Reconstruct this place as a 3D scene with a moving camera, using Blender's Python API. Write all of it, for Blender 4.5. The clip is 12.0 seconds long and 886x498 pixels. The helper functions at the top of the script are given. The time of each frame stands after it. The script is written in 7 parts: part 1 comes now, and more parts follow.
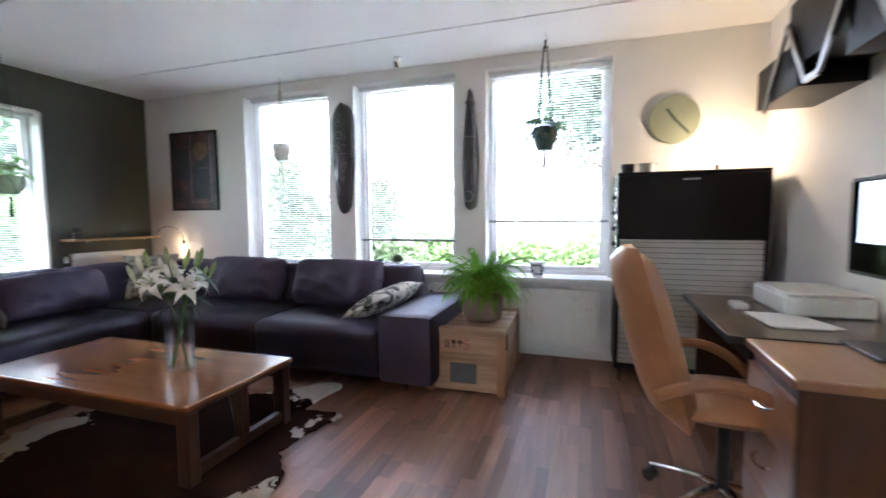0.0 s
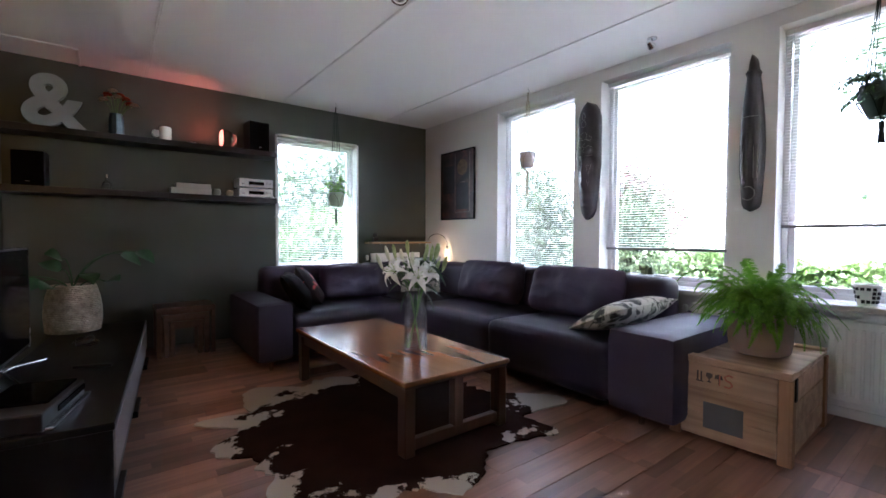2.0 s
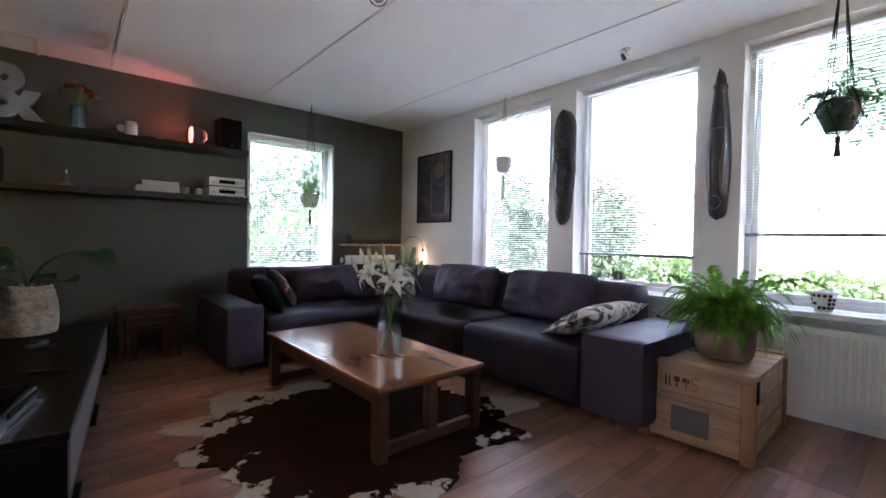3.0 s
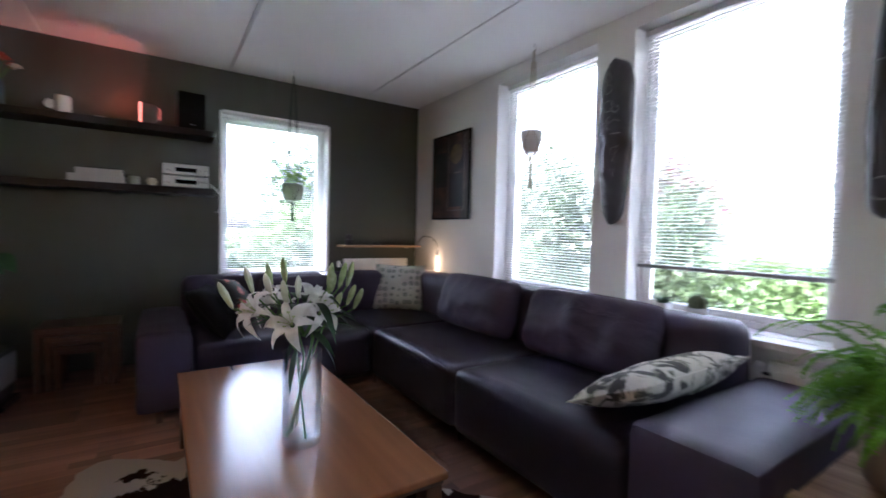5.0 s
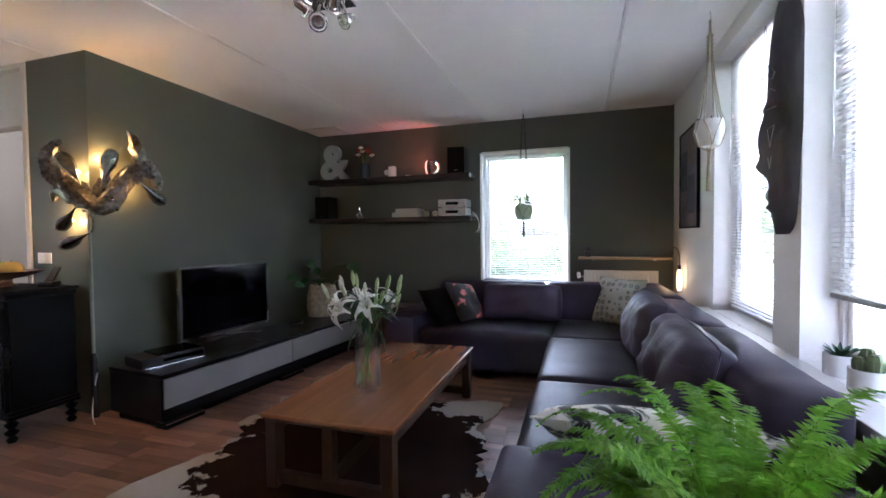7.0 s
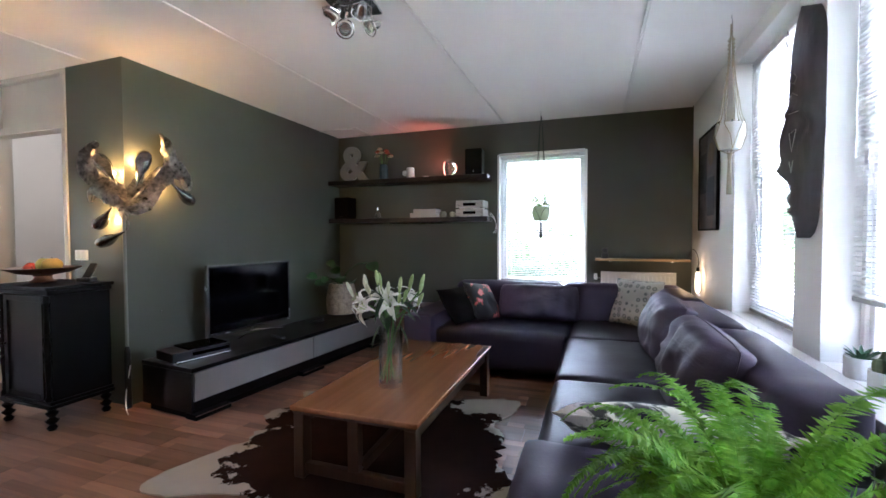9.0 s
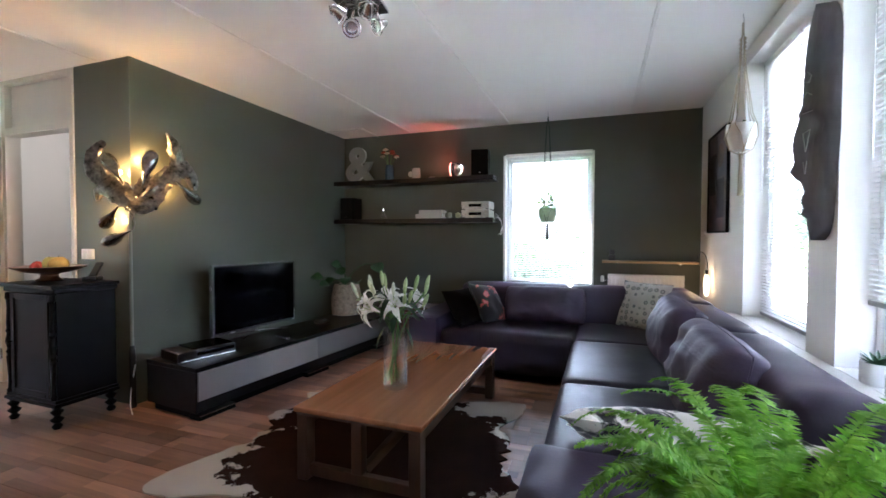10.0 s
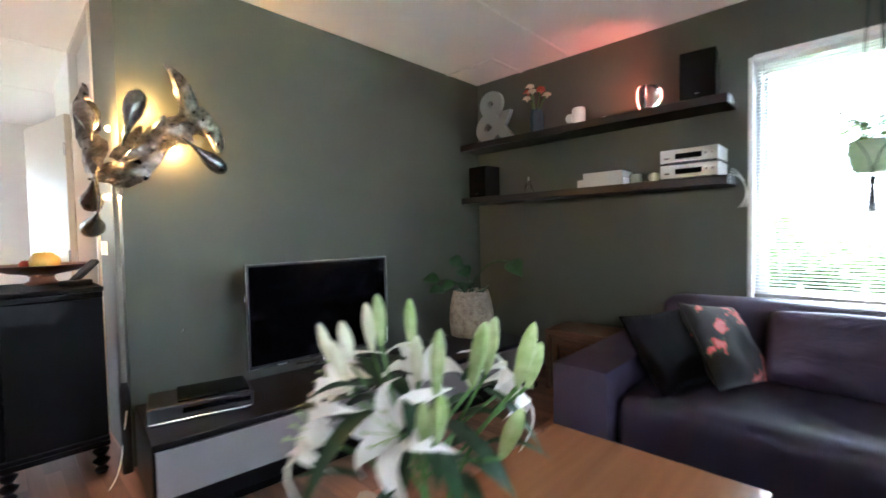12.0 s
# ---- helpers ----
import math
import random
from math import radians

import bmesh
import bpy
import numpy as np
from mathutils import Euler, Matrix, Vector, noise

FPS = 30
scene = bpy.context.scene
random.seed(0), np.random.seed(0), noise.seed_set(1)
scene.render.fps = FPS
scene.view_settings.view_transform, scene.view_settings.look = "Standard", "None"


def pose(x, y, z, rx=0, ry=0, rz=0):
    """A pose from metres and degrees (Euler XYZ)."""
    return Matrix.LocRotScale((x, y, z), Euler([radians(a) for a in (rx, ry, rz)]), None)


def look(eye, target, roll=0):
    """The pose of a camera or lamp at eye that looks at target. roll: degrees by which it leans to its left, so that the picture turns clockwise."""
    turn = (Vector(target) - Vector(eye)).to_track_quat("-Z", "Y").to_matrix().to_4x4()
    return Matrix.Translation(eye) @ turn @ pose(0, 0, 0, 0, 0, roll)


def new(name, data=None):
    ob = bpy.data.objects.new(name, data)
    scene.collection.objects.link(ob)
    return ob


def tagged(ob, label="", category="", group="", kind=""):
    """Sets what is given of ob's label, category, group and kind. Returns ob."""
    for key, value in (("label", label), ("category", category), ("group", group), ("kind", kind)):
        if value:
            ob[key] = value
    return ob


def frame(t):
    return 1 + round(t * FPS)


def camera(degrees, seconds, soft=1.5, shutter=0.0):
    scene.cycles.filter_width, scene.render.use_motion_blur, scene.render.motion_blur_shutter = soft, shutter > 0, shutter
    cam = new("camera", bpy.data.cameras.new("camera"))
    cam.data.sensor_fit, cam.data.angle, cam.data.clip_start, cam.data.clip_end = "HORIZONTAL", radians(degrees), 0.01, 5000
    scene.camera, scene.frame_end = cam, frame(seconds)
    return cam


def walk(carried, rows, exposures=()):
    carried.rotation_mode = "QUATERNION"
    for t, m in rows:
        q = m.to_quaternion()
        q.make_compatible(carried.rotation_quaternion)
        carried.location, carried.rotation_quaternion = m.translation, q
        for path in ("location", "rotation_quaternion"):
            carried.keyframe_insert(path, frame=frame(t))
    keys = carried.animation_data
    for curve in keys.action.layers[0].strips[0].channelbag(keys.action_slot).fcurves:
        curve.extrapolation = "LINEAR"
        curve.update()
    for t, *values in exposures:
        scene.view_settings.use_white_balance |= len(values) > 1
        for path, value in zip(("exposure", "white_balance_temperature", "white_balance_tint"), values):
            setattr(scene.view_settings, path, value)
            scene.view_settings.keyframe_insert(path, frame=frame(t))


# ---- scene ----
cam = camera(91.1, 12.0, soft=1.6, shutter=0.4)
PATH = [
    (0, (0.269, 1.052, 1.214), (-0.363, 2.944, 1.068), -0.4),
    (0.5, (0.318, 1.319, 1.123), (-0.759, 3.001, 1.029), -0.4),
    (1, (0.327, 1.344, 1.099), (-1.133, 2.709, 1.027), -0.5),
    (1.5, (0.352, 1.342, 1.103), (-1.234, 2.559, 1.036), -0.3),
    (2, (0.365, 1.334, 1.097), (-1.223, 2.548, 1.038), 0.2),
    (2.5, (0.374, 1.336, 1.098), (-1.174, 2.601, 1.047), 0.6),
    (3, (0.355, 1.338, 1.103), (-1.162, 2.64, 1.057), 1.0),
    (3.2, (0.364, 1.345, 1.097), (-1.155, 2.646, 1.058), 1.1),
    (4.8, (-0.247, 2.182, 1.179), (-1.793, 3.45, 1.117), 2.8),
    (5, (-0.229, 2.361, 1.175), (-1.902, 3.453, 1.099), 1.4),
    (5.5, (-0.282, 3.021, 1.228), (-2.208, 3.552, 1.148), 0.3),
    (6, (0.024, 3.523, 1.22), (-1.947, 3.185, 1.158), -0.9),
    (6.5, (0.176, 3.9, 1.23), (-1.736, 3.317, 1.158), -1.1),
    (7, (0.386, 3.956, 1.264), (-1.519, 3.352, 1.204), -0.6),
    (9, (0.463, 3.929, 1.27), (-1.424, 3.268, 1.21), -0.2),
    (9.5, (0.457, 3.926, 1.261), (-1.431, 3.267, 1.21), -0.1),
    (10, (0.441, 3.917, 1.265), (-1.438, 3.234, 1.212), 0.1),
    (10.5, (0.329, 3.794, 1.222), (-1.495, 2.975, 1.165), 0.1),
    (11, (-0.101, 3.565, 1.26), (-1.816, 2.539, 1.178), -0.1),
    (11.5, (-0.647, 3.422, 1.237), (-2.278, 2.27, 1.138), -0.3),
    (12, (-1.335, 3.325, 1.178), (-2.781, 1.945, 1.104), -1.2),
]

EXPOSURES = [(0.0, 4.88, 5300, 13), (1.0, 4.45, 5300, 15), (2.5, 4.55, 5300, 17), (5.5, 4.32, 5300, 19), (7.0, 4.5, 5300, 16), (9.5, 4.92, 5300, 13), (11.0, 5.12, 5300, 10), (12.0, 5.55, 5320, 10)]
walk(cam, [(t, look(eye, target, roll)) for t, eye, target, roll in PATH], EXPOSURES)

# ---- world and sun ----
SUN_ELEV, SUN_AZ = radians(68), radians(200)
world = bpy.data.worlds.new("sky")
scene.world = world
world.use_nodes = True
_nt = world.node_tree
_bg = _nt.nodes["Background"]
_sky = _nt.nodes.new("ShaderNodeTexSky")
_sky.sky_type = "NISHITA"
_sky.sun_disc = False
_sky.sun_elevation = SUN_ELEV
_sky.sun_rotation = SUN_AZ
_sky.dust_density = 6.0
_sky.air_density = 1.0
_sky.ozone_density = 0.6
_hs = _nt.nodes.new("ShaderNodeHueSaturation")
_hs.inputs["Saturation"].default_value = 0.35
_nt.links.new(_sky.outputs[0], _hs.inputs["Color"])
_nt.links.new(_hs.outputs[0], _bg.inputs[0])
_bg.inputs[1].default_value = 0.15
sun_data = bpy.data.lights.new("sun", "SUN")
sun_data.energy = 5.0
sun_data.angle = radians(12)
sun_data.color = (1.0, 0.96, 0.9)
sun = new("sun", sun_data)
sun.matrix_world = look((0, 0, 20), (-20 * math.cos(SUN_ELEV) * math.sin(SUN_AZ), -20 * math.cos(SUN_ELEV) * math.cos(SUN_AZ), 20 - 20 * math.sin(SUN_ELEV)))

# ---- materials ----
def mat(name, color, rough=0.6, metal=0.0, var=0.12, scale=6.0, bump=0.15, fine=120.0, dirt=None, coat=0.0, sheen=0.0, stretch=(1, 1, 1), spec=0.5, fold=0.0, gloss=0.08):
    """A surface with broad and fine variation of colour, gloss and relief."""
    m = bpy.data.materials.new(name)
    m.use_nodes = True
    nt = m.node_tree
    b = nt.nodes["Principled BSDF"]
    b.inputs["Metallic"].default_value = metal
    b.inputs["Coat Weight"].default_value = coat
    b.inputs["Sheen Weight"].default_value = sheen
    b.inputs["Specular IOR Level"].default_value = spec
    tc = nt.nodes.new("ShaderNodeTexCoord")
    mp = nt.nodes.new("ShaderNodeMapping")
    mp.inputs["Scale"].default_value = stretch
    nt.links.new(tc.outputs["Object"], mp.inputs[0])
    n1 = nt.nodes.new("ShaderNodeTexNoise")
    n1.inputs["Scale"].default_value = scale
    n1.inputs["Detail"].default_value = 4
    n2 = nt.nodes.new("ShaderNodeTexNoise")
    n2.inputs["Scale"].default_value = fine
    n2.inputs["Detail"].default_value = 3
    nt.links.new(mp.outputs[0], n1.inputs["Vector"])
    nt.links.new(mp.outputs[0], n2.inputs["Vector"])
    r = nt.nodes.new("ShaderNodeValToRGB")
    lo = [c * (1 - var) for c in (dirt or color)]
    hi = [min(1, c * (1 + var)) for c in color]
    r.color_ramp.elements[0].color = (*lo, 1)
    r.color_ramp.elements[1].color = (*hi, 1)
    r.color_ramp.elements[0].position = 0.3
    r.color_ramp.elements[1].position = 0.7
    mix = nt.nodes.new("ShaderNodeMath")
    mix.operation = "MULTIPLY_ADD"
    mix.inputs[1].default_value = 0.35
    nt.links.new(n2.outputs["Fac"], mix.inputs[0])
    m2 = nt.nodes.new("ShaderNodeMath")
    m2.operation = "MULTIPLY"
    m2.inputs[1].default_value = 0.65
    nt.links.new(n1.outputs["Fac"], m2.inputs[0])
    nt.links.new(m2.outputs[0], mix.inputs[2])
    nt.links.new(mix.outputs[0], r.inputs[0])
    nt.links.new(r.outputs[0], b.inputs["Base Color"])
    mr = nt.nodes.new("ShaderNodeMapRange")
    mr.inputs["To Min"].default_value = max(0.03, rough - gloss)
    mr.inputs["To Max"].default_value = min(1, rough + gloss)
    nt.links.new(n1.outputs["Fac"], mr.inputs[0])
    nt.links.new(mr.outputs[0], b.inputs["Roughness"])
    if bump:
        bp = nt.nodes.new("ShaderNodeBump")
        bp.inputs["Strength"].default_value = bump
        bp.inputs["Distance"].default_value = 0.004
        nt.links.new(n2.outputs["Fac"], bp.inputs["Height"])
        nt.links.new(bp.outputs[0], b.inputs["Normal"])
        if fold:
            n3 = nt.nodes.new("ShaderNodeTexNoise")
            n3.inputs["Scale"].default_value = 7
            n3.inputs["Detail"].default_value = 3
            n3.inputs["Distortion"].default_value = 0.7
            nt.links.new(mp.outputs[0], n3.inputs["Vector"])
            b3 = nt.nodes.new("ShaderNodeBump")
            b3.inputs["Strength"].default_value = fold
            b3.inputs["Distance"].default_value = 0.03
            nt.links.new(n3.outputs["Fac"], b3.inputs["Height"])
            nt.links.new(b3.outputs[0], bp.inputs["Normal"])
    return m


def wood(name, dark, light, rough=0.4, axis="x", coat=0.0, ring=14.0, per_object=False, relief=0.1):
    """Wood with long grain along one axis."""
    m = bpy.data.materials.new(name)
    m.use_nodes = True
    nt = m.node_tree
    b = nt.nodes["Principled BSDF"]
    b.inputs["Coat Weight"].default_value = coat
    b.inputs["Coat Roughness"].default_value = 0.15
    tc = nt.nodes.new("ShaderNodeTexCoord")
    mp = nt.nodes.new("ShaderNodeMapping")
    mp.inputs["Scale"].default_value = {"x": (0.06, 1, 1), "y": (1, 0.06, 1), "z": (1, 1, 0.06)}[axis]
    nt.links.new(tc.outputs["Object"], mp.inputs[0])
    src = mp.outputs[0]
    oi = nt.nodes.new("ShaderNodeObjectInfo")
    if per_object:
        add = nt.nodes.new("ShaderNodeVectorMath")
        add.operation = "ADD"
        cmb = nt.nodes.new("ShaderNodeMath")
        cmb.operation = "MULTIPLY"
        cmb.inputs[1].default_value = 37.0
        nt.links.new(oi.outputs["Random"], cmb.inputs[0])
        nt.links.new(mp.outputs[0], add.inputs[0])
        nt.links.new(cmb.outputs[0], add.inputs[1])
        src = add.outputs[0]
    n1 = nt.nodes.new("ShaderNodeTexNoise")
    n1.inputs["Scale"].default_value = ring
    n1.inputs["Detail"].default_value = 4
    n2 = nt.nodes.new("ShaderNodeTexNoise")
    n2.inputs["Scale"].default_value = ring * 3.5
    n2.inputs["Detail"].default_value = 1
    nt.links.new(src, n1.inputs["Vector"])
    nt.links.new(src, n2.inputs["Vector"])
    mx = nt.nodes.new("ShaderNodeMix")
    mx.inputs[0].default_value = 0.3
    nt.links.new(n1.outputs["Fac"], mx.inputs[2])
    nt.links.new(n2.outputs["Fac"], mx.inputs[3])
    r = nt.nodes.new("ShaderNodeValToRGB")
    r.color_ramp.elements[0].color = (*dark, 1)
    r.color_ramp.elements[1].color = (*light, 1)
    r.color_ramp.elements[0].position = 0.25
    r.color_ramp.elements[1].position = 0.75
    nt.links.new(mx.outputs[0], r.inputs[0])
    col = r.outputs[0]
    if per_object:
        hs = nt.nodes.new("ShaderNodeHueSaturation")
        v = nt.nodes.new("ShaderNodeMapRange")
        v.inputs["To Min"].default_value = 0.75
        v.inputs["To Max"].default_value = 1.25
        nt.links.new(oi.outputs["Random"], v.inputs[0])
        nt.links.new(v.outputs[0], hs.inputs["Value"])
        nt.links.new(col, hs.inputs["Color"])
        col = hs.outputs[0]
    nt.links.new(col, b.inputs["Base Color"])
    mr = nt.nodes.new("ShaderNodeMapRange")
    mr.inputs["To Min"].default_value = max(0.05, rough - 0.03)
    mr.inputs["To Max"].default_value = rough + 0.04
    nt.links.new(n1.outputs["Fac"], mr.inputs[0])
    if relief:
        nt.links.new(mr.outputs[0], b.inputs["Roughness"])
    else:
        b.inputs["Roughness"].default_value = rough
    if not relief:
        return m
    bp = nt.nodes.new("ShaderNodeBump")
    bp.inputs["Strength"].default_value = relief
    bp.inputs["Distance"].default_value = 0.002
    nt.links.new(n2.outputs["Fac"], bp.inputs["Height"])
    nt.links.new(bp.outputs[0], b.inputs["Normal"])
    return m


def leaf_mat(name, a, b_col, rough=0.45, trans=0.35, scale=9.0):
    """A leaf: glossy, and lit through from behind."""
    m = mat(name, b_col, rough, var=0.1, scale=scale, bump=0.1, fine=60, dirt=a)
    nt = m.node_tree
    b = nt.nodes["Principled BSDF"]
    out = nt.nodes["Material Output"]
    tr = nt.nodes.new("ShaderNodeBsdfTranslucent")
    mx = nt.nodes.new("ShaderNodeMixShader")
    mx.inputs[0].default_value = trans
    for l in list(nt.links):
        if l.to_node == b and l.to_socket.name == "Base Color":
            nt.links.new(l.from_socket, tr.inputs[0])
    nt.links.new(b.outputs[0], mx.inputs[1])
    nt.links.new(tr.outputs[0], mx.inputs[2])
    nt.links.new(mx.outputs[0], out.inputs[0])
    return m


def glow(name, color, strength):
    m = bpy.data.materials.new(name)
    m.use_nodes = True
    b = m.node_tree.nodes["Principled BSDF"]
    b.inputs["Base Color"].default_value = (0.8, 0.8, 0.8, 1)
    b.inputs["Emission Color"].default_value = (*color, 1)
    b.inputs["Emission Strength"].default_value = strength
    return m


def glass(name, color=(1, 1, 1), rough=0.0, ior=1.45):
    m = bpy.data.materials.new(name)
    m.use_nodes = True
    b = m.node_tree.nodes["Principled BSDF"]
    b.inputs["Base Color"].default_value = (*color, 1)
    b.inputs["Roughness"].default_value = rough
    b.inputs["Transmission Weight"].default_value = 1
    b.inputs["IOR"].default_value = ior
    return m


GREEN = mat("green_wall_paint", (0.075, 0.082, 0.062), 0.55, var=0.06, scale=1.5, bump=0.12, fine=260)
WHITE = mat("white_wall_paint", (0.8, 0.79, 0.775), 0.7, var=0.03, scale=1.2, bump=0.15, fine=220)
CEIL = mat("white_ceiling_paint", (0.92, 0.91, 0.905), 0.8, var=0.02, scale=0.8, bump=0.25, fine=160)
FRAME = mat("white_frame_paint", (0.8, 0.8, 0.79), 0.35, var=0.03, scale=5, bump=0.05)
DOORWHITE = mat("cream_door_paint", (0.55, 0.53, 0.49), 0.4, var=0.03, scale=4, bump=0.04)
SLAT = mat("white_slat", (0.76, 0.77, 0.78), 0.35, var=0.04, scale=10, bump=0.03)
RAIL = mat("grey_bottom_rail", (0.3, 0.3, 0.31), 0.35)
RADIATOR = mat("radiator_enamel", (0.78, 0.77, 0.74), 0.3, var=0.03, scale=5, bump=0.03)
PLANK = wood("laminate_plank", (0.145, 0.072, 0.047), (0.29, 0.15, 0.096), 0.38, "y", per_object=True, ring=16, relief=0.0)


def staves(m):
    """Three rows of short staves in each laminate plank, each of its own tone."""
    nt = m.node_tree
    b = nt.nodes["Principled BSDF"]
    src = next(l for l in nt.links if l.to_node == b and l.to_socket.name == "Base Color").from_socket
    tc = nt.nodes.new("ShaderNodeTexCoord")
    oi = nt.nodes.new("ShaderNodeObjectInfo")
    sep = nt.nodes.new("ShaderNodeSeparateXYZ")
    com = nt.nodes.new("ShaderNodeCombineXYZ")
    shift = nt.nodes.new("ShaderNodeMath")
    shift.operation = "MULTIPLY_ADD"
    shift.inputs[1].default_value = 23.0
    br = nt.nodes.new("ShaderNodeTexBrick")
    for key, value in (("Scale", 1.0), ("Mortar Size", 0.0), ("Brick Width", 0.42), ("Row Height", 0.0639)):
        br.inputs[key].default_value = value
    br.offset, br.offset_frequency = 0.37, 2
    br.inputs["Color1"].default_value = (0.62, 0.62, 0.62, 1)
    br.inputs["Color2"].default_value = (1.38, 1.38, 1.38, 1)
    br.inputs["Mortar"].default_value = (1, 1, 1, 1)
    mul = nt.nodes.new("ShaderNodeMix")
    mul.data_type, mul.blend_type = "RGBA", "MULTIPLY"
    mul.inputs[0].default_value = 1.0
    nt.links.new(tc.outputs["Object"], sep.inputs[0])
    nt.links.new(oi.outputs["Random"], shift.inputs[0])
    nt.links.new(sep.outputs["Y"], shift.inputs[2])
    nt.links.new(shift.outputs[0], com.inputs["X"])
    nt.links.new(sep.outputs["X"], com.inputs["Y"])
    nt.links.new(com.outputs[0], br.inputs["Vector"])
    nt.links.new(src, mul.inputs[6])
    nt.links.new(br.outputs["Color"], mul.inputs[7])
    nt.links.new(mul.outputs[2], b.inputs["Base Color"])


staves(PLANK)
UNDER = mat("plank_joint", (0.03, 0.016, 0.01), 0.8)
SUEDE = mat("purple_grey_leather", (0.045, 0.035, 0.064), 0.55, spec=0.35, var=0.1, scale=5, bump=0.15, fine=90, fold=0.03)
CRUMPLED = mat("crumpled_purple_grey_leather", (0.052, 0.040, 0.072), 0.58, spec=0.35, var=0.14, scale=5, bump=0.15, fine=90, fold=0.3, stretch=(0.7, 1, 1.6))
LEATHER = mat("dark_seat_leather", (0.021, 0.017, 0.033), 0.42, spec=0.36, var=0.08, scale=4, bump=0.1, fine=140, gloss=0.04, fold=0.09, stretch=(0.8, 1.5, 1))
METAL = mat("brushed_steel", (0.55, 0.55, 0.56), 0.25, metal=1, var=0.05, bump=0.05)
CHROME = mat("chrome", (0.75, 0.75, 0.76), 0.08, metal=1, var=0.02, bump=0)
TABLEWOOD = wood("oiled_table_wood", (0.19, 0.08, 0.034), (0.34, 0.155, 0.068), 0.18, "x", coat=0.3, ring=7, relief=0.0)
# brown understructure wood, with the shade below the top put into its colour
SHADEDWOOD = wood("shaded_table_wood", (0.03, 0.0145, 0.0085), (0.082, 0.038, 0.02), 0.35, "z")
BLACKWOOD = mat("black_ash_wood", (0.006, 0.0055, 0.006), 0.36, spec=0.2, var=0.3, scale=5, bump=0.2, fine=50, stretch=(0.15, 1, 1))
BLACKPAINT = mat("black_lacquer", (0.004, 0.0036, 0.004), 0.5, var=0.2, scale=6, bump=0.1, spec=0.12)
SILVERFRONT = mat("grey_drawer_front", (0.23, 0.22, 0.225), 0.4, var=0.06, scale=4, bump=0.05)
BLACKGLOSS = mat("black_screen", (0.0015, 0.0015, 0.002), 0.1, spec=0.1, var=0.05, bump=0)
BLACKPLASTIC = mat("black_plastic", (0.009, 0.009, 0.010), 0.4, var=0.1, bump=0.05)
SHELFWOOD = mat("near_black_shelf_wood", (0.009, 0.007, 0.008), 0.4, var=0.3, scale=4, bump=0.15, fine=40, stretch=(1, 0.15, 1))
OAK = wood("light_oak", (0.28, 0.17, 0.08), (0.5, 0.33, 0.17), 0.45, "y")
CRATE = wood("pale_crate_pine", (0.22, 0.125, 0.07), (0.62, 0.43, 0.27), 0.62, "x", ring=12)
CRATEEDGE = wood("brown_crate_batten", (0.19, 0.09, 0.042), (0.46, 0.26, 0.13), 0.6, "z", ring=10)
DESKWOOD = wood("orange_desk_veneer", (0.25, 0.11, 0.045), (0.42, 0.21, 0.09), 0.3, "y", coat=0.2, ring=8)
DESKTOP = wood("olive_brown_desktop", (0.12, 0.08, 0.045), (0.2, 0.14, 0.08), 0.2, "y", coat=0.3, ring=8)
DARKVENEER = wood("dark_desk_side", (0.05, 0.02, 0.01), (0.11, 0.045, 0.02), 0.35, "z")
NESTWOOD = wood("brown_nest_wood", (0.06, 0.03, 0.018), (0.15, 0.075, 0.042), 0.4, "y")
TANLEATHER = mat("tan_chair_leather", (0.4, 0.19, 0.08), 0.42, var=0.15, scale=5, bump=0.2, fine=70, fold=0.1)
GREYPLATE = mat("grey_plate", (0.11, 0.115, 0.125), 0.5, var=0.08)
PANE = glass("window_glass", (1, 1, 1))
CLEAR = glass("clear_glass", (0.97, 0.99, 0.98), ior=1.45)
WATER = glass("water", (0.96, 0.98, 0.96), ior=1.33)
THINGLASS = glass("thin_vase_glass", (0.98, 0.99, 0.99), ior=1.3)


def let_through(m, share):
    """Mix a share of straight passage into a glass, for its thin wall."""
    nt = m.node_tree
    mx = nt.nodes.new("ShaderNodeMixShader")
    mx.inputs[0].default_value = share
    nt.links.new(nt.nodes["Principled BSDF"].outputs[0], mx.inputs[1])
    nt.links.new(nt.nodes.new("ShaderNodeBsdfTransparent").outputs[0], mx.inputs[2])
    nt.links.new(mx.outputs[0], nt.nodes["Material Output"].inputs[0])


let_through(THINGLASS, 0.7)
let_through(WATER, 0.75)

# ---- building helpers ----
def part(name, bm, material, parent=None, label="", smooth=False):
    me = bpy.data.meshes.new(name)
    bm.normal_update()
    bm.to_mesh(me)
    bm.free()
    if isinstance(material, (list, tuple)):
        for mm in material:
            me.materials.append(mm)
    else:
        me.materials.append(material)
    if smooth:
        me.polygons.foreach_set("use_smooth", [True] * len(me.polygons))
        me.set_sharp_from_angle(angle=radians(50))
    ob = new(name, me)
    ob.parent = parent
    return tagged(ob, label=label)


def thing(name, at, label, category, group="", rz=0.0, kind=""):
    ob = new(name)
    ob.matrix_world = pose(*at, 0, 0, rz)
    return tagged(ob, label, category, group, kind)


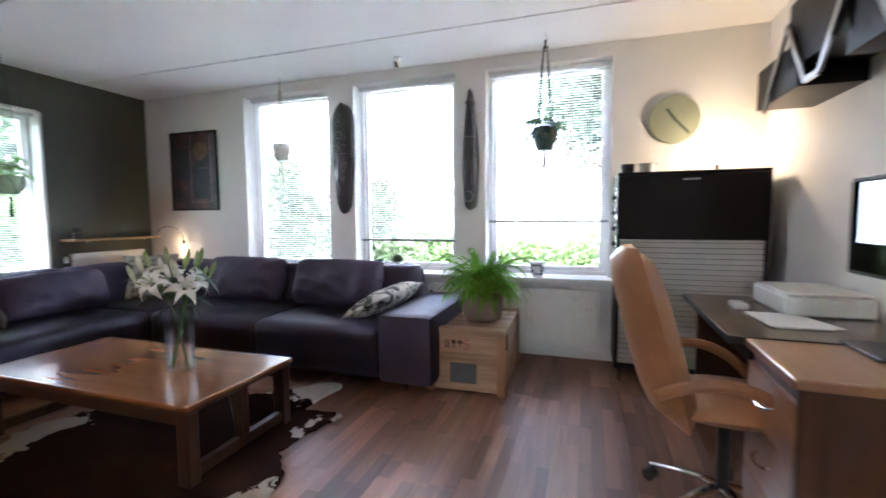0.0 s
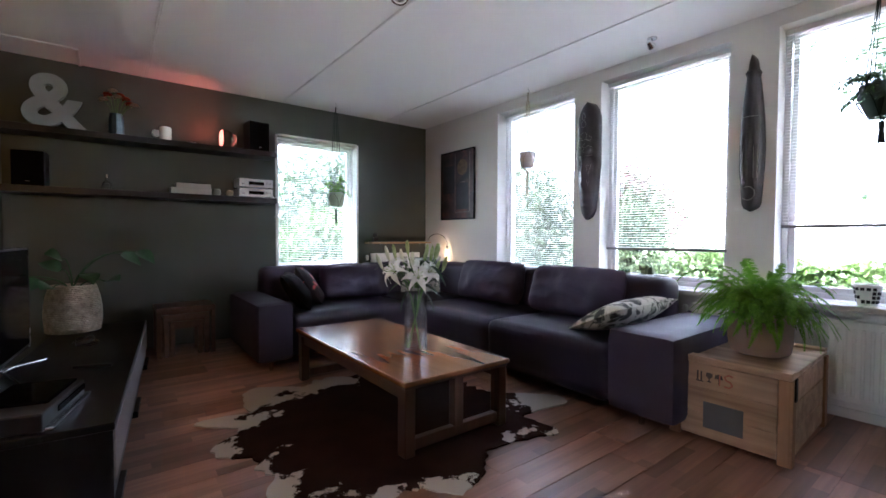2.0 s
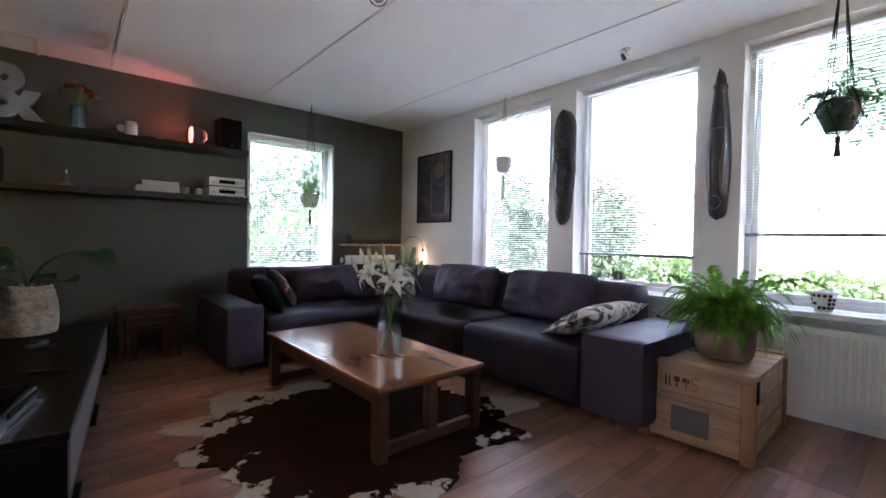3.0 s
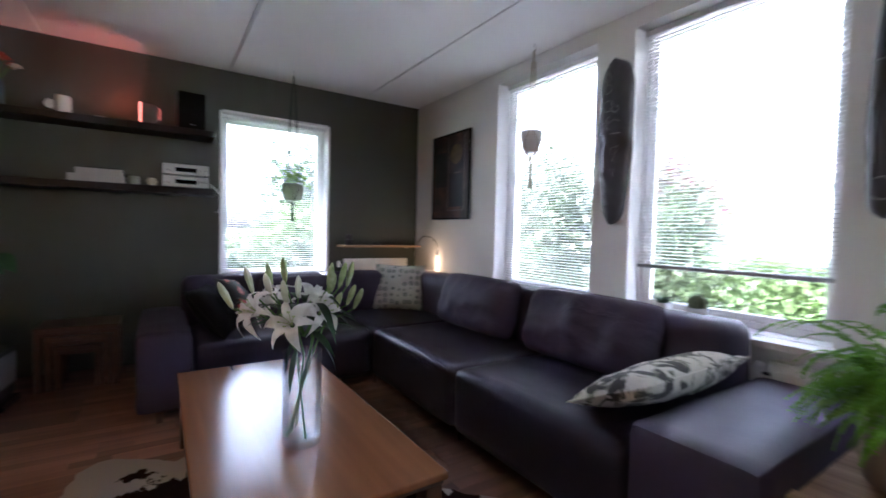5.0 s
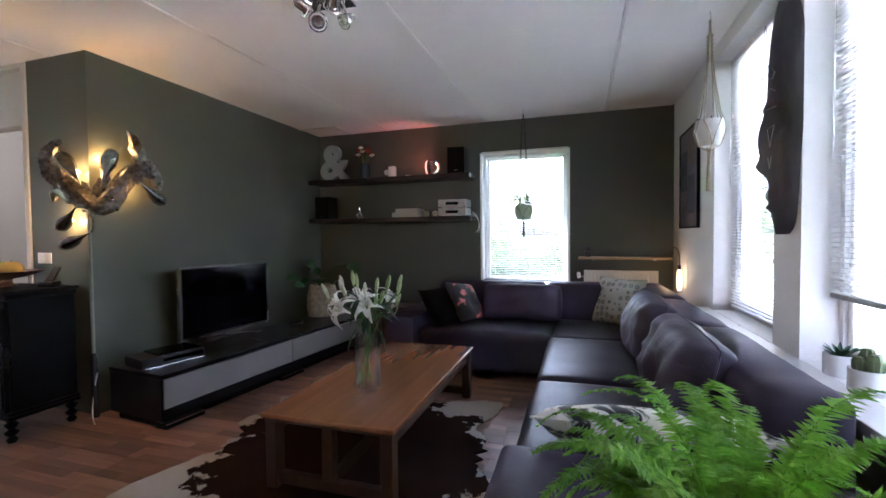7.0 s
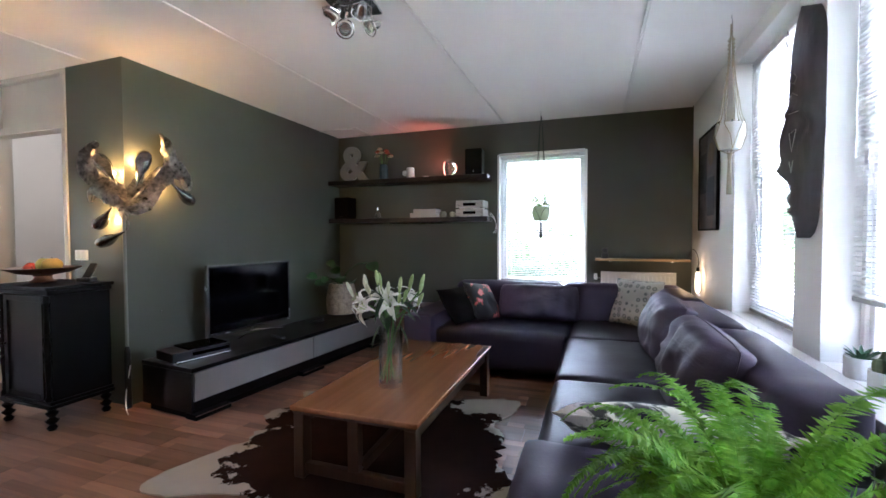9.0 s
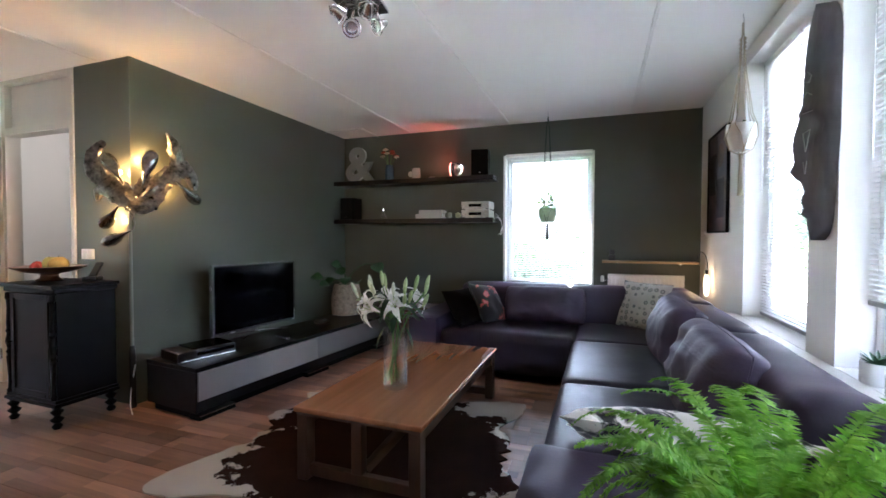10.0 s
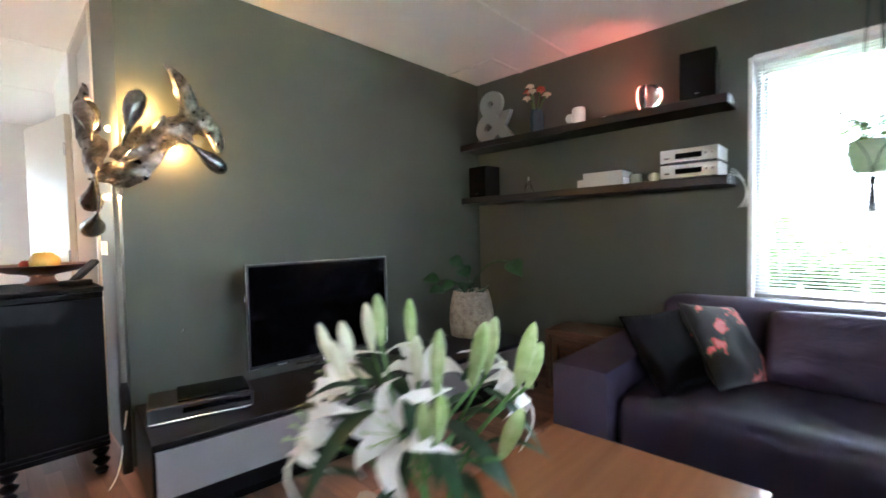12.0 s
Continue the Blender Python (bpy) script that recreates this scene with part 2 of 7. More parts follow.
def box(bm, x0, x1, y0, y1, z0, z1, bevel=0.0, seg=2, m=None):
    g = bmesh.ops.create_cube(bm, size=1)
    vs = g["verts"]
    for v in vs:
        v.co = Vector(((x0 + x1) / 2 + v.co.x * (x1 - x0), (y0 + y1) / 2 + v.co.y * (y1 - y0), (z0 + z1) / 2 + v.co.z * (z1 - z0)))
    if bevel:
        es = list({e for v in vs for e in v.link_edges})
        r = bmesh.ops.bevel(bm, geom=es, offset=bevel, segments=seg, profile=0.5, affect="EDGES")
        vs = list({v for f in r["faces"] for v in f.verts} | {v for v in vs if v.is_valid})
    if m is not None:
        bmesh.ops.transform(bm, matrix=m, verts=[v for v in vs if v.is_valid])
    return vs


def boxm(*a, **k):
    bm = bmesh.new()
    box(bm, *a, **k)
    return bm


def lathe(profile, n=24, close_top=False, m=None, bm=None):
    """A turned shape from (radius, height) pairs."""
    bm = bm or bmesh.new()
    rings = []
    for r, z in profile:
        if r < 1e-5:
            rings.append([bm.verts.new((0, 0, z))] * n)
        else:
            rings.append([bm.verts.new((r * math.cos(2 * math.pi * i / n), r * math.sin(2 * math.pi * i / n), z)) for i in range(n)])
    made = {v for ring in rings for v in ring}
    for a, b in zip(rings, rings[1:]):
        for i in range(n):
            q = []
            for v in (a[i], a[(i + 1) % n], b[(i + 1) % n], b[i]):
                if v not in q:
                    q.append(v)
            if len(q) > 2:
                bm.faces.new(q)
    if m is not None:
        bmesh.ops.transform(bm, matrix=m, verts=list(made))
    return bm


def tube(points, radius, n=8, bm=None, cap=True, flat=1.0):
    """A tube through points; radius is a number or one for each point."""
    bm = bm or bmesh.new()
    pts = [Vector(p) for p in points]
    rings = []
    up = Vector((0, 0, 1))
    last = None
    for i, p in enumerate(pts):
        d = (pts[min(i + 1, len(pts) - 1)] - pts[max(i - 1, 0)]).normalized()
        if last is None:
            side = d.cross(up if abs(d.z) < 0.9 else Vector((1, 0, 0))).normalized()
        else:
            side = (last - d * last.dot(d)).normalized()
        last = side
        o = d.cross(side)
        r = radius[i] if isinstance(radius, (list, tuple)) else radius
        rings.append([bm.verts.new(p + (side * math.cos(2 * math.pi * k / n) + o * math.sin(2 * math.pi * k / n) * flat) * r) for k in range(n)])
    for a, b in zip(rings, rings[1:]):
        for k in range(n):
            bm.faces.new((a[k], a[(k + 1) % n], b[(k + 1) % n], b[k]))
    if cap:
        bm.faces.new(rings[0][::-1])
        bm.faces.new(rings[-1])
    return bm


def bezier(p0, p1, p2, p3, n=12):
    p0, p1, p2, p3 = map(Vector, (p0, p1, p2, p3))
    out = []
    for i in range(n + 1):
        t = i / n
        out.append(p0 * (1 - t) ** 3 + p1 * 3 * t * (1 - t) ** 2 + p2 * 3 * t * t * (1 - t) + p3 * t ** 3)
    return out


def pillow_bm(w, h, t, n=18, seed=0, wrinkle=0.012, pinch=0.06, puff=2.8):
    """A stuffed cushion standing in the xz plane, its base at z = 0."""
    bm = bmesh.new()
    sides = []
    for s in (1, -1):
        rows = []
        for j in range(n + 1):
            row = []
            for i in range(n + 1):
                u, v = 2 * i / n - 1, 2 * j / n - 1
                prof = max(0.0, (1 - abs(u) ** puff) * (1 - abs(v) ** puff)) ** 0.5
                px = u * w / 2 * (1 - pinch * (1 - v * v) * abs(u) ** 2 - (0.09 * abs(u * v) ** 3 if puff > 3 else 0))
                pz = v * h / 2 * (1 - pinch * (1 - u * u) * abs(v) ** 2 - (0.09 * abs(u * v) ** 3 if puff > 3 else 0))
                q = Vector((px * 7 + seed * 3.1, pz * 7, s * 2.0))
                wr = noise.noise(q * 0.8) * wrinkle * 1.2 * prof + (0.25 - abs(noise.noise(Vector((q.x * 0.7 + q.z * 0.5, q.z * 3.2, q.y))))) * wrinkle * 1.9 * prof + (0.2 - abs(noise.noise(Vector((q.x * 3.4, q.z * 1.1, q.y))))) * wrinkle * 0.5 * prof
                row.append((px, s * (t / 2 * prof) + s * wr, pz + h / 2))
            rows.append(row)
        sides.append(rows)
    front = [[bm.verts.new(c) for c in row] for row in sides[0]]
    back = [[front[j][i] if i in (0, n) or j in (0, n) else bm.verts.new(sides[1][j][i]) for i in range(n + 1)] for j in range(n + 1)]
    for g, flip in ((front, False), (back, True)):
        for j in range(n):
            for i in range(n):
                q = [g[j][i], g[j][i + 1], g[j + 1][i + 1], g[j + 1][i]]
                bm.faces.new(q if flip else q[::-1])
    return bm


def soft_bm(x0, x1, y0, y1, z0, z1, r=0.05, res=0.07, wrinkle=0.004, seed=0, crown=0.0):
    """An upholstered block: rounded edges, a crowned top and slight waves."""
    bm = bmesh.new()
    nx, ny, nz = (max(3, int((b - a) / res)) for a, b in ((x0, x1), (y0, y1), (z0, z1)))
    cx, cy, cz = (x0 + x1) / 2, (y0 + y1) / 2, (z0 + z1) / 2
    hx, hy, hz = (x1 - x0) / 2, (y1 - y0) / 2, (z1 - z0) / 2
    cache = {}

    def vert(i, j, k):
        key = (i, j, k)
        if key in cache:
            return cache[key]

        def place(a, n, hh):
            u = 2 * a / n - 1
            s = 1 if u > 0 else -1
            return s * hh * (abs(u) ** 0.75)
        p = Vector((place(i, nx, hx), place(j, ny, hy), place(k, nz, hz)))
        inner = Vector((max(-hx + r, min(hx - r, p.x)), max(-hy + r, min(hy - r, p.y)), max(-hz + r, min(hz - r, p.z))))
        d = p - inner
        if d.length > 1e-6:
            p = inner + d.normalized() * r
        n = d.normalized() if d.length > 1e-6 else Vector((0, 0, 1))
        q = Vector((p.x + cx, p.y + cy, p.z + cz)) * 6 + Vector((seed * 5.3, 0, 0))
        p += n * noise.noise(q) * wrinkle
        if p.z > 0:
            p.z += crown * max(0, 1 - (p.x / hx) ** 2) * max(0, 1 - (p.y / hy) ** 2) * p.z / hz
        cache[key] = bm.verts.new((p.x + cx, p.y + cy, p.z + cz))
        return cache[key]
    for i in range(nx):
        for j in range(ny):
            bm.faces.new((vert(i, j, 0), vert(i, j + 1, 0), vert(i + 1, j + 1, 0), vert(i + 1, j, 0)))
            bm.faces.new((vert(i, j, nz), vert(i + 1, j, nz), vert(i + 1, j + 1, nz), vert(i, j + 1, nz)))
    for i in range(nx):
        for k in range(nz):
            bm.faces.new((vert(i, 0, k), vert(i + 1, 0, k), vert(i + 1, 0, k + 1), vert(i, 0, k + 1)))
            bm.faces.new((vert(i, ny, k), vert(i, ny, k + 1), vert(i + 1, ny, k + 1), vert(i + 1, ny, k)))
    for j in range(ny):
        for k in range(nz):
            bm.faces.new((vert(0, j, k), vert(0, j, k + 1), vert(0, j + 1, k + 1), vert(0, j + 1, k)))
            bm.faces.new((vert(nx, j, k), vert(nx, j + 1, k), vert(nx, j + 1, k + 1), vert(nx, j, k + 1)))
    return bm


# ---- plan ----
XW, XE, YN, YS, YSW, XC, H = -4.69, 1.49, 4.885, -4.0, 0.628, -1.812, 2.6
SILL, TOPN = 0.70, 2.50
WINS = [(-3.25, -2.21), (-1.925, -0.89), (-0.605, 0.435)]
WW = (2.83, 3.83, 0.70, 2.235)
TH = 0.3


def wall(name, spans, material):
    """A wall from blocks (x0, x1, y0, y1, z0, z1)."""
    bm = bmesh.new()
    for s in spans:
        box(bm, *s)
    return tagged(part(name, bm, material), kind="structure")


def holes_x(x0, x1, y0, y1, holes, top):
    out, x = [], x0
    for a, b, z0, z1 in holes:
        out += [(x, a, y0, y1, 0, top), (a, b, y0, y1, 0, z0), (a, b, y0, y1, z1, top)]
        x = b
    return out + [(x, x1, y0, y1, 0, top)]


wall("wall_north", holes_x(XW, XE, YN, YN + TH, [(a, b, SILL, TOPN) for a, b in WINS], H + 0.2), WHITE)
ww = wall("wall_west", [(XW - TH, XW, -0.2, WW[0], 0, H + 0.2), (XW - TH, XW, WW[1], YN + TH, 0, H + 0.2), (XW - TH, XW, WW[0], WW[1], 0, WW[2]), (XW - TH, XW, WW[0], WW[1], WW[3], H + 0.2)], GREEN)
wall("wall_media", [(XW, XC, YSW - 0.12, YSW, 0, H)], GREEN)
wall("wall_corner_return", [(XC - 0.1, XC, 0.0, YSW - 0.12, 0, H)], GREEN)
DY0, DY1, DZ = -0.95, 0.0, 2.13
wall("wall_hall", [(XC - 0.1, XC, -1.95, DY0, 0, H)], WHITE)
wall("wall_hall_back", [(-3.2, -3.1, -1.95, YSW - 0.12, 0, H)], WHITE)
wall("wall_hall_side", [(-3.1, XC - 0.1, -2.05, -1.95, 0, H)], WHITE)
wall("wall_kitchen_back", [(-4.8, -4.7, YS, -0.2, 0, H)], WHITE)
wall("wall_south", holes_x(-4.8, XE, YS - 0.1, YS, [(-0.7, 0.3, 0.9, 2.05)], H), WHITE)
wall("wall_kitchen_side", [(-4.8, -4.7, -0.2, YSW - 0.12, 0, H)], WHITE)
wall("wall_east", [(XE, XE + TH, YS - 0.1, YN + TH, 0, H + 0.2)], WHITE)

# ceiling of long concrete slabs with open joints
bm = bmesh.new()
JOINTS = [YS - 0.1, -2.3, -1.0, 0.3, 1.615, 2.895, 4.21, YN]
for a, b in zip(JOINTS, JOINTS[1:]):
    box(bm, XW - 0.1, XE, a + 0.010, b - 0.010, H, H + 0.14, 0.003, 1)
for j in JOINTS[1:-1]:
    box(bm, XW + 0.002, XE - 0.002, j - 0.0055, j + 0.0055, H - 0.005, H + 0.0085, 0.002, 1)
box(bm, XW - 0.1, XE, YS - 0.1, YN, H + 0.009, H + 0.2)
tagged(part("ceiling", bm, CEIL), kind="structure")

# hatch trim in the ceiling corner
bm = bmesh.new()
box(bm, -4.27, -4.25, YSW + 0.002, 1.15, H - 0.012, H - 0.001, 0.003)
box(bm, XW + 0.002, -4.27, 1.13, 1.15, H - 0.012, H - 0.001, 0.003)
tagged(part("trim", bm, FRAME), kind="structure")

# floor base; the planks lie on it
FLOOR = tagged(part("floor", boxm(-4.8, XE, YS - 0.1, YN, -0.1, -0.008), UNDER), kind="structure")


def baseboard(x0, x1, y0, y1, material, h=0.07):
    return tagged(part("baseboard", boxm(x0, x1, y0, y1, 0, h, 0.003), material), kind="structure")


baseboard(XW + 0.002, XE - 0.002, YN - 0.014, YN - 0.002, FRAME, 0.06)
baseboard(XE - 0.014, XE - 0.002, YS, YN - 0.016, FRAME, 0.06)


# ---- windows ----
def window(name, w, h, at, rz, reveal=0.16):
    """Frame, sash, pane and sill; local x along the wall, y outwards, origin at the opening's lower middle on the inner face."""
    win = thing(name, at, "", "", rz=rz, kind="structure")
    bm = bmesh.new()
    f, y0, y1 = 0.035, reveal, reveal + 0.07
    box(bm, -w / 2, -w / 2 + f, y0, y1, 0, h, 0.004)
    box(bm, w / 2 - f, w / 2, y0, y1, 0, h, 0.004)
    box(bm, -w / 2 + f, w / 2 - f, y0, y1, 0, f, 0.004)
    box(bm, -w / 2 + f, w / 2 - f, y0, y1, h - f, h, 0.004)
    part("window_frame", bm, FRAME, win)
    bm = bmesh.new()
    g, y0, y1 = f + 0.038, reveal + 0.015, reveal + 0.055
    box(bm, -w / 2 + f, -w / 2 + g, y0, y1, f, h - f, 0.006)
    box(bm, w / 2 - g, w / 2 - f, y0, y1, f, h - f, 0.006)
    box(bm, -w / 2 + g, w / 2 - g, y0, y1, f, g, 0.006)
    box(bm, -w / 2 + g, w / 2 - g, y0, y1, h - g, h - f, 0.006)
    part("sash", bm, FRAME, win)
    p = part("pane", boxm(-w / 2 + g, w / 2 - g, reveal + 0.03, reveal + 0.036, g, h - g), PANE, win)
    p.visible_shadow = False
    return win


def blind(w, top, bottom, at, rz, tilt, label, group, pitch=0.0215):
    """Venetian blind hung at local z = top, its bottom rail at z = bottom."""
    b = thing("venetian_blind", at, label, "blind", group, rz)
    part("headrail", boxm(-w / 2, w / 2, -0.018, 0.018, top - 0.035, top, 0.003), SLAT, b)
    part("bottom_rail", boxm(-w / 2, w / 2, -0.013, 0.013, bottom, bottom + 0.022, 0.004), RAIL, b, "grey bottom rail")
    for x in (-w * 0.36, w * 0.36):
        for y in (-0.0135, 0.0135):
            part("ladder_cord", boxm(x - 0.0008, x + 0.0008, y - 0.0008, y + 0.0008, bottom + 0.016, top - 0.035), SLAT, b)
    bm = bmesh.new()
    n = 4
    for s, dz in ((1, 0.0), (-1, -0.0006)):
        vs = []
        for i in range(n + 1):
            u = 2 * i / n - 1
            vs.append([bm.verts.new((x, u * 0.0125, 0.0022 * (1 - u * u) + dz)) for x in (-w / 2, w / 2)])
        for a, c in zip(vs, vs[1:]):
            q = (a[0], a[1], c[1], c[0])
            bm.faces.new(q if s > 0 else q[::-1])
    bmesh.ops.transform(bm, matrix=Matrix.Rotation(radians(tilt), 4, "X"), verts=bm.verts)
    z = top - 0.05
    first = part("slat", bm, SLAT, b)
    first.location = (0, 0, z)
    z -= pitch
    while z > bottom + 0.022:
        o = first.copy()
        scene.collection.objects.link(o)
        o.location = (0, 0, z)
        z -= pitch
    bm = tube([(-w / 2 + 0.05, -0.03, top - 0.03), (-w / 2 + 0.052, -0.032, top - 0.9)], 0.003, 6)
    part("tilt_wand", bm, CLEAR, b)
    return b


BLIND_BOTTOM = (0.02, 0.28, 0.46)
for i, (a, b) in enumerate(WINS):
    cx, w = (a + b) / 2, b - a
    window("window_%d" % (i + 1), w, TOPN - SILL, (cx, YN, SILL), 0, 0.14)
    blind(w - 0.012, TOPN - SILL - 0.005, BLIND_BOTTOM[i], (cx, YN + 0.118, SILL), 0, (7, 6, 9)[i],
          ("white venetian blind lowered fully in the window by the framed picture", "white venetian blind lowered most of the way in the middle window", "white venetian blind ending above the sill beside the clock")[i], "blinds in the front windows")
window("window_4", WW[1] - WW[0], WW[3] - WW[2], (XW, (WW[0] + WW[1]) / 2, WW[2]), 90, 0.15)
blind(WW[1] - WW[0] - 0.012, WW[3] - WW[2] - 0.005, 0.02, (XW - 0.09, (WW[0] + WW[1]) / 2, WW[2]), 90, 6, "white venetian blind lowered fully in the green wall", "blinds in the front windows")

# white trim round the green wall's window
bm = bmesh.new()
ya, yb, za, zb = WW
for s in ((ya - 0.012, ya + 0.012, za, zb), (yb - 0.012, yb + 0.012, za, zb), (ya + 0.012, yb - 0.012, zb - 0.012, zb + 0.012)):
    box(bm, XW - 0.12, XW + 0.006, *s, 0.002)
tagged(part("trim", bm, FRAME), kind="structure")
# window boards
SILLS = mat("white_stone_sill", (0.72, 0.71, 0.69), 0.3, var=0.05, scale=12, bump=0.05)
tagged(part("window_sill", boxm(-3.4, 0.50, YN - 0.13, YN + 0.15, SILL - 0.035, SILL - 0.002, 0.004), SILLS), kind="structure")
tagged(part("window_sill", boxm(XW - 0.15, XW + 0.02, WW[0] - 0.02, WW[1] + 0.02, WW[2] - 0.025, WW[2] + 0.002, 0.004), SILLS), kind="structure")

# ---- door to the hall ----
def doorway():
    d = thing("door_1", (XC, DY0, 0), "", "", kind="structure")
    L = DY1 - DY0
    bm = bmesh.new()
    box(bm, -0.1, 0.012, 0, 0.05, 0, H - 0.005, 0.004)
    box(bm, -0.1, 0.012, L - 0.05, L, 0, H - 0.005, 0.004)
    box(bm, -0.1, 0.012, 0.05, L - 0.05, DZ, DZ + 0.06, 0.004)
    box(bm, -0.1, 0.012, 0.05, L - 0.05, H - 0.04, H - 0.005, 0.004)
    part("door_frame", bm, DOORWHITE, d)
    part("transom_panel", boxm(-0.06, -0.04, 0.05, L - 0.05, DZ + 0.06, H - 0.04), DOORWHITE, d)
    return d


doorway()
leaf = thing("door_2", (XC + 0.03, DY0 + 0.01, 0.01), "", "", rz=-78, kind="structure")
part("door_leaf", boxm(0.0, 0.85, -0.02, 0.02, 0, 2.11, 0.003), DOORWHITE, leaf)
for z in (0.25, 1.05, 1.85):
    part("hinge", tube([(0.0, 0.024, z - 0.045), (0.0, 0.024, z + 0.045)], 0.008), METAL, leaf)
bm = tube([(0.78, 0.02, 1.0), (0.78, 0.07, 1.0), (0.77, 0.075, 1.0), (0.66, 0.075, 1.0)], 0.009)
box(bm, 0.765, 0.795, 0.02, 0.026, 0.93, 1.06, 0.003)
part("door_handle", bm, METAL, leaf, "steel lever handle")


# garden window behind the walk, with the sky's light in its opening
window("window_5", 1.0, 1.15, (-0.2, YS, 0.9), 180, 0.02)
al = bpy.data.lights.new("garden_window_light", "AREA")
al.shape, al.size, al.size_y, al.energy, al.color = "RECTANGLE", 1.0, 1.0, 0.05, (1.0, 0.98, 0.96)
ao = new("garden_window_light", al)
ao.matrix_world = look((-0.2, YS - 0.12, 1.5), (-0.2, 0, 1.5))

# ---- sofa ----
def sofa():
    s = thing("corner_sofa", (-3.25, 3.70, 0), "purple-grey leather corner sofa with glossy dark seats and block arms", "sofa")
    ox, oy = 3.25, -3.70

    def sb(name, x0, x1, y0, y1, z0, z1, material, label="", **k):
        bm = soft_bm(x0 + ox, x1 + ox, y0 + oy, y1 + oy, z0, z1, **k)
        return part(name, bm, material, s, label, smooth=True)
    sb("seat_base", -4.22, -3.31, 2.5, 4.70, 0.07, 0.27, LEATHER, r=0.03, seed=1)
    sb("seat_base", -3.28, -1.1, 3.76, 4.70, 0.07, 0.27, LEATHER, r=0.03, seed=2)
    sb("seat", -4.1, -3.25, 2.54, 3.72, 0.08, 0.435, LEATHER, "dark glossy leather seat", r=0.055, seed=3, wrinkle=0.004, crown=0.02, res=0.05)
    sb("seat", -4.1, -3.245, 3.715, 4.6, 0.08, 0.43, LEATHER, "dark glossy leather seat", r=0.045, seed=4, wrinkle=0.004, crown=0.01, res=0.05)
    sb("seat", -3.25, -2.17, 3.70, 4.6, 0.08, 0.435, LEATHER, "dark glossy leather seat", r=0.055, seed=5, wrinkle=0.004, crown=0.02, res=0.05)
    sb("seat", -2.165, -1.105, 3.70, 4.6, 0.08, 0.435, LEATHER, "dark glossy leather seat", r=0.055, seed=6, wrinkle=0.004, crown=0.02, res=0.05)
    sb("arm", -4.26, -3.21, 2.24, 2.53, 0.07, 0.545, SUEDE, r=0.04, seed=7, res=0.06)
    sb("arm", -1.10, -0.70, 3.69, 4.71, 0.07, 0.555, SUEDE, r=0.04, seed=8, res=0.06)
    sb("backrest", -4.28, -4.02, 2.5, 3.62, 0.27, 0.79, SUEDE, r=0.075, seed=9, wrinkle=0.007, res=0.06)
    sb("backrest", -4.28, -4.02, 3.625, 4.72, 0.27, 0.79, SUEDE, r=0.075, seed=10, wrinkle=0.007, res=0.06)
    sb("backrest", -4.05, -3.2, 4.45, 4.725, 0.27, 0.79, SUEDE, r=0.075, seed=11, wrinkle=0.007, res=0.06)
    sb("backrest", -3.2, -2.17, 4.45, 4.725, 0.27, 0.79, SUEDE, r=0.075, seed=12, wrinkle=0.007, res=0.06)
    sb("backrest", -2.165, -1.12, 4.45, 4.725, 0.27, 0.795, SUEDE, r=0.075, seed=13, wrinkle=0.007, res=0.06)
    for x, y in ((-3.28, 2.36), (-4.15, 2.36), (-0.93, 3.80), (-0.80, 4.6), (-2.2, 3.80), (-3.3, 3.76), (-4.15, 4.6)):
        part("leg", tube([(x + ox, y + oy, 0), (x + ox, y + oy, 0.075)], 0.018, 10), METAL, s, "round steel leg")
    return s


SOFA = sofa()


def cushion(at, rx, rz, w, h, t, material, label, seed, ry=0, name="cushion", group="", wrinkle=0.012, n=22, puff=2.8):
    c = new(name)
    c.matrix_world = pose(*at, 0, 0, rz) @ pose(0, 0, 0, rx, ry, 0)
    tagged(c, label, "cushion", group)
    part("cover", pillow_bm(w, h, t, n, seed, wrinkle, 0.03 if puff > 3 else 0.06, puff), material, c, smooth=True)
    # piped seam all round
    bm = bmesh.new()
    pts = []
    for k in range(65):
        a = 2 * math.pi * k / 64
        cu, su = math.cos(a), math.sin(a)
        u = math.copysign(min(1, abs(cu) ** 0.18), cu) if abs(cu) > 1e-6 else 0
        v = math.copysign(min(1, abs(su) ** 0.18), su) if abs(su) > 1e-6 else 0
        m = max(abs(u), abs(v))
        u, v = u / m, v / m
        k_ = 0.03 if puff > 3 else 0.06
        c_ = 0.09 * abs(u * v) ** 3 if puff > 3 else 0
        px = u * w / 2 * (1 - k_ * (1 - v * v) * abs(u) ** 2 - c_)
        pz = v * h / 2 * (1 - k_ * (1 - u * u) * abs(v) ** 2 - c_)
        pts.append((px, 0, pz + h / 2))
    part("piping", tube(pts, 0.004, 5, cap=False), material, c)
    return c


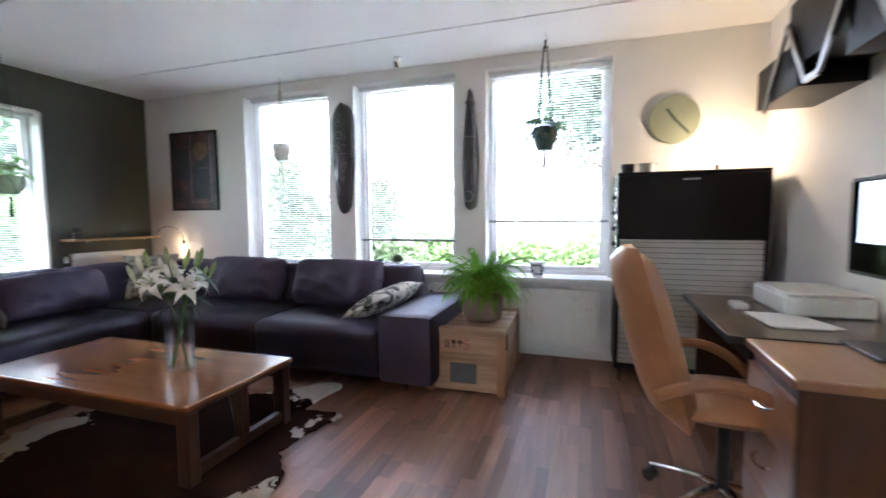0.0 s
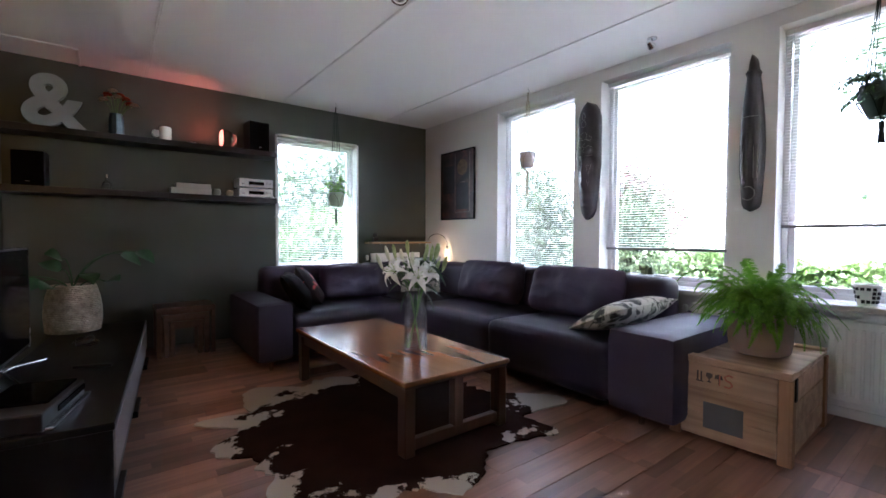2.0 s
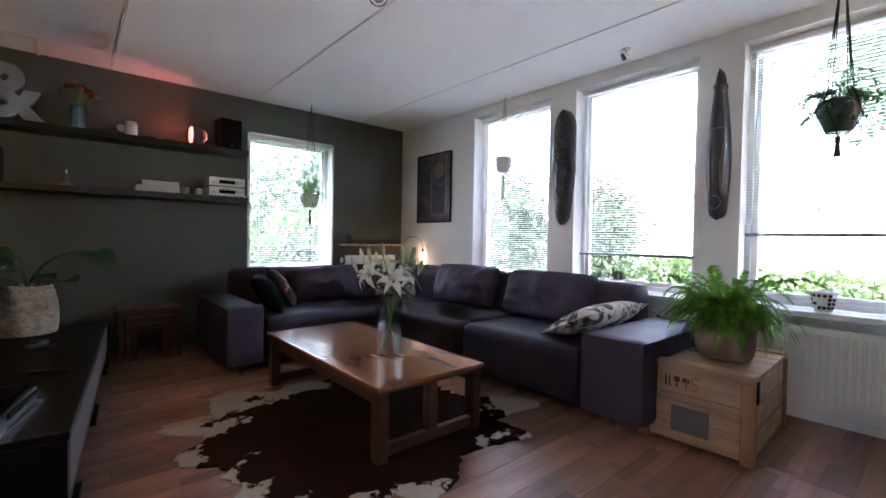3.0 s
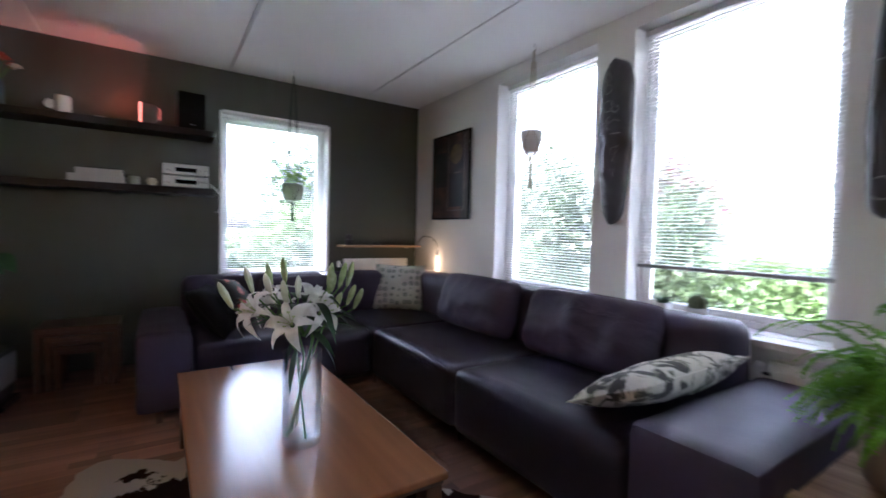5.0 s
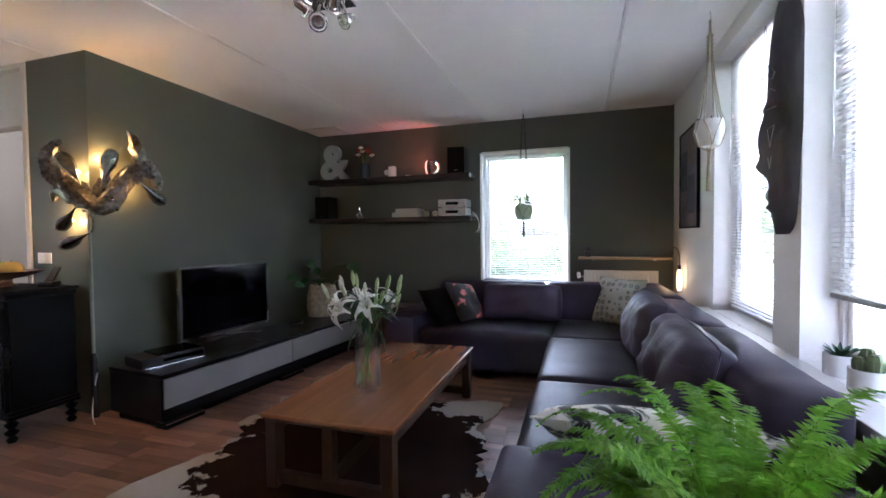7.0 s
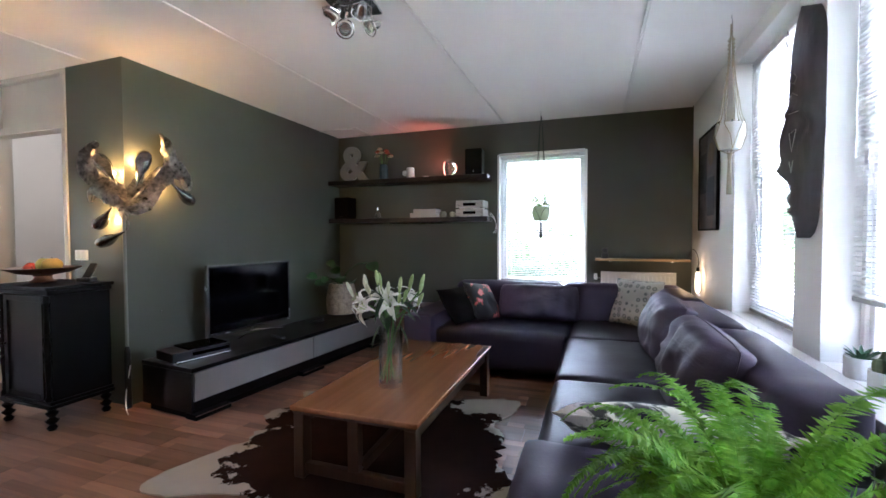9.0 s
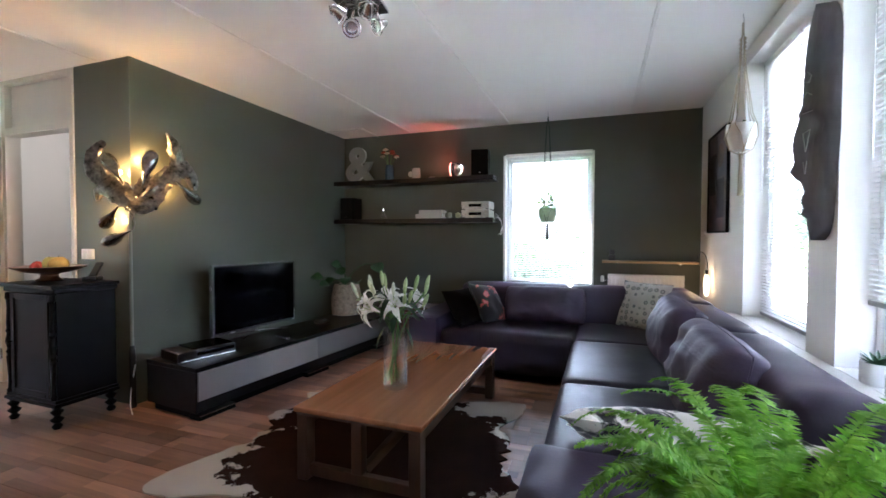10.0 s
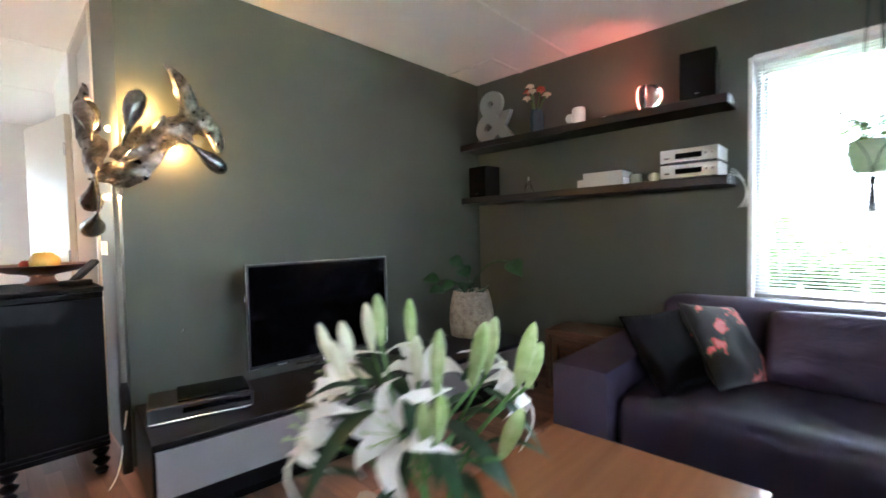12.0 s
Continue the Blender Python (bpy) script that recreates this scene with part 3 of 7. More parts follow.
def pattern_fabric(name, kind):
    m = bpy.data.materials.new(name)
    m.use_nodes = True
    nt = m.node_tree
    b = nt.nodes["Principled BSDF"]
    b.inputs["Roughness"].default_value = 0.85
    b.inputs["Sheen Weight"].default_value = 0.2
    tc = nt.nodes.new("ShaderNodeTexCoord")
    if kind == "dots":
        v = nt.nodes.new("ShaderNodeTexVoronoi")
        v.inputs["Scale"].default_value = 17
        v.inputs["Randomness"].default_value = 0.35
        w = nt.nodes.new("ShaderNodeMath")
        w.operation = "PINGPONG"
        w.inputs[1].default_value = 0.16
        nt.links.new(tc.outputs["Object"], v.inputs["Vector"])
        nt.links.new(v.outputs["Distance"], w.inputs[0])
        r = nt.nodes.new("ShaderNodeValToRGB")
        e = r.color_ramp.elements
        e[0].position, e[0].color = 0.0, (0.05, 0.07, 0.08, 1)
        e[1].position, e[1].color = 0.42, (0.42, 0.43, 0.40, 1)
        x = e.new(0.28)
        x.color = (0.07, 0.09, 0.10, 1)
        x = e.new(0.18)
        x.color = (0.36, 0.38, 0.36, 1)
        nt.links.new(v.outputs["Distance"], r.inputs[0])
        nt.links.new(r.outputs[0], b.inputs["Base Color"])
    elif kind == "print":
        n = nt.nodes.new("ShaderNodeTexNoise")
        n.inputs["Scale"].default_value = 9
        n.inputs["Detail"].default_value = 5
        n.inputs["Distortion"].default_value = 1.5
        nt.links.new(tc.outputs["Object"], n.inputs["Vector"])
        r = nt.nodes.new("ShaderNodeValToRGB")
        e = r.color_ramp.elements
        e[0].position, e[0].color = 0.44, (0.03, 0.035, 0.03, 1)
        e[1].position, e[1].color = 0.52, (0.6, 0.59, 0.52, 1)
        x = e.new(0.48)
        x.color = (0.26, 0.27, 0.21, 1)
        nt.links.new(n.outputs["Fac"], r.inputs[0])
        nt.links.new(r.outputs[0], b.inputs["Base Color"])
    else:
        n = nt.nodes.new("ShaderNodeTexNoise")
        n.inputs["Scale"].default_value = 7
        n.inputs["Detail"].default_value = 4
        nt.links.new(tc.outputs["Object"], n.inputs["Vector"])
        r = nt.nodes.new("ShaderNodeValToRGB")
        e = r.color_ramp.elements
        e[0].position, e[0].color = 0.535, (0.012, 0.012, 0.014, 1)
        e[1].position, e[1].color = 0.60, (0.6, 0.2, 0.18, 1)
        x = e.new(0.55)
        x.color = (0.03, 0.06, 0.025, 1)
        x = e.new(0.57)
        x.color = (0.5, 0.05, 0.05, 1)
        nt.links.new(n.outputs["Fac"], r.inputs[0])
        nt.links.new(r.outputs[0], b.inputs["Base Color"])
    f = nt.nodes.new("ShaderNodeTexNoise")
    f.inputs["Scale"].default_value = 400
    nt.links.new(tc.outputs["Object"], f.inputs["Vector"])
    bp = nt.nodes.new("ShaderNodeBump")
    bp.inputs["Strength"].default_value = 0.3
    bp.inputs["Distance"].default_value = 0.002
    nt.links.new(f.outputs["Fac"], bp.inputs["Height"])
    nt.links.new(bp.outputs[0], b.inputs["Normal"])
    return m


DOTS = pattern_fabric("blue_grey_dotted_fabric", "dots")
PRINT = pattern_fabric("cream_and_black_print_fabric", "print")
FLORAL = pattern_fabric("black_floral_fabric", "floral")
BLACKCLOTH = mat("black_cotton", (0.006, 0.0055, 0.006), 0.8, spec=0.1, var=0.3, bump=0.3, fine=300)

cushion((-1.83, 4.33, 0.435), -16, 0, 0.90, 0.43, 0.26, CRUMPLED, "large purple-grey leather back cushion leaning on the sofa by the arm", 1, group="sofa back cushions", wrinkle=0.024, n=34, puff=4.2)
cushion((-2.84, 4.33, 0.435), -16, 0, 0.88, 0.43, 0.26, CRUMPLED, "large purple-grey leather back cushion leaning on the sofa", 2, group="sofa back cushions", wrinkle=0.024, n=34, puff=4.2)
cushion((-3.82, 3.40, 0.435), -20, 90, 0.80, 0.37, 0.26, CRUMPLED, "wide purple-grey leather back cushion below the small window", 3, group="sofa back cushions", wrinkle=0.024, n=34, puff=4.2)
cushion((-3.88, 4.24, 0.435), -20, 52, 0.48, 0.44, 0.14, DOTS, "square grey cushion with blue-grey dots in the sofa's corner", 4)
cushion((-3.56, 2.80, 0.435), -38, 158, 0.44, 0.40, 0.16, BLACKCLOTH, "square black cushion leaning on the sofa arm", 5)
cushion((-3.72, 2.97, 0.43), -34, 158, 0.42, 0.43, 0.15, FLORAL, "black cushion with red and green flowers leaning on another cushion", 6, ry=8)
cushion((-1.44, 4.20, 0.478), 64, 90, 0.82, 0.38, 0.16, PRINT, "cream and black printed cushion leaning over the sofa arm", 7)


# ---- coffee table ----
def coffee_table():
    t = thing("coffee_table", (-2.14, 2.795, 0), "glossy orange-brown wooden coffee table standing on the cowhide", "table")
    L, W, Z = 0.765, 0.36, 0.395
    bm = bmesh.new()
    box(bm, -L, L, -W, W, Z - 0.028, Z, 0.008, 3)
    part("tabletop", bm, TABLEWOOD, t, "glossy orange-brown top")
    bm = bmesh.new()
    box(bm, -L + 0.012, L - 0.012, -W + 0.012, W - 0.012, Z - 0.045, Z - 0.028, 0.004)
    part("edge_moulding", bm, SHADEDWOOD, t)
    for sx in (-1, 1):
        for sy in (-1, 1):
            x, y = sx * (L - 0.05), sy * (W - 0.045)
            part("leg", boxm(x - 0.035, x + 0.035, y - 0.03, y + 0.03, 0.012, Z - 0.045, 0.005), SHADEDWOOD, t)
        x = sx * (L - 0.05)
        part("end_rail", boxm(x - 0.02, x + 0.02, -W + 0.075, W - 0.075, 0.035, 0.09, 0.004), SHADEDWOOD, t)
        part("middle_post", boxm(x - 0.025, x + 0.025, -0.03, 0.03, 0.09, Z - 0.045, 0.004), SHADEDWOOD, t)
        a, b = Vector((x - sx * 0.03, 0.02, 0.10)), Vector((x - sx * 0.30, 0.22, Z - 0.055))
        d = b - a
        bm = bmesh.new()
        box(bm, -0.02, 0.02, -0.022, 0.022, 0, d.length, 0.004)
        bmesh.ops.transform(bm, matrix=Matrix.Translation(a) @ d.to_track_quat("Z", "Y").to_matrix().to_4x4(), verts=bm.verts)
        part("brace", bm, SHADEDWOOD, t)
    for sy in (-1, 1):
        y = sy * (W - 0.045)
        part("apron", boxm(-L + 0.085, L - 0.085, y - 0.012, y + 0.012, Z - 0.11, Z - 0.045, 0.003), SHADEDWOOD, t)
    return t


coffee_table()

# ---- cowhide ----
def cowhide():
    m = mat("cowhide_hair", (0.020, 0.009, 0.007), 0.85, var=0.4, scale=5, bump=0.4, fine=220, spec=0.04)
    nt = m.node_tree
    b = nt.nodes["Principled BSDF"]
    old = next(l for l in nt.links if l.to_node == b and l.to_socket.name == "Base Color")
    src = old.from_socket
    tc = nt.nodes.new("ShaderNodeTexCoord")
    sub = nt.nodes.new("ShaderNodeVectorMath")
    sub.operation = "SUBTRACT"
    sub.inputs[1].default_value = (0.11, 0.07, 0)
    mul = nt.nodes.new("ShaderNodeVectorMath")
    mul.operation = "MULTIPLY"
    mul.inputs[1].default_value = (1.05, 0.98, 0)
    ln = nt.nodes.new("ShaderNodeVectorMath")
    ln.operation = "LENGTH"
    nz = nt.nodes.new("ShaderNodeTexNoise")
    nz.inputs["Scale"].default_value = 3.4
    nz.inputs["Detail"].default_value = 7
    nz.inputs["Roughness"].default_value = 0.62
    nt.links.new(tc.outputs["Object"], nz.inputs["Vector"])
    nt.links.new(tc.outputs["Object"], sub.inputs[0])
    nt.links.new(sub.outputs[0], mul.inputs[0])
    nt.links.new(mul.outputs[0], ln.inputs[0])
    ma = nt.nodes.new("ShaderNodeMath")
    ma.operation = "MULTIPLY_ADD"
    ma.inputs[1].default_value = 1.5
    nt.links.new(nz.outputs["Fac"], ma.inputs[0])
    nt.links.new(ln.outputs["Value"], ma.inputs[2])
    r = nt.nodes.new("ShaderNodeValToRGB")
    r.color_ramp.interpolation = "LINEAR"
    r.color_ramp.elements[0].position = 0.785
    r.color_ramp.elements[1].position = 0.795
    sc = nt.nodes.new("ShaderNodeMath")
    sc.operation = "MULTIPLY"
    sc.inputs[1].default_value = 0.5
    nt.links.new(ma.outputs[0], sc.inputs[0])
    nt.links.new(sc.outputs[0], r.inputs[0])
    mx = nt.nodes.new("ShaderNodeMix")
    mx.data_type = "RGBA"
    nt.links.new(r.outputs[0], mx.inputs[0])
    nt.links.new(src, mx.inputs[6])
    mx.inputs[7].default_value = (0.42, 0.385, 0.345, 1)
    nt.links.new(mx.outputs[2], b.inputs["Base Color"])

    o = thing("cowhide_rug", (-1.95, 2.62, 0), "brown and white cowhide rug with jagged edges on the wooden floor", "rug")
    lobes = ((-44, 1.22, 15), (-97, 0.93, 9), (-121, 1.08, 6), (-149, 1.08, 13), (139, 1.15, 13), (66, 1.26, 11), (41, 1.04, 10), (-6, 0.93, 14), (100, 0.80, 25), (180, 0.86, 16))
    bm = bmesh.new()
    n = 200
    top, low = [], []
    for i in range(n):
        a = 360 * i / n
        r = 0.76
        for c, rad, wd in lobes:
            dd = (a - c + 180) % 360 - 180
            r = max(r, 0.74 + (rad - 0.74) * math.exp(-(dd / wd) ** 2))
        r += 0.05 * noise.noise(Vector((math.cos(radians(a)) * 5, math.sin(radians(a)) * 5, 0))) + 0.06 * noise.noise(Vector((math.cos(radians(a)) * 16, math.sin(radians(a)) * 16, 2))) + 0.008 * noise.noise(Vector((i * 0.7, 0, 3)))
        x, y = r * math.cos(radians(a)), r * math.sin(radians(a))
        top.append(bm.verts.new((x, y, 0.007)))
        low.append(bm.verts.new((x, y, 0.0)))
    inner = [bm.verts.new((v.co.x * 0.97, v.co.y * 0.97, 0.010)) for v in top]
    for i in range(n):
        j = (i + 1) % n
        bm.faces.new((low[i], low[j], top[j], top[i]))
        bm.faces.new((top[i], top[j], inner[j], inner[i]))
    bm.faces.new(inner)
    part("hide", bm, m, o)


cowhide()


# ---- media bench and television ----
BENCH = thing("media_bench", (-1.745, 1.335, 0), "long low black media bench with satin grey drawer fronts", "cabinet", rz=-5.5)


def media_bench(b):
    L, D, Z = 2.42, 0.56, 0.365
    part("body", boxm(-L + 0.02, -0.012, -D + 0.02, -0.02, 0.055, Z - 0.03, 0.004), BLACKWOOD, b)
    part("top", boxm(-L, 0, -D, 0, Z - 0.03, Z, 0.004), BLACKWOOD, b)
    part("plinth", boxm(-L + 0.05, -0.03, -D + 0.05, -0.05, 0.0, 0.055, 0.003), BLACKPAINT, b)
    part("side_panel", boxm(-0.012, 0.0, -D + 0.01, -0.005, 0.055, Z - 0.03, 0.002), BLACKWOOD, b)
    for x0, x1 in ((-1.2, -0.014), (-L + 0.02, -1.206)):
        part("drawer", boxm(x0, x1, -0.02, 0.002, 0.135, Z - 0.034, 0.002), SILVERFRONT, b, "satin grey drawer front")
    part("base_rail", boxm(-L + 0.02, -0.014, -0.02, -0.006, 0.06, 0.131, 0.002), BLACKWOOD, b)
    for x in (-0.16, -1.2, -2.3):
        bm = bmesh.new()
        box(bm, x - 0.14, x + 0.145, -0.10, 0.012, 0.0, 0.038, 0.003)
        part("foot", bm, BLACKPAINT, b)
        part("foot_strip", boxm(x - 0.14, x + 0.147, 0.0125, 0.0155, 0.03, 0.038), METAL, b, "bright metal strip")


media_bench(BENCH)


def television():
    t = thing("television", (-2.79, 0.88, 0.365), "slim black flat television on the media bench", "television", rz=-5)
    w, z0, z1 = 0.465, 0.06, 0.655
    part("housing", boxm(-w, w, -0.03, 0.012, z0, z1, 0.006), BLACKPLASTIC, t)
    part("screen", boxm(-w + 0.012, w - 0.012, 0.012, 0.0145, z0 + 0.016, z1 - 0.012, 0.001), BLACKGLOSS, t)
    bm = bmesh.new()
    for a in ((-w - 0.004, -w, z0, z1), (w, w + 0.004, z0, z1)):
        box(bm, a[0], a[1], -0.02, 0.016, a[2], a[3])
    box(bm, -w - 0.004, w + 0.004, -0.02, 0.016, z1, z1 + 0.004)
    box(bm, -w - 0.004, w + 0.004, -0.02, 0.016, z0 - 0.004, z0)
    part("bezel", bm, METAL, t, "thin bright metal edge")
    bm = tube([(0, -0.01, 0.02), (0, -0.01, z0 + 0.02)], 0.016, 12)
    for s in (-1, 1):
        tube(bezier((0, 0, 0.02), (s * 0.06, 0.01, 0.03), (s * 0.16, 0.08, 0.014), (s * 0.26, 0.12, 0.008), 8), [0.012, 0.011, 0.01, 0.009, 0.008, 0.007, 0.007, 0.006, 0.006], 8, bm, flat=0.6)
        tube(bezier((0, -0.02, 0.02), (s * 0.05, -0.04, 0.02), (s * 0.10, -0.08, 0.012), (s * 0.15, -0.10, 0.008), 6), 0.008, 8, bm, flat=0.6)
    part("stand", bm, CHROME, t, "four-pronged chrome stand")
    return t


television()


# ---- black turned-leg cabinet ----
def black_cabinet():
    c = thing("antique_cabinet", (-1.535, 0.325, 0), "black-painted antique cabinet with turned legs beside the green corner", "cabinet")
    X0, X1, Y0, Y1 = -0.19, 0.2, -0.27, 0.27
    part("body", boxm(X0, X1 - 0.02, Y0 + 0.02, Y1 - 0.02, 0.16, 0.89, 0.003), BLACKPAINT, c)
    bm = bmesh.new()
    box(bm, X0, X1 + 0.03, Y0 - 0.035, Y1 + 0.03, 0.925, 0.95, 0.006, 3)
    box(bm, X0, X1 + 0.008, Y0 - 0.005, Y1 + 0.005, 0.89, 0.925, 0.008, 2)
    part("top", bm, BLACKPAINT, c)
    bm = bmesh.new()
    box(bm, X0, X1 + 0.015, Y0 - 0.01, Y1 + 0.01, 0.145, 0.17, 0.006, 2)
    box(bm, X0, X1 + 0.005, Y0, Y1, 0.17, 0.19, 0.003)
    part("base_moulding", bm, BLACKPAINT, c)
    bm = bmesh.new()
    box(bm, X1 - 0.02, X1 - 0.004, Y0 + 0.065, Y1 - 0.065, 0.195, 0.885, 0.003)
    for a in ((Y0 + 0.065, Y0 + 0.105, 0.195, 0.885), (Y1 - 0.105, Y1 - 0.065, 0.195, 0.885)):
        box(bm, X1 - 0.004, X1 + 0.006, *a, 0.003)
    for z in (0.195, 0.845):
        box(bm, X1 - 0.004, X1 + 0.006, Y0 + 0.105, Y1 - 0.105, z, z + 0.04, 0.003)
    door = part("door", bm, BLACKPAINT, c)
    part("knob", lathe([(0, 0.0), (0.008, 0), (0.006, 0.012), (0.012, 0.02), (0.009, 0.03), (0, 0.032)], 12, m=Matrix.Translation((X1 + 0.005, Y0 + 0.085, 0.55)) @ Matrix.Rotation(radians(90), 4, "Y")), BLACKPAINT, door)
    col = [(0.018, 0.195), (0.022, 0.21), (0.014, 0.225), (0.012, 0.30), (0.017, 0.40), (0.02, 0.44), (0.013, 0.455), (0.022, 0.475), (0.013, 0.495), (0.018, 0.52), (0.024, 0.55), (0.018, 0.58), (0.013, 0.60), (0.022, 0.62), (0.013, 0.64), (0.018, 0.66), (0.012, 0.78), (0.014, 0.83), (0.022, 0.845), (0.018, 0.885)]
    leg = [(0.0, 0.0), (0.02, 0.0), (0.03, 0.018), (0.022, 0.03), (0.014, 0.036), (0.035, 0.058), (0.038, 0.066), (0.02, 0.078), (0.016, 0.086), (0.034, 0.11), (0.036, 0.118), (0.02, 0.128), (0.03, 0.145), (0, 0.145)]
    for y in (Y0 + 0.035, Y1 - 0.035):
        part("column", lathe(col, 14, m=Matrix.Translation((X1 - 0.004, y, 0))), BLACKPAINT, c)
        for x in (X0 + 0.035, X1 - 0.02):
            part("leg", lathe(leg, 16, m=Matrix.Translation((x, y, 0))), BLACKPAINT, c, smooth=True)
    return c


black_cabinet()


# ---- wall shelves ----
def wall_shelf(z, y0, y1, label):
    s = thing("wall_shelf", (XW, (y0 + y1) / 2, z), label, "shelf", "black shelves on the green wall")
    L = (y1 - y0) / 2
    part("board", boxm(0.0, 0.27, -L, L, -0.055, 0, 0.003), SHELFWOOD, s)
    part("end_cap", boxm(0.05, 0.22, L, L + 0.006, -0.05, -0.005, 0.002), METAL, s, "pale metal end cap")
    return s


wall_shelf(1.985, 0.632, 2.755, "thick black floating shelf holding vase, ampersand and speaker")
wall_shelf(1.495, 0.632, 2.755, "thick black floating shelf holding audio units and books")
ws = thing("wall_shelf", (XW, 4.38, 1.02), "thin light oak shelf above the radiator in the corner", "shelf")
part("board", boxm(0.0, 0.20, -0.45, 0.46, -0.022, 0, 0.002), OAK, ws)
for y in (-0.3, 0.3):
    part("bracket", boxm(0.0, 0.15, y - 0.01, y + 0.01, -0.034, -0.022, 0.001), METAL, ws)


# ---- radiators ----
def radiator(at, w, h, rz, label, flat=False):
    r = thing("radiator", at, label, "radiator", "panel radiators", rz)
    bm = bmesh.new()
    box(bm, -w / 2, w / 2, 0.035, 0.05, 0, h, 0.004)
    box(bm, -w / 2, w / 2, 0.075, 0.085, 0, h, 0.004)
    part("panel", bm, RADIATOR, r)
    if not flat:
        bm = bmesh.new()
        n = int(w / 0.04)
        for i in range(n):
            x = -w / 2 + 0.03 + (w - 0.06) * i / (n - 1)
            box(bm, x - 0.009, x + 0.009, 0.085, 0.093, 0.03, h - 0.03, 0.004, 1)
        part("rib", bm, RADIATOR, r)
    part("grille", boxm(-w / 2, w / 2, 0.03, 0.09, h, h + 0.012, 0.003), RADIATOR, r)
    bm = tube([(w / 2, 0.06, h - 0.06), (w / 2 + 0.05, 0.06, h - 0.06)], 0.01)
    part("valve", lathe([(0, 0), (0.018, 0), (0.02, 0.05), (0.014, 0.065), (0, 0.065)], 14, m=Matrix.Translation((w / 2 + 0.055, 0.06, h - 0.075))), FRAME, r)
    part("pipe", bm, METAL, r)
    part("bracket", boxm(-w / 2 + 0.1, w / 2 - 0.1, 0.002, 0.035, h * 0.5, h * 0.5 + 0.04), METAL, r)
    return r


radiator((XW, 4.36, 0.30), 0.74, 0.56, -90, "white ribbed panel radiator under the oak shelf")
radiator((-0.36, YN, 0.12), 1.45, 0.47, 180, "white panel radiator under the window board", False)

# ---- crate ----
def crate():
    c = thing("wooden_crate", (-0.53, 4.25, 0), "pale old wooden crate with faded stencilled marks beside the sofa", "crate", rz=2)
    X, Y, Z = 0.268, 0.385, 0.45
    part("body", boxm(-X + 0.012, X - 0.012, -Y + 0.012, Y - 0.012, 0.02, Z - 0.035, 0.002), CRATE, c)
    for i, (a, b_) in enumerate(((0.02, 0.145), (0.149, 0.28), (0.284, 0.412))):
        part("front_board", boxm(-X + 0.05, X - 0.05, -Y - 0.002, -Y + 0.012, a, b_, 0.003), CRATE, c)
    part("lid", boxm(-X - 0.004, X + 0.004, -Y - 0.01, Y + 0.005, Z - 0.033, Z - 0.012, 0.004), CRATE, c)
    for y0, y1 in ((-Y - 0.012, -Y + 0.05), (Y - 0.06, Y + 0.008)):
        part("lid_batten", boxm(-X - 0.006, X + 0.006, y0, y1, Z - 0.012, Z + 0.004, 0.003), CRATE, c)
    for s in (-1, 1):
        x0, x1 = sorted((s * X, s * (X - 0.048)))
        part("corner_batten", boxm(x0, x1, -Y - 0.008, -Y + 0.010, 0.0, Z - 0.035, 0.004), CRATEEDGE, c)
        x0, x1 = sorted((s * (X - 0.012), s * (X + 0.012)))
        for y0, y1 in ((-Y - 0.006, -Y + 0.045), (Y - 0.06, Y)):
            part("side_batten", boxm(x0, x1, y0, y1, 0.0, Z - 0.035, 0.004), CRATEEDGE, c)
        for z0, z1 in ((0.03, 0.155), (0.16, 0.285), (0.29, 0.41)):
            part("side_board", boxm(min(s * (X - 0.012), s * X), max(s * (X - 0.012), s * X), -Y + 0.05, Y - 0.064, z0, z1, 0.003), CRATE, c)
        part("hinge", boxm(min(s * (X + 0.012), s * (X + 0.02)), max(s * (X + 0.012), s * (X + 0.02)), -Y + 0.0, -Y + 0.035, Z - 0.13, Z - 0.02, 0.003), BLACKPAINT, c, "dark iron strap")
    part("plate", boxm(-0.105, 0.08, -Y - 0.008, -Y - 0.0025, 0.075, 0.215, 0.002), GREYPLATE, c, "dark grey metal plate")
    INK = mat("stencil_ink", (0.05, 0.035, 0.03), 0.8)
    RED = mat("faded_red_ink", (0.42, 0.14, 0.09), 0.8)
    bm = bmesh.new()
    for x in (-0.14, -0.122):
        box(bm, x, x + 0.008, -Y - 0.0035, -Y - 0.0025, 0.325, 0.375)
    box(bm, -0.145, -0.108, -Y - 0.0035, -Y - 0.0025, 0.318, 0.324)
    lathe([(0.0, 0), (0.012, 0.004), (0.003, 0.012), (0.003, 0.02), (0.016, 0.034), (0.016, 0.052), (0, 0.052)], 10, m=Matrix.Translation((-0.08, -Y - 0.0028, 0.32)) @ Matrix.Diagonal((1, 0.05, 1, 1)), bm=bm)
    lathe([(0.0, 0), (0.02, -0.004), (0.016, 0.016), (0, 0.022)], 10, m=Matrix.Translation((-0.035, -Y - 0.0028, 0.352)) @ Matrix.Diagonal((1, 0.05, 1, 1)), bm=bm)
    box(bm, -0.036, -0.033, -Y - 0.0035, -Y - 0.0025, 0.32, 0.35)
    part("stencil", bm, INK, c, "dark stencilled symbols")
    s_pts = [(0.03, 0.345), (0.01, 0.35), (-0.008, 0.338), (0.0, 0.322), (0.02, 0.314), (0.028, 0.3), (0.015, 0.285), (-0.008, 0.287)]
    part("stencil_letter", tube([(x, -Y - 0.003, z + 0.03) for x, z in s_pts], 0.0045, 6, flat=1.0), RED, c, "faded red letter S")
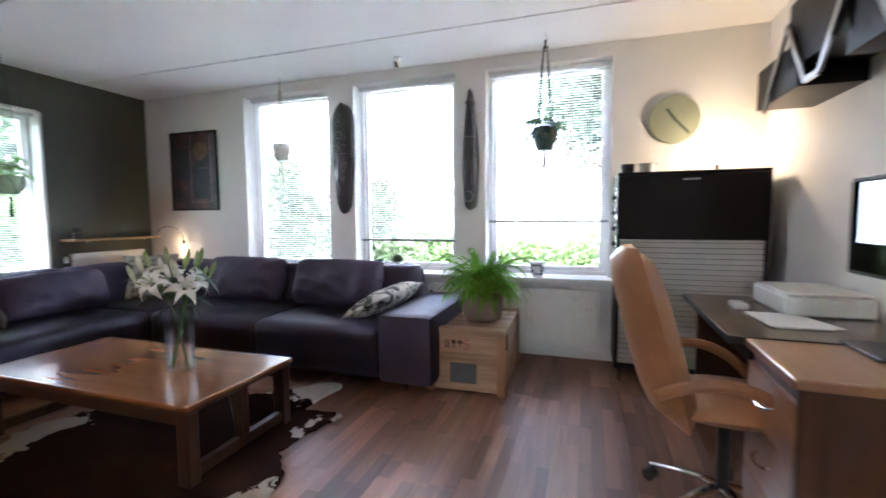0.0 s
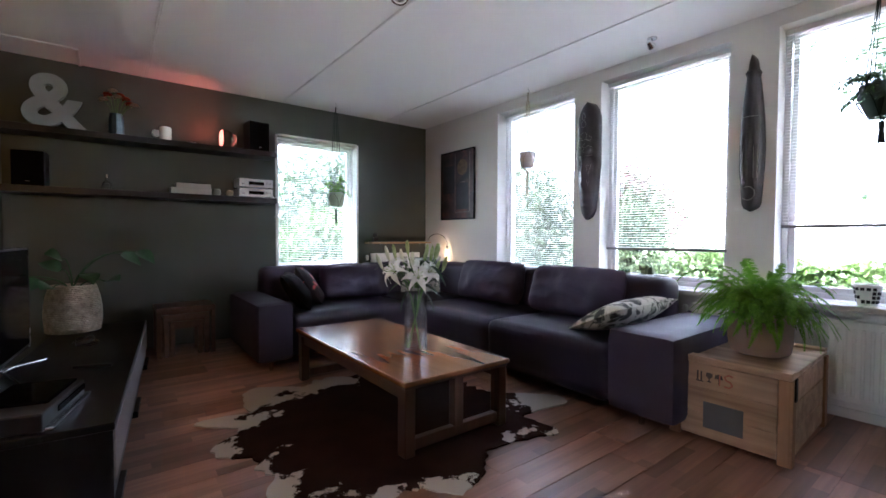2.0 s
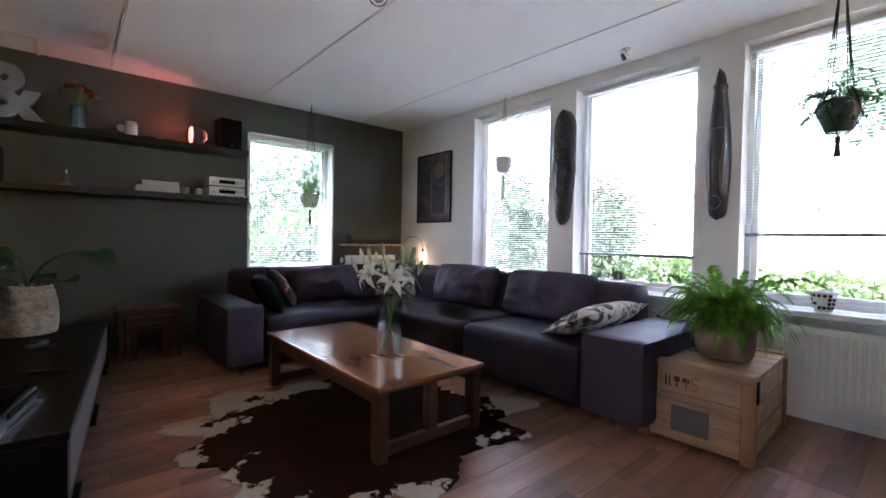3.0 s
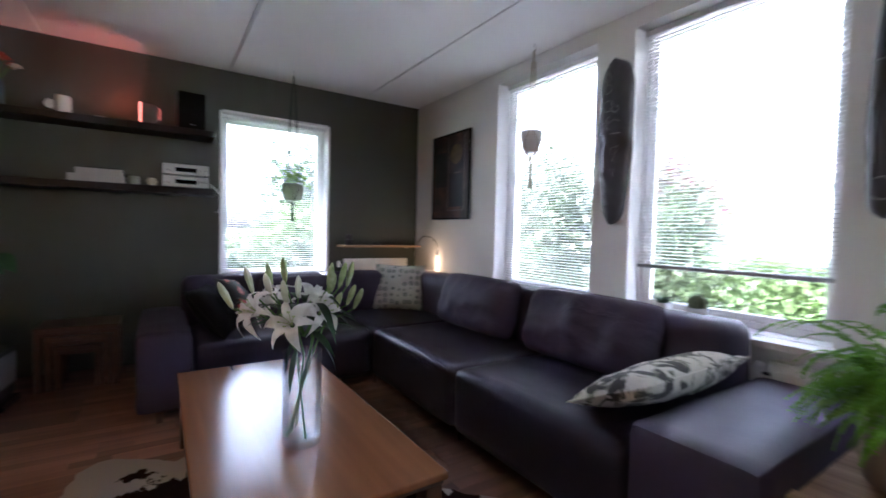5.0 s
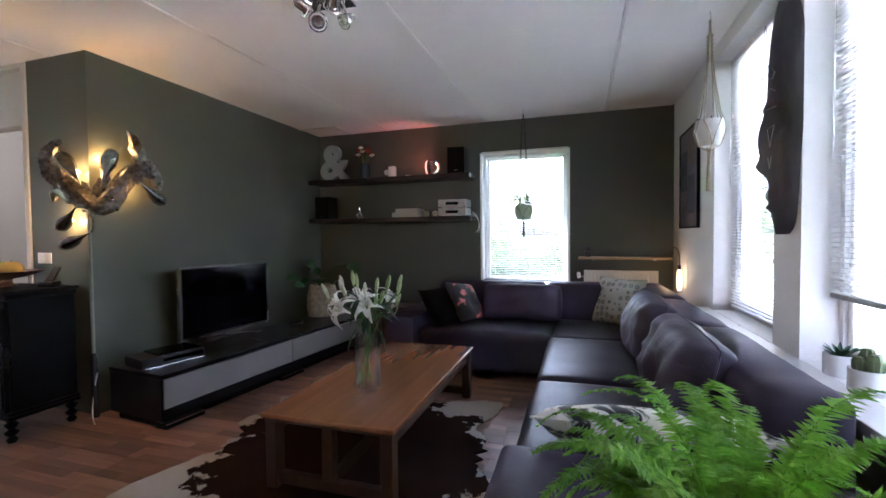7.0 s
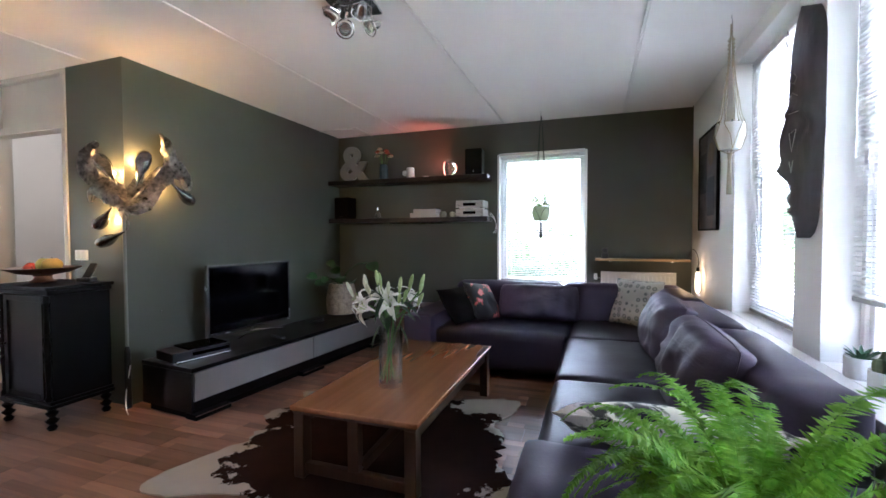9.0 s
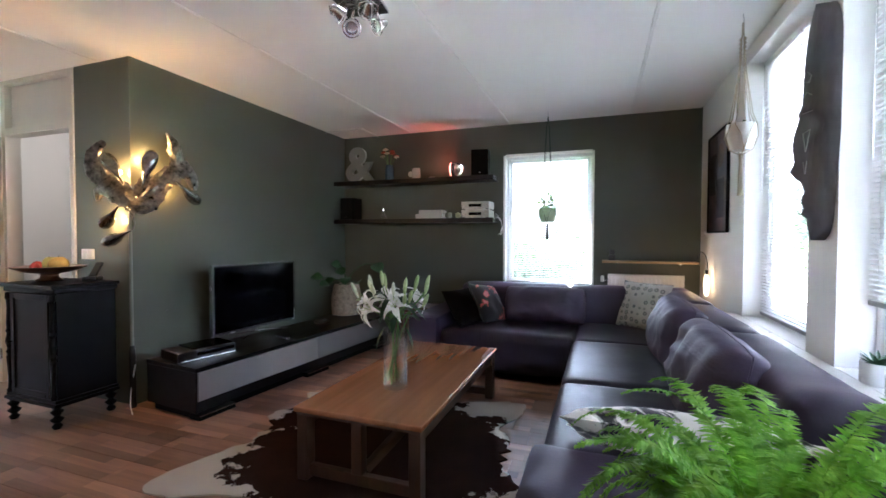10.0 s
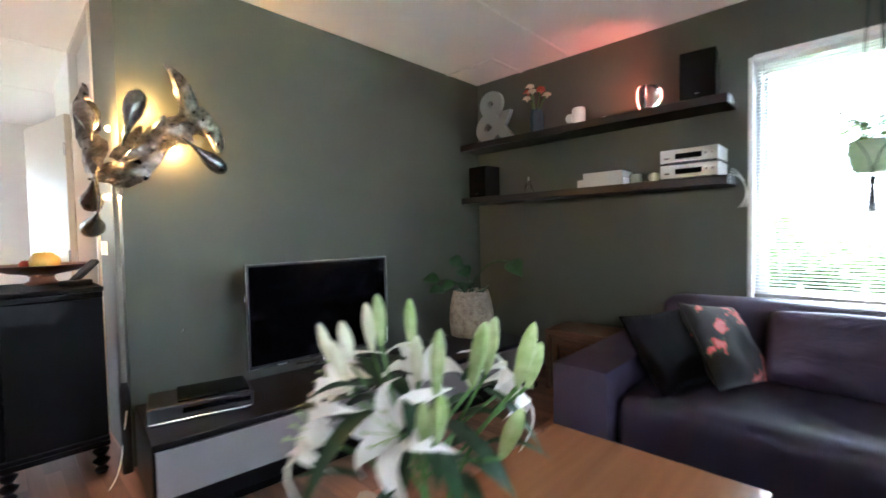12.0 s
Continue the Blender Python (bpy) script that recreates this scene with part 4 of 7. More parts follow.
    part("stencil_number", tube([(-0.03, -Y - 0.003, 0.375), (-0.03, -Y - 0.003, 0.315)], 0.003, 6), RED, c, "faded red letter I")
    return c


crate()

# ---- dark roller-front cabinet, desk, chair ----
RIB = mat("pale_grey_shutter", (0.55, 0.54, 0.51), 0.4, var=0.04, bump=0.05)
def office_cabinet():
    c = thing("office_cabinet", (0.93, 4.63, 0), "dark brown office cabinet with a pale ribbed shutter front", "cabinet")
    X, Y = 0.465, 0.22
    DK = mat("dark_brown_veneer", (0.014, 0.010, 0.010), 0.5, spec=0.15, var=0.2, scale=3, bump=0.1, stretch=(0.2, 1, 1))
    part("side_panel", boxm(-X, -X + 0.02, -Y, Y, 0.1, 1.50, 0.002), DK, c)
    part("side_panel", boxm(X - 0.02, X, -Y, Y, 0.1, 1.50, 0.002), DK, c)
    part("back_panel", boxm(-X + 0.02, X - 0.02, Y - 0.01, Y, 0.1, 1.50), DK, c)
    part("top", boxm(-X, X, -Y, Y, 1.50, 1.52, 0.002), DK, c)
    part("bottom", boxm(-X + 0.02, X - 0.02, -Y + 0.02, Y - 0.01, 0.1, 0.12), DK, c)
    fl = part("drop_front", boxm(-X + 0.022, X - 0.022, -Y + 0.002, -Y + 0.02, 1.05, 1.495, 0.002), DK, c)
    part("pull", boxm(-0.05, 0.05, -Y - 0.006, -Y + 0.001, 1.455, 1.468, 0.002), METAL, fl, "narrow steel pull")
    for i in range(24):
        z = 0.14 + i * 0.037
        part("shutter_slat", boxm(-X + 0.024, X - 0.024, -Y + 0.012, -Y + 0.02, z, z + 0.034, 0.003, 1), RIB, c)
    part("shutter_rail", boxm(-X + 0.024, X - 0.024, -Y, -Y + 0.02, 1.028, 1.046, 0.003), RIB, c)
    for x in (-X + 0.04, X - 0.04):
        for y in (-Y + 0.04, Y - 0.04):
            part("leg", tube([(x, y, 0), (x, y, 0.1)], 0.018, 12), METAL, c, "steel leg")
    return c


office_cabinet()


def desk():
    d = thing("desk", (1.16, 3.22, 0), "orange-brown veneered desk with drawers against the white wall", "desk", rz=-1.5)
    X, Y, Z = 0.31, 0.72, 0.75
    part("pedestal_top", boxm(-X, X, -Y, -0.268, Z - 0.035, Z - 0.002, 0.008, 3), DESKWOOD, d, "orange-brown pedestal top")
    part("desktop", boxm(-X - 0.05, X, -0.262, Y, Z - 0.033, Z, 0.004, 2), DESKTOP, d, "dull olive-brown glossy desktop")
    part("edge_band", boxm(-X - 0.054, -X - 0.0505, -0.262, Y, Z - 0.031, Z - 0.001, 0.001), BLACKPLASTIC, d, "black edge band")
    part("edge_band", boxm(-X - 0.05, X, -0.2665, -0.2625, Z - 0.031, Z + 0.001, 0.001), BLACKPLASTIC, d, "black edge band")
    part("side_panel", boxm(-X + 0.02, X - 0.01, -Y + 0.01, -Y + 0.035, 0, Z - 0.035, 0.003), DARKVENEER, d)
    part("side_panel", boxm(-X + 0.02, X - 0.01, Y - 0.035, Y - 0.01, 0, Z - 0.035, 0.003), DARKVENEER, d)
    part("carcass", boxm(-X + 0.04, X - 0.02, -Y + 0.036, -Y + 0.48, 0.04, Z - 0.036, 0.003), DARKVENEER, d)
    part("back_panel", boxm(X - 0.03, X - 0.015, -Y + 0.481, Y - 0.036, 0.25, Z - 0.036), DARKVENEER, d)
    for i in range(3):
        z0 = 0.05 + i * 0.205
        dr = part("drawer", boxm(-X + 0.02, -X + 0.04, -Y + 0.04, -Y + 0.476, z0, z0 + 0.198, 0.004), DESKWOOD, d)
        bm = tube(bezier((-X + 0.02, -Y + 0.20, z0 + 0.12), (-X - 0.02, -Y + 0.20, z0 + 0.1), (-X - 0.02, -Y + 0.32, z0 + 0.1), (-X + 0.02, -Y + 0.32, z0 + 0.12), 10), 0.005, 8)
        part("handle", bm, CHROME, dr, "bow handle of bright metal")
    part("pencil_tray", boxm(-X + 0.03, X - 0.05, -Y + 0.49, Y - 0.05, Z - 0.11, Z - 0.037, 0.003), BLACKPAINT, d)
    return d


DESK = desk()


def office_chair():
    c = thing("office_chair", (0.80, 3.0, 0), "tan leather office chair with high curved back at the desk", "chair", rz=-90)
    # local +y points to the desk
    bm = pillow_bm(0.46, 0.46, 0.10, 16, 9, 0.006, 0.02)
    bmesh.ops.transform(bm, matrix=Matrix.Translation((0, -0.18, 0.48)) @ Matrix.Rotation(radians(-90), 4, "X"), verts=bm.verts)
    part("seat", bm, TANLEATHER, c, smooth=True)
    bm = bmesh.new()
    n, m_ = 14, 10
    grid = {}
    for s in (0, 1):
        for j in range(n + 1):
            for i in range(m_ + 1):
                u, v = 2 * i / m_ - 1, j / n
                wdt = 0.235 * (1 - 0.25 * v ** 3)
                bend = -0.20 - 0.07 * math.sin(v * math.pi) * 0.6 - 0.30 * v ** 2 * 0.6 + 0.05 * u * u
                th = 0.095 * max(0.0, (1 - abs(u) ** 4) * (1 - abs(2 * v - 1) ** 6)) ** 0.5
                y = bend - 0.02 + (th if s == 0 else -th * 0.8)
                if s == 1 and (i in (0, m_) or j in (0, n)):
                    grid[s, j, i] = grid[0, j, i]
                else:
                    grid[s, j, i] = bm.verts.new((u * wdt, y, 0.42 + v * 0.67))
    for s in (0, 1):
        for j in range(n):
            for i in range(m_):
                q = [grid[s, j, i], grid[s, j, i + 1], grid[s, j + 1, i + 1], grid[s, j + 1, i]]
                bm.faces.new(q if s else q[::-1])
    part("backrest", bm, TANLEATHER, c, smooth=True)
    bm = tube([(0, 0, 0.10), (0, 0, 0.44)], 0.026, 14)
    tube([(0, -0.2, 0.42), (0, 0, 0.42)], 0.03, 8, bm, flat=0.5)
    part("column", bm, BLACKPLASTIC, c)
    for k in range(5):
        a = 2 * math.pi * k / 5 + 0.3
        dx, dy = math.cos(a), math.sin(a)
        part("base_arm", tube(bezier((0, 0, 0.12), (dx * 0.1, dy * 0.1, 0.13), (dx * 0.2, dy * 0.2, 0.1), (dx * 0.3, dy * 0.3, 0.075), 8), [0.024, 0.023, 0.021, 0.019, 0.018, 0.016, 0.015, 0.014, 0.013], 10, flat=0.6), CHROME, c, "chrome star-base arm")
        w = tube([(dx * 0.3 - dy * 0.022, dy * 0.3 + dx * 0.022, 0.028), (dx * 0.3 + dy * 0.022, dy * 0.3 - dx * 0.022, 0.028)], 0.028, 14)
        part("castor", w, BLACKPLASTIC, c)
    for s in (-1, 1):
        part("armrest", tube(bezier((s * 0.24, -0.28, 0.56), (s * 0.29, -0.1, 0.68), (s * 0.29, 0.05, 0.64), (s * 0.25, 0.16, 0.50), 10), 0.016, 8, flat=1.4), TANLEATHER, c)
    return c


office_chair()

# ---- shared bits ----
LEAF = leaf_mat("fern_leaf", (0.085, 0.23, 0.012), (0.24, 0.48, 0.04), 0.45, 0.45)
MIDLEAF = leaf_mat("mid_green_leaf", (0.03, 0.09, 0.025), (0.08, 0.18, 0.05), 0.4, 0.4)
DARKLEAF = leaf_mat("dark_leaf", (0.015, 0.05, 0.02), (0.04, 0.11, 0.04), 0.35, 0.2)
LILYLEAF = leaf_mat("lily_leaf", (0.014, 0.04, 0.02), (0.035, 0.085, 0.035), 0.4, 0.25)
BUD = leaf_mat("lily_bud_skin", (0.22, 0.36, 0.08), (0.55, 0.62, 0.35), 0.45, 0.3, scale=20)
PALEBUD = leaf_mat("pale_bud_skin", (0.55, 0.6, 0.42), (0.72, 0.72, 0.62), 0.45, 0.3, scale=20)
PETAL = leaf_mat("white_petal", (0.75, 0.75, 0.72), (0.86, 0.86, 0.84), 0.5, 0.35)
STEM = leaf_mat("green_stem", (0.07, 0.16, 0.04), (0.13, 0.26, 0.07), 0.45, 0.15)
SOIL = mat("potting_soil", (0.03, 0.022, 0.016), 0.95, var=0.4, scale=40, bump=0.8, fine=150)
CLAY = mat("weathered_clay_pot", (0.27, 0.19, 0.14), 0.85, var=0.2, scale=9, bump=0.4, fine=70, dirt=(0.36, 0.29, 0.23))
CERAMIC = mat("white_ceramic", (0.78, 0.78, 0.77), 0.25, var=0.03, bump=0.02)
CORD = mat("cream_cotton_cord", (0.45, 0.4, 0.31), 0.9, var=0.1, bump=0.5, fine=200)
DARKCORD = mat("dark_green_cord", (0.02, 0.035, 0.028), 0.9, var=0.2, bump=0.4, fine=200)
EBONY = mat("carved_dark_wood", (0.055, 0.050, 0.054), 0.42, var=0.35, scale=9, bump=0.5, fine=60, stretch=(1, 1, 0.2))
SILVERLEAF = mat("tarnished_silver_leaf", (0.27, 0.25, 0.235), 0.3, metal=1, var=0.35, scale=30, bump=1.0, fine=50, dirt=(0.07, 0.06, 0.055))
STEELDARK = mat("dark_polished_pod", (0.2, 0.2, 0.2), 0.2, metal=0.9, var=0.6, scale=30, bump=0.8, fine=40)
CHALK = mat("chalk_line_paint", (0.26, 0.26, 0.25), 0.8)
PALESTONE = mat("pale_grey_plaster", (0.27, 0.28, 0.28), 0.7, var=0.08, bump=0.2)


def leaf_shape(bm, base, d, up, length, width, n=5, droop=0.3, curl=0.15):
    """A pointed leaf from base along d, bending away from up."""
    d, up = Vector(d).normalized(), Vector(up).normalized()
    side = d.cross(up).normalized()
    rows = []
    for i in range(n + 1):
        t = i / n
        c = Vector(base) + d * length * t - up * droop * length * t * t
        w = width / 2 * math.sin(math.pi * (0.06 + 0.94 * t) ** 0.8) if i < n else 0
        lift = up * curl * w
        rows.append((bm.verts.new(c - side * w + lift), bm.verts.new(c), bm.verts.new(c + side * w + lift)) if i < n else (bm.verts.new(c),) * 3)
    for a, b in zip(rows, rows[1:]):
        for k in (0, 1):
            q = []
            for v in (a[k], a[k + 1], b[k + 1], b[k]):
                if v not in q:
                    q.append(v)
            bm.faces.new(q)


# ---- fern in a clay pot on the crate ----
def fern():
    rng = random.Random(11)
    pot = thing("plant_pot", (-0.475, 4.20, 0.4545), "round weathered brown clay pot on the wooden crate", "plant pot")
    part("pot", lathe([(0, 0), (0.115, 0), (0.14, 0.015), (0.152, 0.08), (0.152, 0.16), (0.142, 0.215), (0.146, 0.228), (0.133, 0.23), (0.125, 0.2), (0, 0.2)], 36), CLAY, pot, smooth=True)
    part("soil", lathe([(0, 0.207), (0.126, 0.203)], 20), SOIL, pot)
    f = thing("fern", (-0.475, 4.20, 0.645), "lush bright green sword fern spilling over its clay pot", "plant")
    meshes = []
    for k in range(10):
        L = 0.34 + 0.045 * k
        rise, out = rng.uniform(0.5, 1.0), rng.uniform(0.6, 0.9)
        if k >= 8:
            rise, out = 1.0, 0.72
        p = bezier((0, 0, 0), (L * 0.15 * out, 0, L * rise * 0.55), (L * 0.55 * out, 0, L * rise * 0.85), (L * out, 0, L * (rise * 0.62 - 0.45 * (k < 8))), 62)
        bm = tube(p[::6], 0.0022, 4)
        n = len(p) - 1
        for i in range(6, n):
            t = i / n
            d = (p[i + 1 if i < n else i] - p[i - 1]).normalized()
            side = Vector((0, 1, 0))
            nrm = side.cross(d).normalized()
            ln = 0.066 * math.sin(math.pi * min(1, 0.1 + t * 0.9)) ** 0.6 * (1 - t * 0.5) + 0.005
            for s in (-1, 1):
                dd = (side * s + d * rng.uniform(0.12, 0.4) + nrm * rng.uniform(-0.35, 0.25)).normalized()
                w = d * 0.0066
                tw = nrm * rng.uniform(-0.0035, 0.0035)
                b0 = p[i]
                tip = b0 + dd * ln - Vector((0, 0, rng.uniform(0.1, 0.3) * ln)) + d * ln * 0.12
                mid = b0 + dd * ln * 0.5 + nrm * 0.004
                v = [bm.verts.new(b0 - w * 0.5), bm.verts.new(b0 + dd * ln * 0.12 - w * 1.05 + tw), bm.verts.new(mid - w * 0.8 + tw), bm.verts.new(tip), bm.verts.new(mid + w * 0.8 - tw), bm.verts.new(b0 + dd * ln * 0.12 + w * 1.05 - tw), bm.verts.new(b0 + w * 0.5)]
                bm.faces.new(v if s > 0 else v[::-1])
        bm.normal_update()
        me = bpy.data.meshes.new("frond")
        bm.to_mesh(me)
        bm.free()
        me.materials.append(LEAF)
        meshes.append(me)
    for i in range(235):
        o = new("frond", meshes[rng.choice((0, 1, 2, 3, 4, 5, 6, 7, 4, 5, 6, 7, 8) if i > 8 else (8, 9))])
        o.parent = f
        a = i * 137.5 + rng.uniform(-12, 12)
        r = rng.uniform(0.0, 0.07)
        o.matrix_local = pose(r * math.cos(radians(a)), r * math.sin(radians(a)), 0, 0, 0, a) @ pose(0, 0, 0, rng.uniform(-25, 25), rng.uniform(-14, 22), 0) @ Matrix.Scale(rng.uniform(0.42, 0.62) * (1.2 if i <= 8 else 1), 4)
    return f


fern()


# ---- lilies in a glass vase ----
def vase_and_lilies():
    rng = random.Random(5)
    at = (-1.825, 2.80, 0.395)
    v = thing("vase", at, "tall clear glass cylinder vase with water on the coffee table", "vase")
    part("glass_wall", lathe([(0, 0.0), (0.068, 0.0), (0.07, 0.004), (0.07, 0.335), (0.067, 0.335), (0.067, 0.022), (0.06, 0.018), (0, 0.018)], 40), THINGLASS, v, smooth=True)
    part("water", lathe([(0, 0.0185), (0.0595, 0.0185), (0.0665, 0.0225), (0.0665, 0.128), (0.064, 0.126), (0, 0.126)], 36), WATER, v, smooth=True)
    b = thing("lily_bouquet", (at[0], at[1], at[2] + 0.03), "white lilies with green buds standing in the glass vase", "flowers")
    tips = []
    heads = [(0.04, -0.18, 0.50, "f"), (-0.08, -0.09, 0.51, "f"), (0.08, 0.04, 0.49, "f"), (-0.14, 0.07, 0.50, "f"), (0.15, -0.08, 0.47, "f"),
             (0.02, -0.27, 0.57, "p"), (-0.03, -0.19, 0.61, "p"), (0.06, -0.14, 0.61, "p"), (-0.08, -0.11, 0.615, "b"), (0.03, -0.08, 0.65, "b"), (0.10, -0.09, 0.58, "p"), (-0.01, -0.02, 0.59, "p"),
             (0.05, 0.09, 0.605, "b"), (-0.05, 0.12, 0.62, "b"), (0.02, 0.145, 0.62, "b"), (-0.03, 0.20, 0.62, "b"), (0.09, 0.10, 0.54, "b"), (0.03, 0.21, 0.54, "b"), (-0.12, 0.16, 0.59, "b"), (0.11, 0.15, 0.57, "b")]
    stems = bmesh.new()
    for i, (x, y, z, kind) in enumerate(heads):
        x, y = x * 0.87, y * 0.87
        a = i * 2.4
        foot = Vector((0.05 * math.cos(a), 0.05 * math.sin(a), 0.0))
        neck = Vector((-0.02 * math.cos(a) + x * 0.12, -0.02 * math.sin(a) + y * 0.12, 0.30))
        head = Vector((x, y, z - 0.04 if kind == "f" else z - 0.09))
        if i in (0, 2, 4, 12, 15):
            tube([foot, foot.lerp(neck, 0.5), neck, neck.lerp(head, 0.5) + Vector((0, 0, 0.03)), head], 0.0034, 7, stems)
        else:
            tube([neck + Vector((0, 0, 0.06)), neck.lerp(head, 0.5) + Vector((0, 0, 0.04)), head], 0.003, 6, stems)
        tips.append((head, (head - neck).normalized(), kind))
    part("stem", stems, STEM, b, smooth=True)
    for head, d, kind in tips:
        if kind == "f":
            d = (Vector((d.x, d.y, 0)).normalized() * 0.8 + Vector((0, 0, 0.45))).normalized()
            q = d.to_track_quat("Z", "Y").to_matrix().to_4x4()
            bm = bmesh.new()
            for k in range(6):
                aa = radians(60 * k + rng.uniform(-8, 8))
                L, W = (0.096, 0.043) if k % 2 else (0.092, 0.031)
                rad = Vector((math.cos(aa), math.sin(aa), 0))
                sd = Vector((-math.sin(aa), math.cos(aa), 0))
                rows = []
                n = 7
                for j in range(n + 1):
                    t = j / n
                    r_ = 0.008 + L * (t ** 1.2) * 0.95
                    z_ = 0.055 * math.sin(t * 2.2) - 0.06 * t ** 3
                    w_ = W / 2 * math.sin(math.pi * min(1, 0.12 + 0.88 * t) ** 0.9)
                    c = rad * r_ + Vector((0, 0, z_))
                    wave = 0.003 * math.sin(t * 11 + k)
                    rows.append([bm.verts.new(c - sd * w_ + Vector((0, 0, 0.006 + wave))), bm.verts.new(c), bm.verts.new(c + sd * w_ + Vector((0, 0, 0.006 - wave)))])
                for r0, r1 in zip(rows, rows[1:]):
                    for m_ in (0, 1):
                        bm.faces.new((r0[m_], r0[m_ + 1], r1[m_ + 1], r1[m_]))
            bmesh.ops.transform(bm, matrix=Matrix.Translation(head) @ q, verts=bm.verts)
            fl = part("flower", bm, PETAL, b, "open white lily flower", smooth=True)
            bm = bmesh.new()
            for k in range(6):
                aa = radians(60 * k + 25)
                tube([(0, 0, 0.0), (0.01 * math.cos(aa), 0.01 * math.sin(aa), 0.035), (0.024 * math.cos(aa), 0.024 * math.sin(aa), 0.065)], 0.0011, 4, bm)
                box(bm, 0.024 * math.cos(aa) - 0.005, 0.024 * math.cos(aa) + 0.005, 0.024 * math.sin(aa) - 0.0018, 0.024 * math.sin(aa) + 0.0018, 0.064, 0.067)
            bmesh.ops.transform(bm, matrix=Matrix.Translation(head) @ q, verts=bm.verts)
            part("stamen", bm, BUD, fl)
        else:
            q = (d + Vector((0, 0, 0.9))).to_track_quat("Z", "Y").to_matrix().to_4x4()
            L = rng.uniform(0.075, 0.105)
            prof = [(0.003, 0), (0.0075, L * 0.12), (0.0105, L * 0.35), (0.0122, L * 0.55), (0.0105, L * 0.75), (0.006, L * 0.92), (0.0, L)]
            bm = lathe(prof, 9)
            for vv in bm.verts:
                an = math.atan2(vv.co.y, vv.co.x)
                k_ = 1 + 0.10 * math.cos(3 * an)
                vv.co.x *= k_
                vv.co.y *= k_
            bmesh.ops.transform(bm, matrix=Matrix.Translation(head) @ q, verts=bm.verts)
            part("bud", bm, BUD if kind == "b" else PALEBUD, b, smooth=True)
    for i in range(34):
        a = i * 2.39996
        r = rng.uniform(0.03, 0.13)
        bm = bmesh.new()
        d = Vector((math.cos(a), math.sin(a), rng.uniform(-0.3, 0.9)))
        leaf_shape(bm, (r * math.cos(a), r * math.sin(a), rng.uniform(0.36, 0.52)), d, (0, 0, 1), rng.uniform(0.09, 0.16), rng.uniform(0.022, 0.036), 6, rng.uniform(0.2, 0.9), 0.3)
        part("leaf", bm, LILYLEAF, b, smooth=True)
    for i in range(3):
        bm = bmesh.new()
        leaf_shape(bm, (0.066 * math.cos(i * 2 - 0.6), 0.066 * math.sin(i * 2 - 0.6), 0.33), (math.cos(i * 2 - 0.6), math.sin(i * 2 - 0.6), -1.2), (math.cos(i * 2 - 0.6), math.sin(i * 2 - 0.6), 0.5), 0.16, 0.02, 6, 0.3, 0.2)
        part("leaf", bm, LILYLEAF, b, smooth=True)


vase_and_lilies()


